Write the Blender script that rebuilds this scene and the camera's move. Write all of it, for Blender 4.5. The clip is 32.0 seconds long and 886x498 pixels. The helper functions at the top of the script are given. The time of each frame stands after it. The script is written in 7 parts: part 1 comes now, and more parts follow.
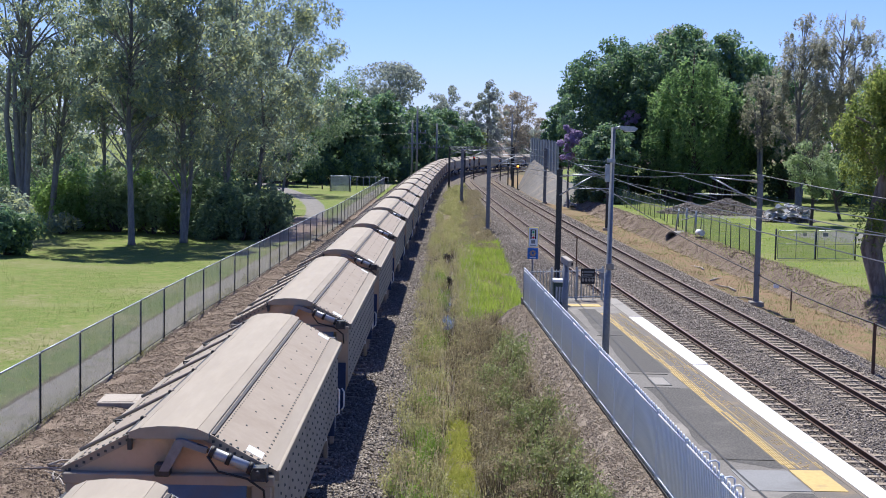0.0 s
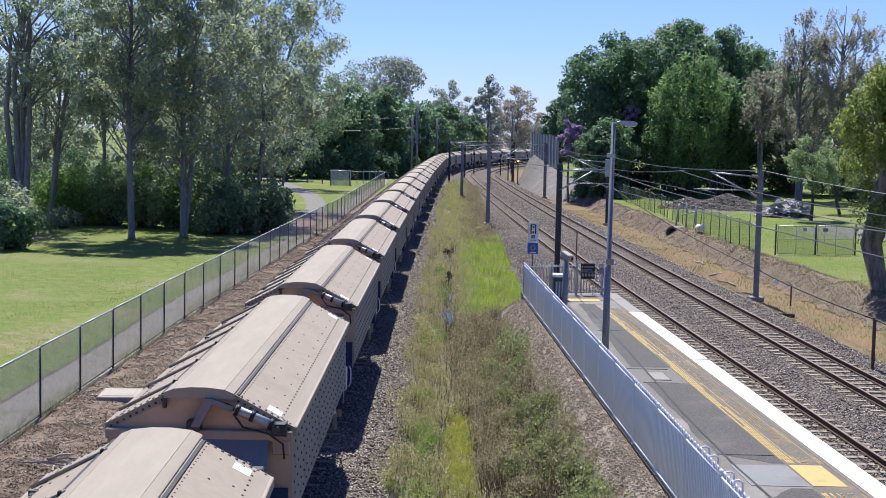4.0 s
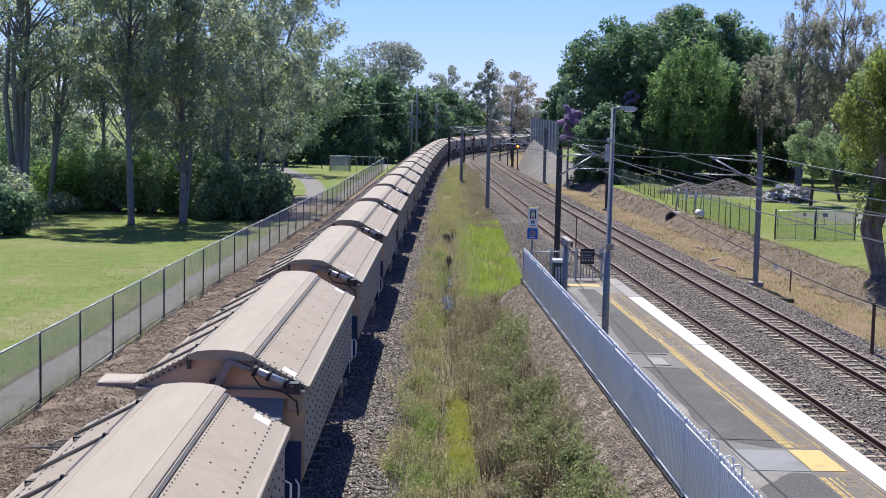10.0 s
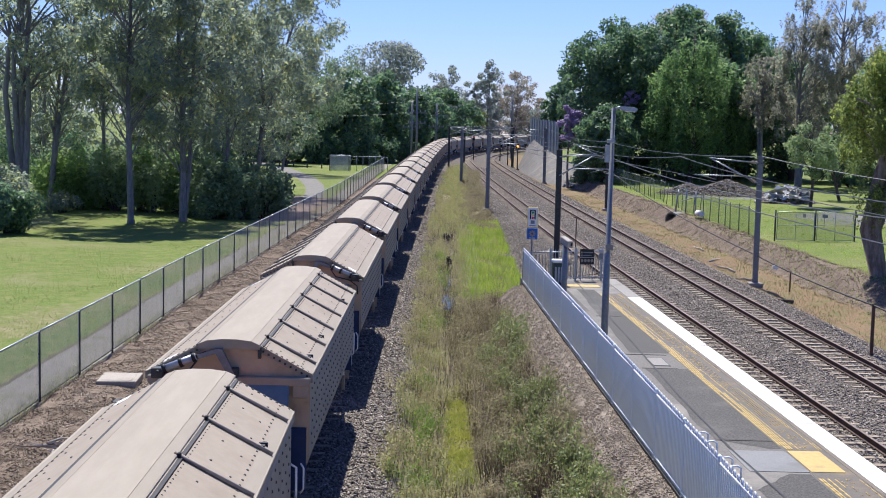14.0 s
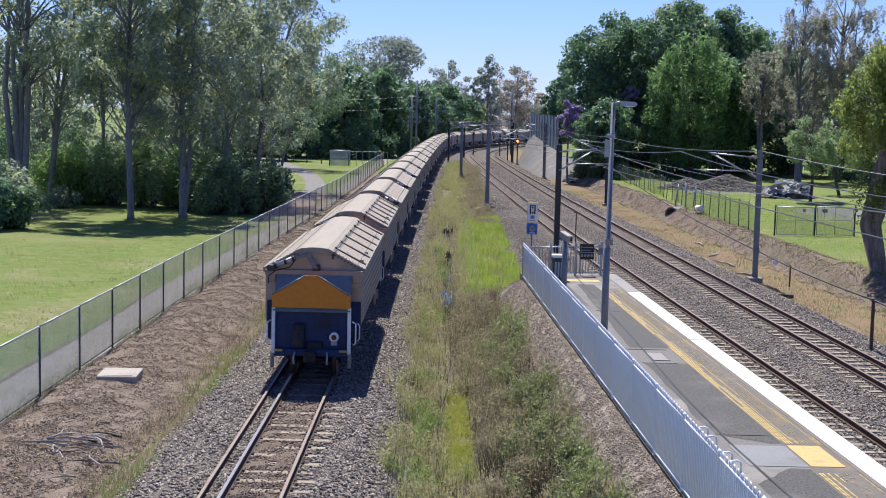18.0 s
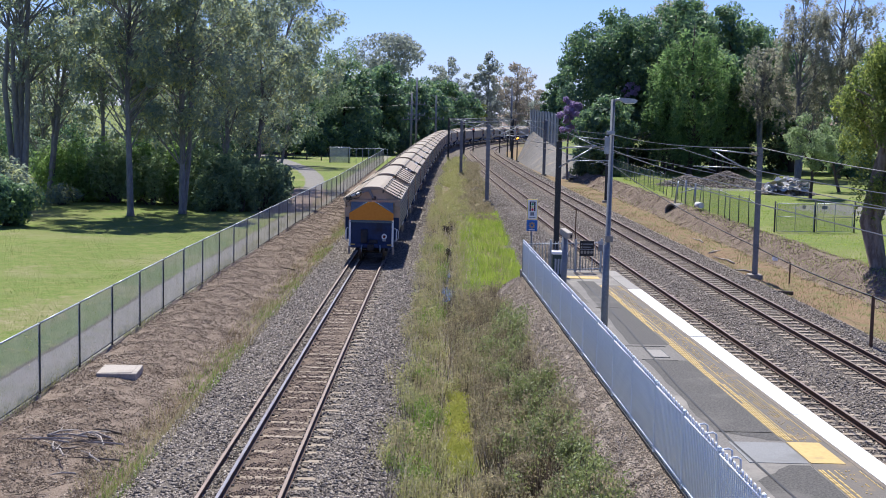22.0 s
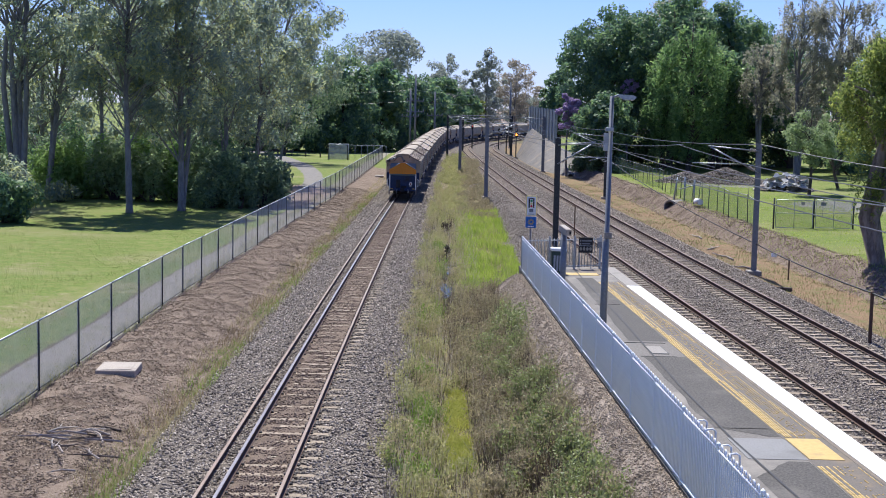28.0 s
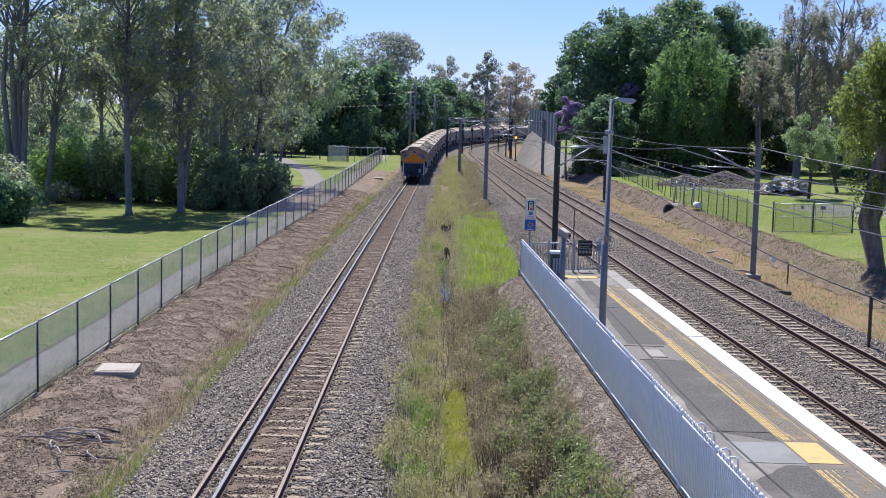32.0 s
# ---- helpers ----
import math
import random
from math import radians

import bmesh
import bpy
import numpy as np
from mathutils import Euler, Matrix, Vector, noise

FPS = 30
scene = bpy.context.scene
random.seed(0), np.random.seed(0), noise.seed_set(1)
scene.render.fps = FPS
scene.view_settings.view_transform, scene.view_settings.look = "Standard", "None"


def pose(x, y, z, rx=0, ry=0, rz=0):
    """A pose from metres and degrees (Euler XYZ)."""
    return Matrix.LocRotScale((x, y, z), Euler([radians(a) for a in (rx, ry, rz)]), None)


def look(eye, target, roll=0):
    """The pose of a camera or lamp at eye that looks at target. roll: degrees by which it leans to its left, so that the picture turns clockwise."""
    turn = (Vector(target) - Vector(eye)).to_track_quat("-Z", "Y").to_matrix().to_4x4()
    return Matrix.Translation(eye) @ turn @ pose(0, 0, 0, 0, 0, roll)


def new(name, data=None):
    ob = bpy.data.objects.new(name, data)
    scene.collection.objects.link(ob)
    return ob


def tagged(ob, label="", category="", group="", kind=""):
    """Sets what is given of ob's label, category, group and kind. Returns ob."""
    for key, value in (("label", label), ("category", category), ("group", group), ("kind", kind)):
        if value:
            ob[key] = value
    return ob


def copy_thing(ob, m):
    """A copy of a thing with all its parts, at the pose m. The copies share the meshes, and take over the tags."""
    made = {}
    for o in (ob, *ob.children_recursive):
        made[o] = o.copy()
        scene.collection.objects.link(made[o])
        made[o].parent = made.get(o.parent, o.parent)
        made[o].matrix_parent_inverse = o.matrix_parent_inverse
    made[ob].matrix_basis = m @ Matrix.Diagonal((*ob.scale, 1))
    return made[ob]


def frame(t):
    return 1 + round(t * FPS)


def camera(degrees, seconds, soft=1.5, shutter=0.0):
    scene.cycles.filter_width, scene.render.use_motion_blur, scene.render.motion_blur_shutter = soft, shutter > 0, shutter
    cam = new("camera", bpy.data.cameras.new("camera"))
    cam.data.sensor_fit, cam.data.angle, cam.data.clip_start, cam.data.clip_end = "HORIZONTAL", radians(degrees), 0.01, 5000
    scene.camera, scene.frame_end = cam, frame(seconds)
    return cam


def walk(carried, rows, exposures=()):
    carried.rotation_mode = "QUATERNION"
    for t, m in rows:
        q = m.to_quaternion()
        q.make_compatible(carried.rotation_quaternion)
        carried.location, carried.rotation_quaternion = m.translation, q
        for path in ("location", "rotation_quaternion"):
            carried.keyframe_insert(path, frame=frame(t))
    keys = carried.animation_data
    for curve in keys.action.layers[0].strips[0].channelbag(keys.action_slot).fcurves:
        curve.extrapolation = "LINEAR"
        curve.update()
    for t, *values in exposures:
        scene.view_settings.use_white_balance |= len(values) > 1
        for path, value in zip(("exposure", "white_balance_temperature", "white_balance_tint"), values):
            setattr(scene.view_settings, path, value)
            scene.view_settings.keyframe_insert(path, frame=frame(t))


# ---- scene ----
# Yaw, pitch and lean of the held camera, in degrees; it stands on a footbridge.
EYE = (3.08, 0.0, 7.13)
TURNS = [
    (0.0, 0.288, -4.616, 1.117), (0.5, 0.286, -4.644, 1.073), (1.0, 0.287, -4.656, 1.147), (1.5, 0.287, -4.693, 1.15),
    (2.0, 0.288, -4.765, 1.143), (2.5, 0.283, -4.825, 1.072), (3.0, 0.284, -4.838, 1.147), (3.5, 0.286, -4.814, 1.224),
    (5.5, 0.264, -5.035, 1.028), (6.0, 0.273, -5.127, 1.009), (6.5, 0.269, -5.301, 0.923), (7.0, 0.258, -5.309, 0.973),
    (7.5, 0.273, -5.296, 1.071), (8.0, 0.265, -5.283, 1.106), (8.5, 0.257, -5.308, 1.138), (9.0, 0.248, -5.404, 1.066),
    (9.5, 0.255, -5.496, 1.022), (10.0, 0.257, -5.453, 1.152), (10.5, 0.247, -5.393, 1.228), (11.0, 0.248, -5.371, 1.265),
    (11.5, 0.238, -5.415, 1.243), (12.0, 0.236, -5.458, 1.195), (12.5, 0.24, -5.466, 1.242), (13.0, 0.242, -5.47, 1.26),
    (13.5, 0.24, -5.47, 1.265), (14.0, 0.243, -5.456, 1.338), (14.5, 0.239, -5.488, 1.313), (16.5, 0.235, -5.647, 1.233),
    (17.0, 0.232, -5.666, 1.252), (17.5, 0.238, -5.655, 1.261), (18.0, 0.232, -5.665, 1.298), (18.5, 0.232, -5.672, 1.311),
    (19.0, 0.229, -5.667, 1.322), (19.5, 0.229, -5.681, 1.325), (20.0, 0.227, -5.743, 1.284), (20.5, 0.236, -5.763, 1.262),
    (21.0, 0.23, -5.751, 1.328), (21.5, 0.224, -5.761, 1.278), (22.0, 0.223, -5.797, 1.278), (22.5, 0.219, -5.828, 1.242),
    (23.0, 0.221, -5.865, 1.248), (23.5, 0.219, -5.844, 1.308), (24.0, 0.214, -5.802, 1.403), (24.5, 0.212, -5.754, 1.466),
    (25.0, 0.207, -5.726, 1.464), (25.5, 0.207, -5.736, 1.49), (27.5, 0.188, -5.758, 1.435), (28.0, 0.178, -5.932, 1.224),
    (28.5, 0.18, -6.001, 1.192), (29.0, 0.17, -5.912, 1.311), (29.5, 0.166, -5.836, 1.436), (30.0, 0.156, -5.762, 1.55),
    (30.5, 0.152, -5.702, 1.635), (31.0, 0.149, -5.718, 1.578), (31.5, 0.154, -5.753, 1.566), (32.0, 0.151, -5.829, 1.442),
]


def aim(yaw, pitch, lean):
    a, b = radians(yaw), radians(pitch)
    ahead = Vector((-math.sin(a) * math.cos(b), math.cos(a) * math.cos(b), math.sin(b)))
    return look(EYE, Vector(EYE) + ahead * 20, lean)


cam = camera(35.97, 32.0, 0.95)
walk(cam, [(t, aim(a, b, c)) for t, a, b, c in TURNS], [(0.0, 0.95, 5950, 12), (32.0, 0.95, 5950, 12)])

# ---- daylight ----
SUN_EL, SUN_AZ = 58.0, -6.0  # degrees; azimuth from straight ahead, to the right
world = bpy.data.worlds.new("sky")
scene.world = world
world.use_nodes = True
wn = world.node_tree.nodes
sky = wn.new("ShaderNodeTexSky")
sky.sky_type = "NISHITA"
sky.sun_disc = False
sky.sun_elevation = radians(SUN_EL)
sky.sun_rotation = radians(SUN_AZ)
sky.air_density, sky.dust_density, sky.ozone_density = 1.0, 0.0, 4.0
wn["Background"].inputs["Strength"].default_value = 0.113
tint = wn.new("ShaderNodeMix")
tint.data_type, tint.blend_type = "RGBA", "MULTIPLY"
tint.inputs["Factor"].default_value = 1.0
tint.inputs[7].default_value = (0.365, 0.40, 0.65, 1)
world.node_tree.links.new(sky.outputs[0], tint.inputs[6])
world.node_tree.links.new(tint.outputs[2], wn["Background"].inputs["Color"])
sun = new("sun", bpy.data.lights.new("sun", "SUN"))
sun.data.energy, sun.data.angle, sun.data.color = 4.0, radians(0.5), (1.0, 0.938, 0.815)
sun_way = Vector((math.sin(radians(SUN_AZ)) * math.cos(radians(SUN_EL)), math.cos(radians(SUN_AZ)) * math.cos(radians(SUN_EL)), math.sin(radians(SUN_EL))))
sun.matrix_world = look(tuple(sun_way * 80), (0, 0, 0))

# ---- materials ----
def shader(name, rough=0.7, metal=0.0, spec=0.3):
    m = bpy.data.materials.new(name)
    m.use_nodes = True
    b = m.node_tree.nodes["Principled BSDF"]
    b.inputs["Roughness"].default_value = rough
    b.inputs["Metallic"].default_value = metal
    b.inputs["Specular IOR Level"].default_value = spec
    return m, m.node_tree.nodes, m.node_tree.links, b


def coords(n, l, world_space=False):
    if world_space:
        return n.new("ShaderNodeNewGeometry").outputs["Position"]
    return n.new("ShaderNodeTexCoord").outputs["Object"]


def noise_of(n, l, co, scale, detail=4.0, rough=0.6, stretch=None):
    if stretch:
        mp = n.new("ShaderNodeMapping")
        mp.inputs["Scale"].default_value = stretch
        l.new(co, mp.inputs["Vector"])
        co = mp.outputs[0]
    t = n.new("ShaderNodeTexNoise")
    t.inputs["Scale"].default_value, t.inputs["Detail"].default_value, t.inputs["Roughness"].default_value = scale, detail, rough
    l.new(co, t.inputs["Vector"])
    return t.outputs["Fac"]


def ramp(n, l, fac, lo, hi):
    r = n.new("ShaderNodeMapRange")
    r.interpolation_type = "SMOOTHSTEP"
    r.inputs["From Min"].default_value, r.inputs["From Max"].default_value = lo, hi
    l.new(fac, r.inputs["Value"])
    return r.outputs["Result"]


def mixc(n, l, fac, a, b):
    m = n.new("ShaderNodeMix")
    m.data_type = "RGBA"
    for sock, v in ((m.inputs["Factor"], fac), (m.inputs[6], a), (m.inputs[7], b)):
        if isinstance(v, (int, float)):
            sock.default_value = v
        elif isinstance(v, tuple):
            sock.default_value = (*v, 1) if len(v) == 3 else v
        else:
            l.new(v, sock)
    return m.outputs[2]


def bumped(n, l, b, height, strength=0.4, dist=0.02):
    u = n.new("ShaderNodeBump")
    u.inputs["Strength"].default_value, u.inputs["Distance"].default_value = strength, dist
    l.new(height, u.inputs["Height"])
    l.new(u.outputs[0], b.inputs["Normal"])


def stuff_mat(name, a, b2, dirt=None, fine=30.0, coarse=1.2, rough=0.8, metal=0.0, bump=0.25, spec=0.3, world_space=False, stretch=None, dirt_amt=(0.5, 0.75)):
    """Two tones in fine grain, a third in coarse stains, fine relief."""
    m, n, l, b = shader(name, rough, metal, spec)
    co = coords(n, l, world_space)
    f = noise_of(n, l, co, fine, 5, 0.65, stretch)
    col = mixc(n, l, ramp(n, l, f, 0.35, 0.65), a, b2)
    if dirt:
        c = noise_of(n, l, co, coarse, 6, 0.65, stretch)
        col = mixc(n, l, ramp(n, l, c, *dirt_amt), col, dirt)
    l.new(col, b.inputs["Base Color"])
    if bump:
        bumped(n, l, b, f, bump, 0.01)
    return m


def pieces_mat(name, cols, rough=0.85, island=True, grain=40.0, spec=0.2):
    """Each piece takes one of several tones by chance."""
    m, n, l, b = shader(name, rough, 0, spec)
    if island:
        r = n.new("ShaderNodeNewGeometry").outputs["Random Per Island"]
    else:
        r = n.new("ShaderNodeObjectInfo").outputs["Random"]
    cr = n.new("ShaderNodeValToRGB")
    el = cr.color_ramp.elements
    while len(el) < len(cols):
        el.new(0.5)
    for i, c in enumerate(cols):
        el[i].position, el[i].color = i / max(1, len(cols) - 1), (*c, 1)
    l.new(r, cr.inputs["Fac"])
    f = noise_of(n, l, coords(n, l, True), grain, 3)
    col = mixc(n, l, ramp(n, l, f, 0.3, 0.8), cr.outputs[0], tuple(x * 0.7 for x in cols[0]))
    l.new(col, b.inputs["Base Color"])
    return m


def leaf_mat(name, cols, through_amt=0.35, rough=0.55, gloss=0.28):
    m, n, l, b = shader(name, rough, 0, gloss)
    r = n.new("ShaderNodeNewGeometry").outputs["Random Per Island"]
    cr = n.new("ShaderNodeValToRGB")
    el = cr.color_ramp.elements
    while len(el) < len(cols):
        el.new(0.5)
    for i, c in enumerate(cols):
        el[i].position, el[i].color = i / max(1, len(cols) - 1), (*c, 1)
    l.new(r, cr.inputs["Fac"])
    f = noise_of(n, l, coords(n, l, True), 0.9, 4)
    col = mixc(n, l, ramp(n, l, f, 0.4, 0.7), cr.outputs[0], cols[-1])
    l.new(col, b.inputs["Base Color"])
    t = n.new("ShaderNodeBsdfTranslucent")
    l.new(col, t.inputs["Color"])
    mx = n.new("ShaderNodeMixShader")
    mx.inputs[0].default_value = through_amt
    l.new(b.outputs[0], mx.inputs[1])
    l.new(t.outputs[0], mx.inputs[2])
    l.new(mx.outputs[0], n["Material Output"].inputs["Surface"])
    return m


M = {}
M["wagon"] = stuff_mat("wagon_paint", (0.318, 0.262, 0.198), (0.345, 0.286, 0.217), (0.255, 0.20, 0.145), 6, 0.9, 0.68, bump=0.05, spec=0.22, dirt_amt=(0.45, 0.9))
M["lid"] = stuff_mat("lid_paint", (0.308, 0.262, 0.20), (0.34, 0.29, 0.222), (0.262, 0.216, 0.158), 3, 0.7, 0.66, spec=0.22, bump=0.04, stretch=(1.5, 0.25, 1), dirt_amt=(0.45, 0.95))
# Body sides and end flanges: a darker beige than the roof slopes.
M["wagon_side"] = stuff_mat("wagon_side_beige", (0.27, 0.235, 0.19), (0.31, 0.27, 0.215), (0.17, 0.14, 0.11), 5, 1.1, 0.65, bump=0.08, stretch=(1, 1, 0.4), dirt_amt=(0.42, 0.9))
M["wagon_end"] = stuff_mat("wagon_end_sheet", (0.42, 0.33, 0.24), (0.46, 0.36, 0.27), (0.27, 0.21, 0.15), 4, 1.0, 0.45, bump=0.06, metal=0.2)
M["grey_steel"] = stuff_mat("grey_steel", (0.36, 0.38, 0.40), (0.42, 0.44, 0.46), (0.2, 0.18, 0.16), 8, 1.5, 0.4, 0.5, 0.05)
M["arm_brown"] = stuff_mat("arm_brown_paint", (0.24, 0.20, 0.165), (0.29, 0.245, 0.20), (0.15, 0.12, 0.10), 8, 1.5, 0.6, 0.0, 0.05)
M["ram_grey"] = stuff_mat("ram_steel", (0.33, 0.35, 0.37), (0.40, 0.41, 0.42), (0.12, 0.11, 0.10), 9, 1.6, 0.42, 0.35, 0.04)
M["navy"] = stuff_mat("navy_paint", (0.011, 0.027, 0.082), (0.016, 0.036, 0.104), (0.015, 0.016, 0.025), 7, 1.2, 0.5, bump=0.05)
M["gear_dark"] = stuff_mat("greasy_gear", (0.012, 0.015, 0.024), (0.022, 0.025, 0.034), (0.05, 0.04, 0.035), 9, 1.4, 0.6, 0.1, 0.08)
M["blue_sheet"] = stuff_mat("blue_sheet", (0.10, 0.155, 0.19), (0.125, 0.18, 0.215), (0.14, 0.15, 0.15), 5, 1.2, 0.4, bump=0.04)
M["orange"] = stuff_mat("orange_paint", (0.58, 0.205, 0.017), (0.62, 0.235, 0.024), (0.36, 0.14, 0.025), 9, 1.3, 0.5, bump=0.04, dirt_amt=(0.55, 0.95))
M["white_paint"] = stuff_mat("white_paint", (0.72, 0.72, 0.70), (0.78, 0.78, 0.76), (0.5, 0.48, 0.44), 10, 1.5, 0.5, bump=0.05)
M["yellow_paint"] = stuff_mat("yellow_paint", (0.47, 0.33, 0.105), (0.53, 0.38, 0.13), (0.37, 0.265, 0.11), 10, 2.0, 0.6, bump=0.1)
M["black_steel"] = stuff_mat("black_steel", (0.018, 0.018, 0.02), (0.03, 0.03, 0.032), (0.06, 0.045, 0.035), 12, 2.0, 0.6, 0.2, 0.1)
M["wheel"] = stuff_mat("wheel_steel", (0.05, 0.04, 0.035), (0.08, 0.06, 0.05), None, 12, 2.0, 0.5, 0.6, 0.1)
M["rail_top"] = stuff_mat("rail_steel", (0.30, 0.27, 0.26), (0.36, 0.34, 0.34), (0.22, 0.15, 0.11), 12, 0.5, 0.35, 0.8, 0.05)
M["rail_dull"] = stuff_mat("rail_dull", (0.17, 0.13, 0.105), (0.22, 0.17, 0.14), (0.12, 0.085, 0.065), 12, 0.8, 0.55, 0.5, 0.08)
M["rail_side"] = stuff_mat("rail_rust", (0.075, 0.045, 0.032), (0.11, 0.065, 0.045), (0.05, 0.035, 0.03), 15, 1.0, 0.8, 0.1, 0.15)
M["sleeper"] = pieces_mat("concrete_sleeper", [(0.31, 0.25, 0.183), (0.37, 0.308, 0.234), (0.26, 0.21, 0.155), (0.34, 0.287, 0.222)], 0.9, False, 6)
M["stone"] = pieces_mat("ballast_stone", [(0.12, 0.102, 0.084), (0.27, 0.233, 0.195), (0.42, 0.365, 0.31), (0.19, 0.163, 0.136), (0.62, 0.55, 0.47)], 0.9)
M["stone_brown"] = pieces_mat("brown_ballast_stone", [(0.16, 0.12, 0.095), (0.22, 0.17, 0.135), (0.28, 0.22, 0.18), (0.14, 0.10, 0.085)], 0.9)
M["chip"] = pieces_mat("bark_chip", [(0.195, 0.150, 0.112), (0.30, 0.24, 0.185), (0.52, 0.44, 0.35), (0.10, 0.075, 0.055), (0.25, 0.198, 0.15)], 0.95, True, 1.3)
M["gravel"] = pieces_mat("bank_gravel", [(0.34, 0.28, 0.215), (0.46, 0.385, 0.30), (0.22, 0.175, 0.13), (0.60, 0.51, 0.41)], 0.95)
M["fence_blue"] = stuff_mat("pale_fence_paint", (0.68, 0.755, 0.755), (0.73, 0.80, 0.80), (0.59, 0.645, 0.645), 8, 1.0, 0.45, 0.0, 0.03)
# Whiter copy of the fence paint: the bright highlight of the tops, as colour.
M["fence_top_lit"] = stuff_mat("lit_fence_top", (0.78, 0.80, 0.83), (0.82, 0.84, 0.86), (0.55, 0.58, 0.63), 8, 1.0, 0.4, 0.0, 0.03)
M["slab_grey"] = stuff_mat("smooth_grey_slab", (0.20, 0.20, 0.195), (0.235, 0.235, 0.23), (0.17, 0.168, 0.16), 30, 0.8, 0.8, 0, 0.1, world_space=True)
M["tactile_base"] = stuff_mat("tactile_base", (0.115, 0.103, 0.088), (0.16, 0.14, 0.115), (0.215, 0.165, 0.105), 30, 1.1, 0.85, 0, 0.2, world_space=True, dirt_amt=(0.5, 0.7))
M["galv"] = stuff_mat("galvanised_steel", (0.30, 0.33, 0.36), (0.37, 0.40, 0.43), (0.22, 0.23, 0.25), 14, 1.5, 0.45, 0.5, 0.05)
M["lamp_steel"] = stuff_mat("weathered_lamp_steel", (0.17, 0.185, 0.20), (0.22, 0.235, 0.25), (0.14, 0.145, 0.155), 14, 1.2, 0.5, 0.4, 0.05)
M["dead_dark"] = leaf_mat("dead_plant", [(0.03, 0.026, 0.022), (0.05, 0.042, 0.035)], 0.1, 0.8)
M["mast"] = stuff_mat("mast_steel", (0.17, 0.185, 0.205), (0.22, 0.235, 0.255), (0.12, 0.125, 0.13), 9, 0.6, 0.6, 0.3, 0.06)
M["post_dark"] = stuff_mat("dark_post", (0.035, 0.04, 0.042), (0.06, 0.065, 0.065), (0.11, 0.10, 0.09), 14, 1.2, 0.6, 0.2, 0.06)
M["rust_post"] = stuff_mat("rusty_post", (0.09, 0.055, 0.04), (0.13, 0.08, 0.055), (0.06, 0.05, 0.045), 14, 1.4, 0.85, 0.1, 0.1)
M["post_green"] = stuff_mat("weathered_green_post", (0.085, 0.10, 0.075), (0.13, 0.145, 0.11), (0.07, 0.06, 0.05), 14, 1.4, 0.8, 0.1, 0.08)
M["wire"] = stuff_mat("wire_metal", (0.15, 0.15, 0.145), (0.20, 0.20, 0.19), None, 14, 1.2, 0.5, 0.5, 0)
M["cable"] = stuff_mat("black_cable", (0.02, 0.02, 0.02), (0.03, 0.03, 0.03), None, 14, 1.2, 0.6, 0, 0)
M["asphalt"] = stuff_mat("platform_asphalt", (0.125, 0.116, 0.103), (0.195, 0.18, 0.158), (0.26, 0.238, 0.205), 18, 0.45, 0.85, 0, 0.3, world_space=True, dirt_amt=(0.48, 0.72))
M["asphalt_dark"] = stuff_mat("dark_asphalt", (0.05, 0.047, 0.042), (0.11, 0.102, 0.09), (0.14, 0.128, 0.112), 22, 0.5, 0.85, 0, 0.3, world_space=True)
M["concrete"] = stuff_mat("grey_concrete", (0.24, 0.225, 0.20), (0.30, 0.28, 0.25), (0.18, 0.165, 0.15), 30, 0.8, 0.85, 0, 0.2, world_space=True)
M["slab"] = stuff_mat("pale_concrete", (0.34, 0.30, 0.255), (0.42, 0.375, 0.32), (0.26, 0.22, 0.18), 25, 1.5, 0.85, 0, 0.2)
M["coping"] = stuff_mat("white_coping", (0.82, 0.80, 0.77), (0.86, 0.84, 0.81), (0.62, 0.59, 0.55), 15, 0.8, 0.7, 0, 0.08, world_space=True, dirt_amt=(0.58, 0.9))
M["brown_strip"] = stuff_mat("brown_strip", (0.15, 0.125, 0.095), (0.21, 0.175, 0.135), (0.12, 0.10, 0.08), 30, 1.5, 0.85, 0, 0.2, world_space=True)
M["green_box"] = stuff_mat("green_paint", (0.03, 0.055, 0.045), (0.04, 0.07, 0.055), None, 8, 1.5, 0.5, 0, 0.03)
M["sign_white"] = stuff_mat("sign_white", (0.78, 0.78, 0.76), (0.82, 0.82, 0.80), None, 8, 1.5, 0.45, 0, 0)
M["sign_yellow"] = stuff_mat("sign_yellow", (0.75, 0.62, 0.22), (0.8, 0.66, 0.25), None, 8, 1.5, 0.45, 0, 0)
M["sign_blue"] = stuff_mat("sign_blue", (0.02, 0.12, 0.42), (0.03, 0.15, 0.48), None, 8, 1.5, 0.45, 0, 0)
M["sign_red"] = stuff_mat("sign_red", (0.6, 0.02, 0.03), (0.65, 0.03, 0.04), None, 8, 1.5, 0.45, 0, 0)
M["lens_dark"] = stuff_mat("dark_red_lens", (0.10, 0.02, 0.018), (0.13, 0.03, 0.025), None, 8, 1.5, 0.25, 0, 0)
M["sign_green"] = stuff_mat("sign_green", (0.02, 0.25, 0.08), (0.03, 0.3, 0.1), None, 8, 1.5, 0.45, 0, 0)
M["sign_black"] = stuff_mat("sign_black", (0.012, 0.012, 0.014), (0.02, 0.02, 0.022), None, 8, 1.5, 0.4, 0, 0)
M["bark"] = stuff_mat("gum_bark", (0.15, 0.147, 0.148), (0.23, 0.223, 0.22), (0.09, 0.085, 0.082), 8, 0.8, 0.9, 0, 0.5, world_space=True, stretch=(1, 1, 0.25))
M["bark_dark"] = stuff_mat("dark_bark", (0.06, 0.048, 0.04), (0.10, 0.08, 0.065), (0.15, 0.13, 0.11), 8, 0.8, 0.95, 0, 0.6, world_space=True, stretch=(1, 1, 0.25))
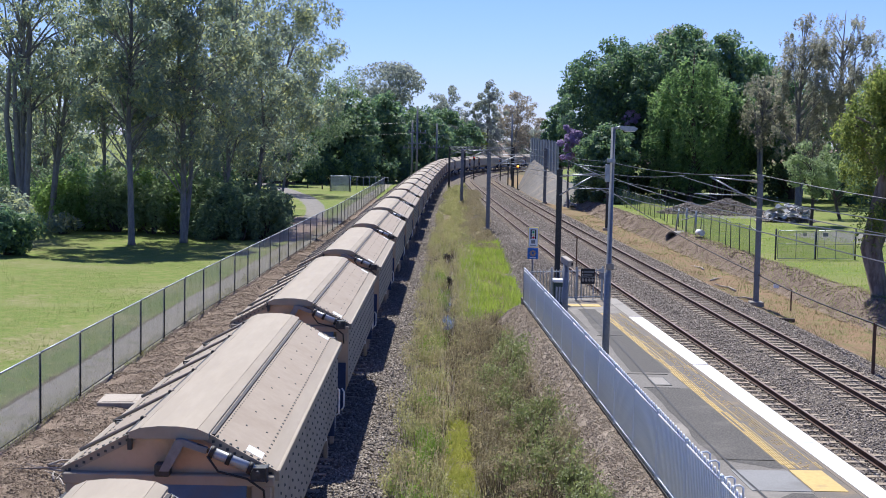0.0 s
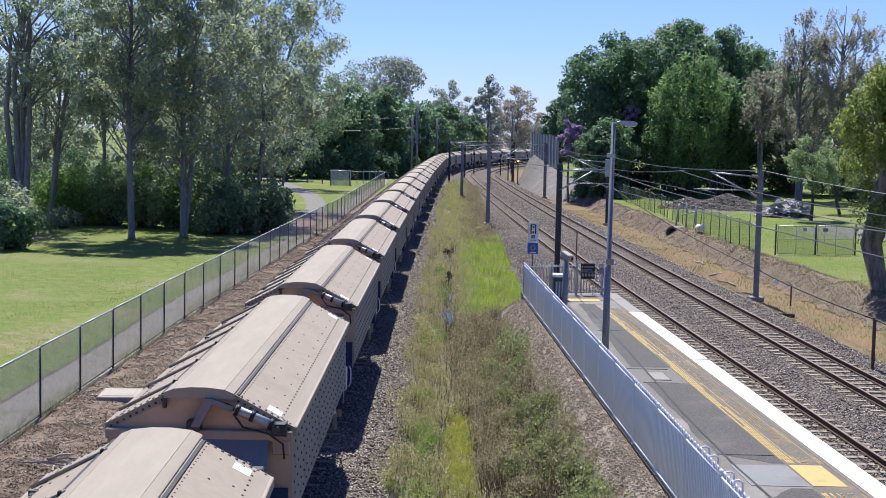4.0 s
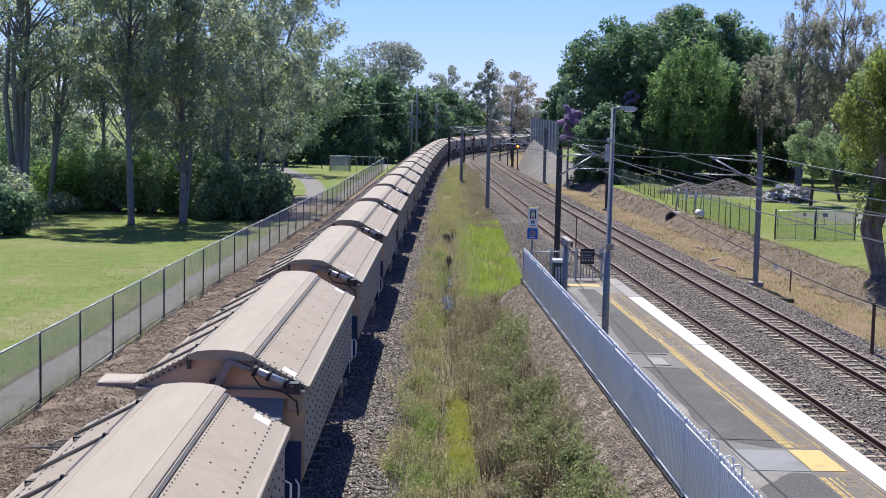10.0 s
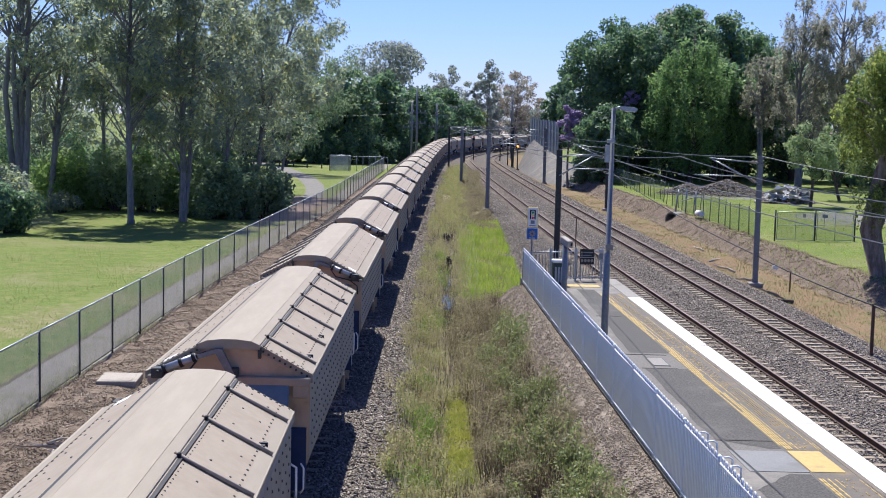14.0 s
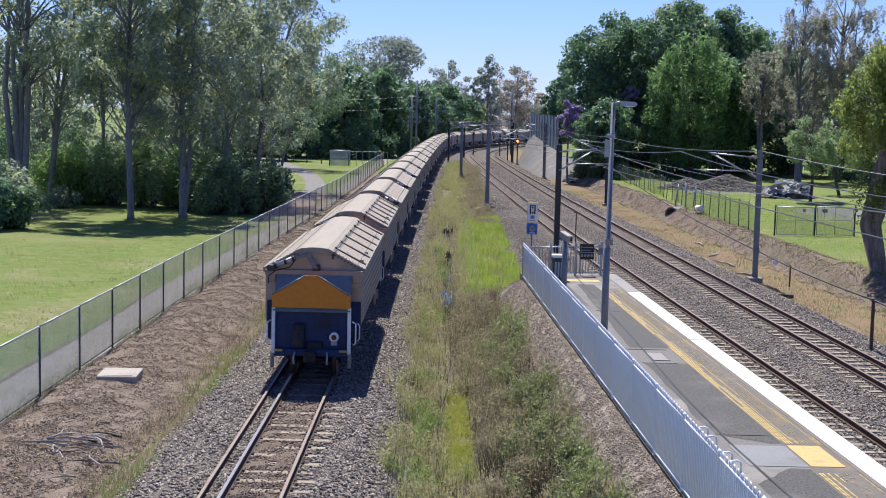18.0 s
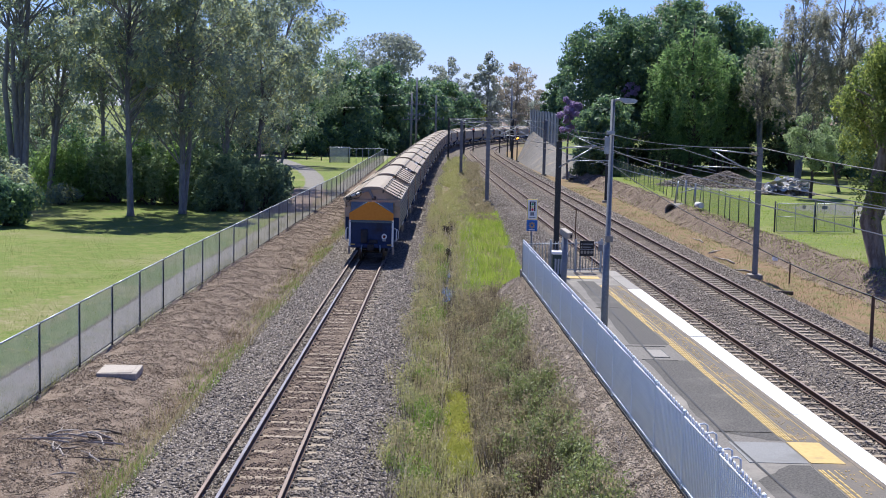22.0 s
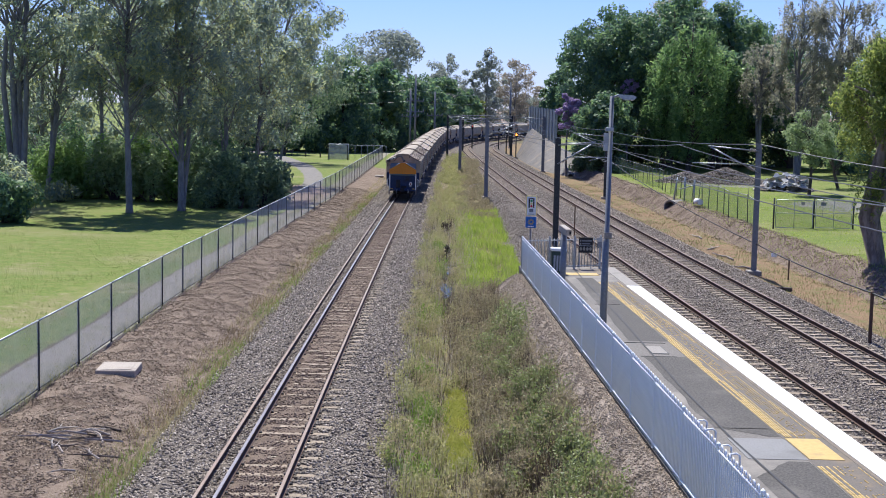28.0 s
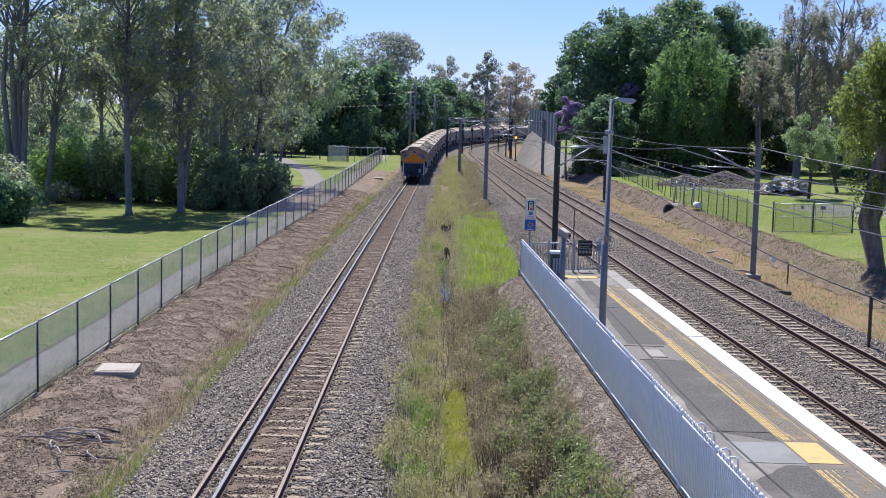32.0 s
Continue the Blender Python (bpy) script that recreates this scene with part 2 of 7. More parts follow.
M["bark_brown"] = stuff_mat("flaky_brown_bark", (0.12, 0.095, 0.075), (0.26, 0.215, 0.175), (0.38, 0.33, 0.275), 5, 0.9, 0.95, 0, 0.8, world_space=True, stretch=(1, 1, 0.3))
M["bark_pale"] = stuff_mat("pale_dead_wood", (0.36, 0.32, 0.28), (0.44, 0.40, 0.35), (0.24, 0.2, 0.17), 10, 1.5, 0.9, 0, 0.3)
M["slope_grey"] = stuff_mat("sprayed_concrete", (0.125, 0.118, 0.105), (0.18, 0.166, 0.148), (0.25, 0.20, 0.145), 2.2, 0.35, 0.9, 0, 0.3, world_space=True)
M["wall_grey"] = stuff_mat("grey_green_wall", (0.20, 0.235, 0.24), (0.24, 0.275, 0.28), (0.17, 0.20, 0.205), 5, 0.4, 0.8, 0, 0.05)
M["tarp"] = stuff_mat("dirty_sheeting", (0.50, 0.49, 0.47), (0.60, 0.59, 0.57), (0.22, 0.21, 0.20), 3, 1.1, 0.6, 0, 0.3, dirt_amt=(0.42, 0.6))
M["water"], _n, _l, _b = shader("puddle_water", 0.06, 0, 0.5)
_b.inputs["Base Color"].default_value = (0.05, 0.055, 0.05, 1)
# Third tone of gum, fig and yellow leaves puts sunlit highlights into colour.
M["leaf_gum"] = leaf_mat("gum_leaves", [(0.190, 0.260, 0.240), (0.310, 0.370, 0.265), (0.520, 0.530, 0.220), (0.225, 0.290, 0.240)], 0.62, 0.55, 0.25)
M["leaf_grey"] = leaf_mat("grey_gum_leaves", [(0.260, 0.275, 0.215), (0.370, 0.370, 0.275), (0.520, 0.490, 0.350), (0.300, 0.305, 0.235)], 0.6, 0.55, 0.35)
# Fig and bush leaves hold extra blue, hazy shade tinted into their colour.
M["leaf_fig"] = leaf_mat("fig_leaves", [(0.090, 0.165, 0.115), (0.145, 0.245, 0.125), (0.300, 0.430, 0.150), (0.115, 0.200, 0.125)], 0.52, 0.5, 0.35)
M["leaf_bright"] = leaf_mat("bright_leaves", [(0.190, 0.310, 0.090), (0.270, 0.400, 0.120), (0.370, 0.490, 0.180), (0.220, 0.340, 0.100)], 0.6, 0.6)
M["leaf_garden"] = leaf_mat("pale_garden_leaves", [(0.220, 0.310, 0.140), (0.290, 0.380, 0.180), (0.380, 0.450, 0.240), (0.250, 0.330, 0.150)], 0.6, 0.55)
M["leaf_yellow"] = leaf_mat("yellowish_leaves", [(0.140, 0.200, 0.060), (0.230, 0.300, 0.080), (0.480, 0.520, 0.130), (0.160, 0.220, 0.065)], 0.58, 0.6)
# Far leaves are pale because distance haze is mixed into their colour.
M["leaf_far"] = leaf_mat("far_hazed_leaves", [(0.270, 0.310, 0.280), (0.330, 0.365, 0.310), (0.400, 0.420, 0.340), (0.290, 0.330, 0.290)], 0.55, 0.6, 0.3)
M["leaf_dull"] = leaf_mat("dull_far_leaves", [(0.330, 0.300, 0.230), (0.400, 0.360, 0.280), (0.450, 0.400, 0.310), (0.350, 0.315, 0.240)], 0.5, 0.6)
M["leaf_purple"] = leaf_mat("purple_blossom", [(0.36, 0.27, 0.46), (0.47, 0.37, 0.57), (0.40, 0.31, 0.48)], 0.5, 0.6)
M["leaf_bush"] = leaf_mat("bush_leaves", [(0.150, 0.230, 0.140), (0.225, 0.310, 0.160), (0.350, 0.430, 0.210), (0.175, 0.255, 0.155)], 0.56, 0.6, 0.25)
M["grass_dry"] = leaf_mat("dry_grass_blades", [(0.440, 0.370, 0.210), (0.520, 0.440, 0.270), (0.360, 0.310, 0.170), (0.340, 0.320, 0.150)], 0.5, 0.7)
M["grass_straw"] = leaf_mat("bleached_straw", [(0.50, 0.45, 0.38), (0.58, 0.52, 0.44), (0.42, 0.37, 0.30)], 0.4, 0.8)
M["grass_brown"] = leaf_mat("brown_weed", [(0.270, 0.225, 0.140), (0.420, 0.350, 0.230), (0.190, 0.160, 0.100), (0.340, 0.310, 0.170)], 0.5, 0.8)
M["weed_leaf"] = leaf_mat("weed_leaves", [(0.170, 0.215, 0.075), (0.250, 0.300, 0.100), (0.370, 0.410, 0.160), (0.190, 0.230, 0.080)], 0.5, 0.5, 0.45)
M["stalk_brown"] = leaf_mat("reddish_dry_grass", [(0.24, 0.165, 0.10), (0.34, 0.245, 0.155), (0.18, 0.13, 0.08), (0.27, 0.22, 0.11)], 0.4, 0.8)
M["lawn_green"] = leaf_mat("lawn_tufts", [(0.15, 0.21, 0.055), (0.20, 0.255, 0.075), (0.26, 0.29, 0.105)], 0.5, 0.7)
M["stalk_dark"] = leaf_mat("dead_stalks", [(0.10, 0.075, 0.055), (0.16, 0.12, 0.09), (0.07, 0.06, 0.045)], 0.3, 0.8)
M["grass_green"] = leaf_mat("green_grass_blades", [(0.150, 0.250, 0.040), (0.210, 0.320, 0.050), (0.260, 0.370, 0.070), (0.180, 0.280, 0.050)], 0.5, 0.7)
M["grass_lime"] = leaf_mat("lime_grass_blades", [(0.300, 0.420, 0.050), (0.400, 0.510, 0.080), (0.500, 0.570, 0.130), (0.240, 0.340, 0.050)], 0.5, 0.7)
M["water_weed"] = leaf_mat("water_weed", [(0.34, 0.36, 0.07), (0.42, 0.43, 0.10), (0.48, 0.46, 0.14), (0.30, 0.33, 0.06)], 0.5, 0.7)
M["leaf_weep"] = leaf_mat("weeping_leaves", [(0.120, 0.220, 0.085), (0.190, 0.310, 0.105), (0.320, 0.450, 0.160), (0.145, 0.250, 0.095)], 0.58, 0.55)
M["grass_olive"] = leaf_mat("olive_weed", [(0.350, 0.340, 0.140), (0.450, 0.430, 0.190), (0.500, 0.470, 0.240), (0.290, 0.310, 0.110)], 0.5, 0.7)


def glow(name, colour, strength):
    m, n, l, b = shader(name, 0.4)
    b.inputs["Base Color"].default_value = (*colour, 1)
    b.inputs["Emission Color"].default_value = (*colour, 1)
    b.inputs["Emission Strength"].default_value = strength
    return m


M["lamp_orange"] = glow("signal_orange", (1.0, 0.30, 0.02), 4.0)
M["lamp_red"] = glow("signal_red", (0.9, 0.04, 0.02), 0.5)


def mesh_screen(name, cover, colour):
    """Fine wire mesh: part of it lets the view through."""
    m, n, l, b = shader(name, 0.7, 0.0, 0.2)
    f = noise_of(n, l, coords(n, l, True), 1.3, 5)
    l.new(mixc(n, l, ramp(n, l, f, 0.3, 0.7), tuple(c * 0.75 for c in colour), colour), b.inputs["Base Color"])
    t = n.new("ShaderNodeBsdfTransparent")
    mx = n.new("ShaderNodeMixShader")
    g = noise_of(n, l, coords(n, l, True), 14.0, 3)
    r = ramp(n, l, g, 0.2, 0.8)
    mr = n.new("ShaderNodeMapRange")
    mr.inputs["To Min"].default_value, mr.inputs["To Max"].default_value = cover - 0.10, cover + 0.10
    l.new(r, mr.inputs["Value"])
    l.new(mr.outputs[0], mx.inputs[0])
    l.new(t.outputs[0], mx.inputs[1])
    l.new(b.outputs[0], mx.inputs[2])
    l.new(mx.outputs[0], n["Material Output"].inputs["Surface"])
    return m


M["chainlink"] = mesh_screen("chain_link", 0.47, (0.54, 0.56, 0.59))
M["chainlink_green"] = mesh_screen("green_chain_link", 0.34, (0.16, 0.25, 0.13))


# ---- mesh helpers ----
def mesh_of(name, bm):
    me = bpy.data.meshes.new(name)
    bm.normal_update()
    bm.to_mesh(me)
    bm.free()
    return me


def part(name, bm, material, parent=None, label=""):
    """One mesh object from a bmesh, or from a mesh that others share, under a thing or part."""
    me = bm if isinstance(bm, bpy.types.Mesh) else mesh_of(name, bm)
    if not me.materials and material is not None:
        me.materials.append(material)
    ob = new(name, me)
    if parent is not None:
        ob.parent = parent
    if label:
        ob["label"] = label
    return ob


def thing(name, label, category, group="", m=None, kind=""):
    ob = new(name)
    ob.empty_display_size = 0.2
    tagged(ob, label, category, group, kind)
    if m is not None:
        ob.matrix_basis = m
    return ob


def box(bm, x0, x1, y0, y1, z0, z1, bevel=0.0):
    geo = bmesh.ops.create_cube(bm, size=1)
    vs = geo["verts"]
    for v in vs:
        v.co = Vector(((x0 + x1) / 2 + v.co.x * (x1 - x0), (y0 + y1) / 2 + v.co.y * (y1 - y0), (z0 + z1) / 2 + v.co.z * (z1 - z0)))
    if bevel:
        es = {e for v in vs for e in v.link_edges}
        bmesh.ops.bevel(bm, geom=list(es), offset=bevel, segments=1, affect="EDGES")
    return bm


def boxes(*args, bevel=0.0):
    bm = bmesh.new()
    for a in args:
        box(bm, *a, bevel=bevel)
    return bm


def tube(bm, pts, rads, sides=8, caps=True):
    """A tapered tube along points."""
    pts = [Vector(p) for p in pts]
    if isinstance(rads, (int, float)):
        rads = [rads] * len(pts)
    rings, side = [], None
    for i, p in enumerate(pts):
        d = (pts[min(i + 1, len(pts) - 1)] - pts[max(i - 1, 0)]).normalized()
        if side is None:
            side = d.orthogonal().normalized()
        side = (side - d * side.dot(d)).normalized()
        up = d.cross(side)
        rings.append([bm.verts.new(p + rads[i] * (math.cos(a) * side + math.sin(a) * up)) for a in (2 * math.pi * k / sides for k in range(sides))])
    for r0, r1 in zip(rings, rings[1:]):
        for k in range(sides):
            f = bm.faces.new((r0[k], r0[(k + 1) % sides], r1[(k + 1) % sides], r1[k]))
            f.smooth = sides > 5
    if caps:
        bm.faces.new(rings[0][::-1])
        bm.faces.new(rings[-1])
    return bm


def tubes(*args, sides=8):
    bm = bmesh.new()
    for pts, r in args:
        tube(bm, pts, r, sides)
    return bm


def prism(bm, outline, y0, y1, along="y"):
    """A closed outline, drawn out along an axis."""
    def put(a, b, c):
        return {"y": (a, c, b), "x": (c, a, b), "z": (a, b, c)}[along]
    lo = [bm.verts.new(put(a, b, y0)) for a, b in outline]
    hi = [bm.verts.new(put(a, b, y1)) for a, b in outline]
    k = len(outline)
    for i in range(k):
        bm.faces.new((lo[i], lo[(i + 1) % k], hi[(i + 1) % k], hi[i]))
    bm.faces.new(lo[::-1])
    bm.faces.new(hi)
    bmesh.ops.recalc_face_normals(bm, faces=bm.faces[:])
    return bm


def sweep(bm, profile, pts):
    """An open or closed section (offset across, height) along plan points that carry heading."""
    rows = []
    for x, y, a in pts:
        rows.append([bm.verts.new((x + u * math.cos(a), y - u * math.sin(a), z)) for u, z in profile])
    k = len(profile)
    for r0, r1 in zip(rows, rows[1:]):
        for i in range(k):
            bm.faces.new((r0[i], r0[(i + 1) % k], r1[(i + 1) % k], r1[i]))
    bm.faces.new(rows[0][::-1])
    bm.faces.new(rows[-1])
    bmesh.ops.recalc_face_normals(bm, faces=bm.faces[:])
    return bm


def np_mesh(name, verts, size):
    """Loose faces with size corners each, from an (n * size, 3) array."""
    verts = np.asarray(verts, np.float32)
    k = len(verts) // size
    me = bpy.data.meshes.new(name)
    me.vertices.add(k * size)
    me.vertices.foreach_set("co", verts.ravel())
    me.loops.add(k * size)
    me.loops.foreach_set("vertex_index", np.arange(k * size, dtype=np.int32))
    me.polygons.add(k)
    me.polygons.foreach_set("loop_start", np.arange(0, k * size, size, dtype=np.int32))
    me.polygons.foreach_set("loop_total", np.full(k, size, np.int32))
    me.update()
    me.validate()
    return me


def shapes_mesh(name, base_v, base_f, mats):
    """Many copies of one small solid, each by its own 3x4 matrix, in one mesh."""
    base_v, base_f = np.asarray(base_v, float), np.asarray(base_f, np.int64)
    k, nv, size = len(mats), len(base_v), base_f.shape[1]
    v = np.einsum("kij,vj->kvi", mats[:, :, :3], base_v) + mats[:, None, :, 3]
    f = (base_f[None] + (np.arange(k) * nv)[:, None, None]).reshape(-1, size)
    me = bpy.data.meshes.new(name)
    me.vertices.add(k * nv)
    me.vertices.foreach_set("co", v.astype(np.float32).ravel())
    me.loops.add(f.size)
    me.loops.foreach_set("vertex_index", f.astype(np.int32).ravel())
    me.polygons.add(len(f))
    me.polygons.foreach_set("loop_start", np.arange(0, f.size, size, dtype=np.int32))
    me.polygons.foreach_set("loop_total", np.full(len(f), size, np.int32))
    me.update()
    return me


def turns(rng, k):
    """Random rotation matrices."""
    q = rng.normal(size=(k, 4))
    q /= np.linalg.norm(q, axis=1)[:, None]
    w, x, y, z = q.T
    return np.stack([np.stack([1 - 2 * (y * y + z * z), 2 * (x * y - z * w), 2 * (x * z + y * w)], -1),
                     np.stack([2 * (x * y + z * w), 1 - 2 * (x * x + z * z), 2 * (y * z - x * w)], -1),
                     np.stack([2 * (x * z - y * w), 2 * (y * z + x * w), 1 - 2 * (x * x + y * y)], -1)], 1)


def leaf_quads(rng, places, out, length, width, droop=0.35):
    """Leaf-shaped faces at the places; out: a rough facing for each."""
    k = len(places)
    nrm = out + rng.normal(size=(k, 3)) * 0.75
    nrm /= np.linalg.norm(nrm, axis=1)[:, None] + 1e-9
    axis = rng.normal(size=(k, 3)) + np.array([0, 0, -droop * 2])
    axis -= nrm * (axis * nrm).sum(1)[:, None]
    axis /= np.linalg.norm(axis, axis=1)[:, None] + 1e-9
    side = np.cross(nrm, axis)
    s = rng.uniform(0.6, 1.35, (k, 1))
    a, b = axis * length * s, side * width * s
    q = np.stack([places - a * 0.5, places - a * 0.05 + b * 0.5, places + a * 0.5, places - a * 0.05 - b * 0.5], 1)
    return q.reshape(-1, 3)


def blade_tris(rng, feet, height, width, lean=0.35):
    k = len(feet)
    h = height * rng.uniform(0.5, 1.25, (k, 1))
    a = rng.uniform(0, 2 * np.pi, k)
    side = np.stack([np.cos(a), np.sin(a), 0 * a], 1) * width
    tip = feet + np.concatenate([rng.normal(size=(k, 2)) * lean * h, h], 1)
    return np.stack([feet - side / 2, feet + side / 2, tip], 1).reshape(-1, 3)


ROCK_V = [(-0.5, -0.4, -0.35), (0.5, -0.45, -0.3), (0.45, 0.4, -0.35), (-0.4, 0.5, -0.3), (-0.3, -0.3, 0.35), (0.35, -0.2, 0.4), (0.25, 0.35, 0.3), (-0.35, 0.25, 0.42)]
ROCK_F = [(0, 3, 2, 1), (4, 5, 6, 7), (0, 1, 5, 4), (1, 2, 6, 5), (2, 3, 7, 6), (3, 0, 4, 7)]


CHIP_V = [(0.68, 0.0, 0.05), (-0.45, 0.62, -0.05), (-0.5, -0.58, 0.0), (0.05, 0.05, 0.6), (-0.05, 0.0, -0.55)]
CHIP_F = [(0, 1, 3), (1, 2, 3), (2, 0, 3), (1, 0, 4), (2, 1, 4), (0, 2, 4)]


def rocks(rng, places, size, flat=1.0):
    k = len(places)
    m = turns(rng, k) * (rng.uniform(0.55, 1.35, (k, 1, 3)) * size)
    m[:, 2, :] *= flat
    return np.concatenate([m, places[:, :, None]], 2)


# ---- the three tracks in plan ----
def lane(start, slope_end, bend, radius, length):
    """Plan points each metre: a flat parabola up to y = 230, then a curve to the right."""
    pts, y = [], -60.0
    while y <= 230:
        d = 230 - y
        pts.append((start + slope_end * d + bend * d * d, y, math.atan(-slope_end - 2 * bend * d)))
        y += 1.0
    x, y, a = pts[-1]
    for _ in range(length):
        a += 1.0 / radius(a)
        x, y = x + math.sin(a), y + math.cos(a)
        pts.append((x, y, a))
    return pts


def r_left(a):
    return 450.0


def r_mid(a):
    return 360.0 if a < 0.16 else 450.0


LEFT = lane(1.361, -0.0165, 0.00005, r_left, 420)  # right-hand rail of the dual-gauge track
LEFT = [(x + 0.0006 * max(0, 26 - max(y, -10)) ** 2, y, a - 0.0012 * max(0, 26 - y) * (y > -10)) for x, y, a in LEFT]
MID = lane(5.95, 0.02, 0.0000625, r_mid, 420)
FAR = [(x + (3.6 + 0.0042 * (min(y, 230) - 39)) * math.cos(a), y - (3.6 + 0.0042 * (min(y, 230) - 39)) * math.sin(a), a) for x, y, a in MID]


def lane_x(pts, y):
    i = min(max(int(y + 60), 0), 289)
    f = min(max(y + 60 - i, 0), 1)
    return pts[i][0] * (1 - f) + pts[i + 1][0] * f


def on_lane(pts, s):
    """Plan place and heading at s metres along, 0 being beside the camera."""
    i = min(max(int(math.floor(s + 60)), 0), len(pts) - 2)
    f = s + 60 - i
    (x0, y0, a0), (x1, y1, a1) = pts[i], pts[i + 1]
    return x0 + (x1 - x0) * f, y0 + (y1 - y0) * f, a0 + (a1 - a0) * f


def fence_x(y):
    """The platform's fence."""
    return 5.93 + (51.6 - y) * 0.0372


def edge_x(y):
    """The platform's edge."""
    return 9.89 + (48 - y) * 0.0446


def left_fence_x(y):
    return -6.86 + 0.95 * min(max((y - 50) / 60, 0), 1)


# ---- ground ----
def step(a, b, v):
    t = np.clip((v - a) / (b - a), 0, 1)
    return t * t * (3 - 2 * t)


LX = np.array([p[0] for p in LEFT[:291]]), np.array([p[1] for p in LEFT[:291]])
MX = np.array([p[0] for p in MID[:291]])
FX = np.array([p[0] for p in FAR[:291]])


def lanes_at(y):
    yy = np.clip(y, -60, 230)
    c = np.where(y > 230, (y - 230) ** 2 / 900.0, 0)
    return np.interp(yy, LX[1], LX[0]) - 0.5685 + c, np.interp(yy, LX[1], MX) + c, np.interp(yy, LX[1], FX) + c


def bumps(x, y, s):
    return np.sin(x * 1.7 / s + np.sin(y * 0.9 / s) * 1.3) * np.sin(y * 1.3 / s + np.sin(x * 1.1 / s)) 


def height(x, y):
    x, y = np.asarray(x, float), np.asarray(y, float)
    a, b, c = lanes_at(y)
    u = x - a
    z = np.full_like(x, -0.2)
    z = np.where((u > -1.75) & (u < 0.5), np.where(u < -0.62, -0.150, -0.166), z)
    z = np.where((u >= 0.5) & (u < 1.9), -0.172, z)
    # mulch strip up to the fence, lawn behind
    lf = -6.86 + 0.95 * np.clip((y - 50) / 60, 0, 1)
    z = np.where(u < -1.9, -0.2 - 0.18 * step(1.9, 3.0, -u), z)
    z = np.where(u < -3.0, -0.38 + 0.36 * step(3.0, 5.8, -u), z)
    z += np.where((u < -3.0) & (x > lf), 0.06 * bumps(x, y, 0.7) + 0.035 * bumps(x + 3.1, y * 0.6, 1.7) + 0.015 * bumps(x * 1.3, y + 1.0, 0.33), 0)
    z = np.where(x < lf, 0.0 + 0.012 * np.clip(lf - x, 0, 40) + 0.05 * bumps(x, y, 6.0), z)
    # ditch between the tracks, gravel bank below the platform
    fx = 5.93 + (51.6 - y) * 0.0372
    ditch = -0.2 - 0.5 * step(1.9, 3.4, u)
    rise = ditch + (1.64 * step(0, 1, (x - (fx - 2.3)) / 2.2)) * step(54.5, 51, y)
    out = -0.7 + 0.5 * step(0, 1.6, x - (b - 3.6))
    t = step(51, 58, y)
    far_mid = np.maximum(np.where(x < b - 3.6, ditch, out), -0.7)
    zz = np.where(y < 51, rise, rise * (1 - t) + far_mid * t)
    z = np.where((u > 1.9) & (x < b - 1.6), zz, z)
    z = np.where((x >= b - 1.6) & (x < c + 1.9), -0.2, z)
    # right of the tracks: dry grass, then a bank up to the field
    w = x - c
    bank = -0.2 - 0.25 * step(1.9, 3.0, w) + 0.95 * step(5.3, 7.2, w) + np.where(w > 3, 0.04 * bumps(x, y, 0.9) + 0.10 * bumps(x, y * 0.7, 1.6) * step(4.8, 6.5, w), 0)
    z = np.where(w >= 1.9, bank, z)
    z = np.where(w > 7.2, np.maximum(z, 0.5) + 0.012 * np.clip(w - 8, 0, 60), z)
    flat = step(300, 420, np.abs(y)) + step(120, 260, np.abs(x - 5))
    z = z * np.clip(1 - flat, 0, 1) - 0.3 * np.clip(flat, 0, 1)
    # the platform stands over its own bed
    return z


def spaced(*runs):
    v = []
    for a, b, s in runs:
        v += list(np.arange(a, b, s))
    return np.array(sorted(set(np.round(v, 4))))


gx = spaced((-3000, -600, 400), (-600, -100, 60), (-100, -30, 4), (-30, -12, 1), (-12, 24, 0.28), (24, 40, 1), (40, 100, 4), (100, 600, 60), (600, 3400, 400))
gy = spaced((-3000, -400, 400), (-400, -60, 40), (-60, 12, 4), (12, 80, 0.4), (80, 140, 0.8), (140, 320, 2.5), (320, 600, 20), (600, 3000, 300), (3000, 4300, 600))
X, Y = np.meshgrid(gx, gy)
Z = height(X, Y)
rg = np.random.default_rng(3)
near = (np.abs(X - 6) < 18) & (Y > 12) & (Y < 140)
Z += np.where(near, rg.normal(size=X.shape) * 0.012, 0)
nx, ny = len(gx), len(gy)
idx = np.arange(nx * ny).reshape(ny, nx)
quads = np.stack([idx[:-1, :-1], idx[:-1, 1:], idx[1:, 1:], idx[1:, :-1]], -1).reshape(-1, 4)
me = bpy.data.meshes.new("ground")
me.vertices.add(nx * ny)
me.vertices.foreach_set("co", np.stack([X, Y, Z], -1).astype(np.float32).ravel())
me.loops.add(quads.size)
me.loops.foreach_set("vertex_index", quads.astype(np.int32).ravel())
me.polygons.add(len(quads))
me.polygons.foreach_set("loop_start", np.arange(0, quads.size, 4, dtype=np.int32))
me.polygons.foreach_set("loop_total", np.full(len(quads), 4, np.int32))
me.polygons.foreach_set("use_smooth", np.ones(len(quads), bool))
# what covers the ground where
A, B, C = lanes_at(Y)
lf = -6.86 + 0.95 * np.clip((Y - 50) / 60, 0, 1)
fxx = 5.93 + (51.6 - Y) * 0.0372


def band(v, lo, hi, soft):
    return step(lo - soft, lo + soft, v) * (1 - step(hi - soft, hi + soft, v))


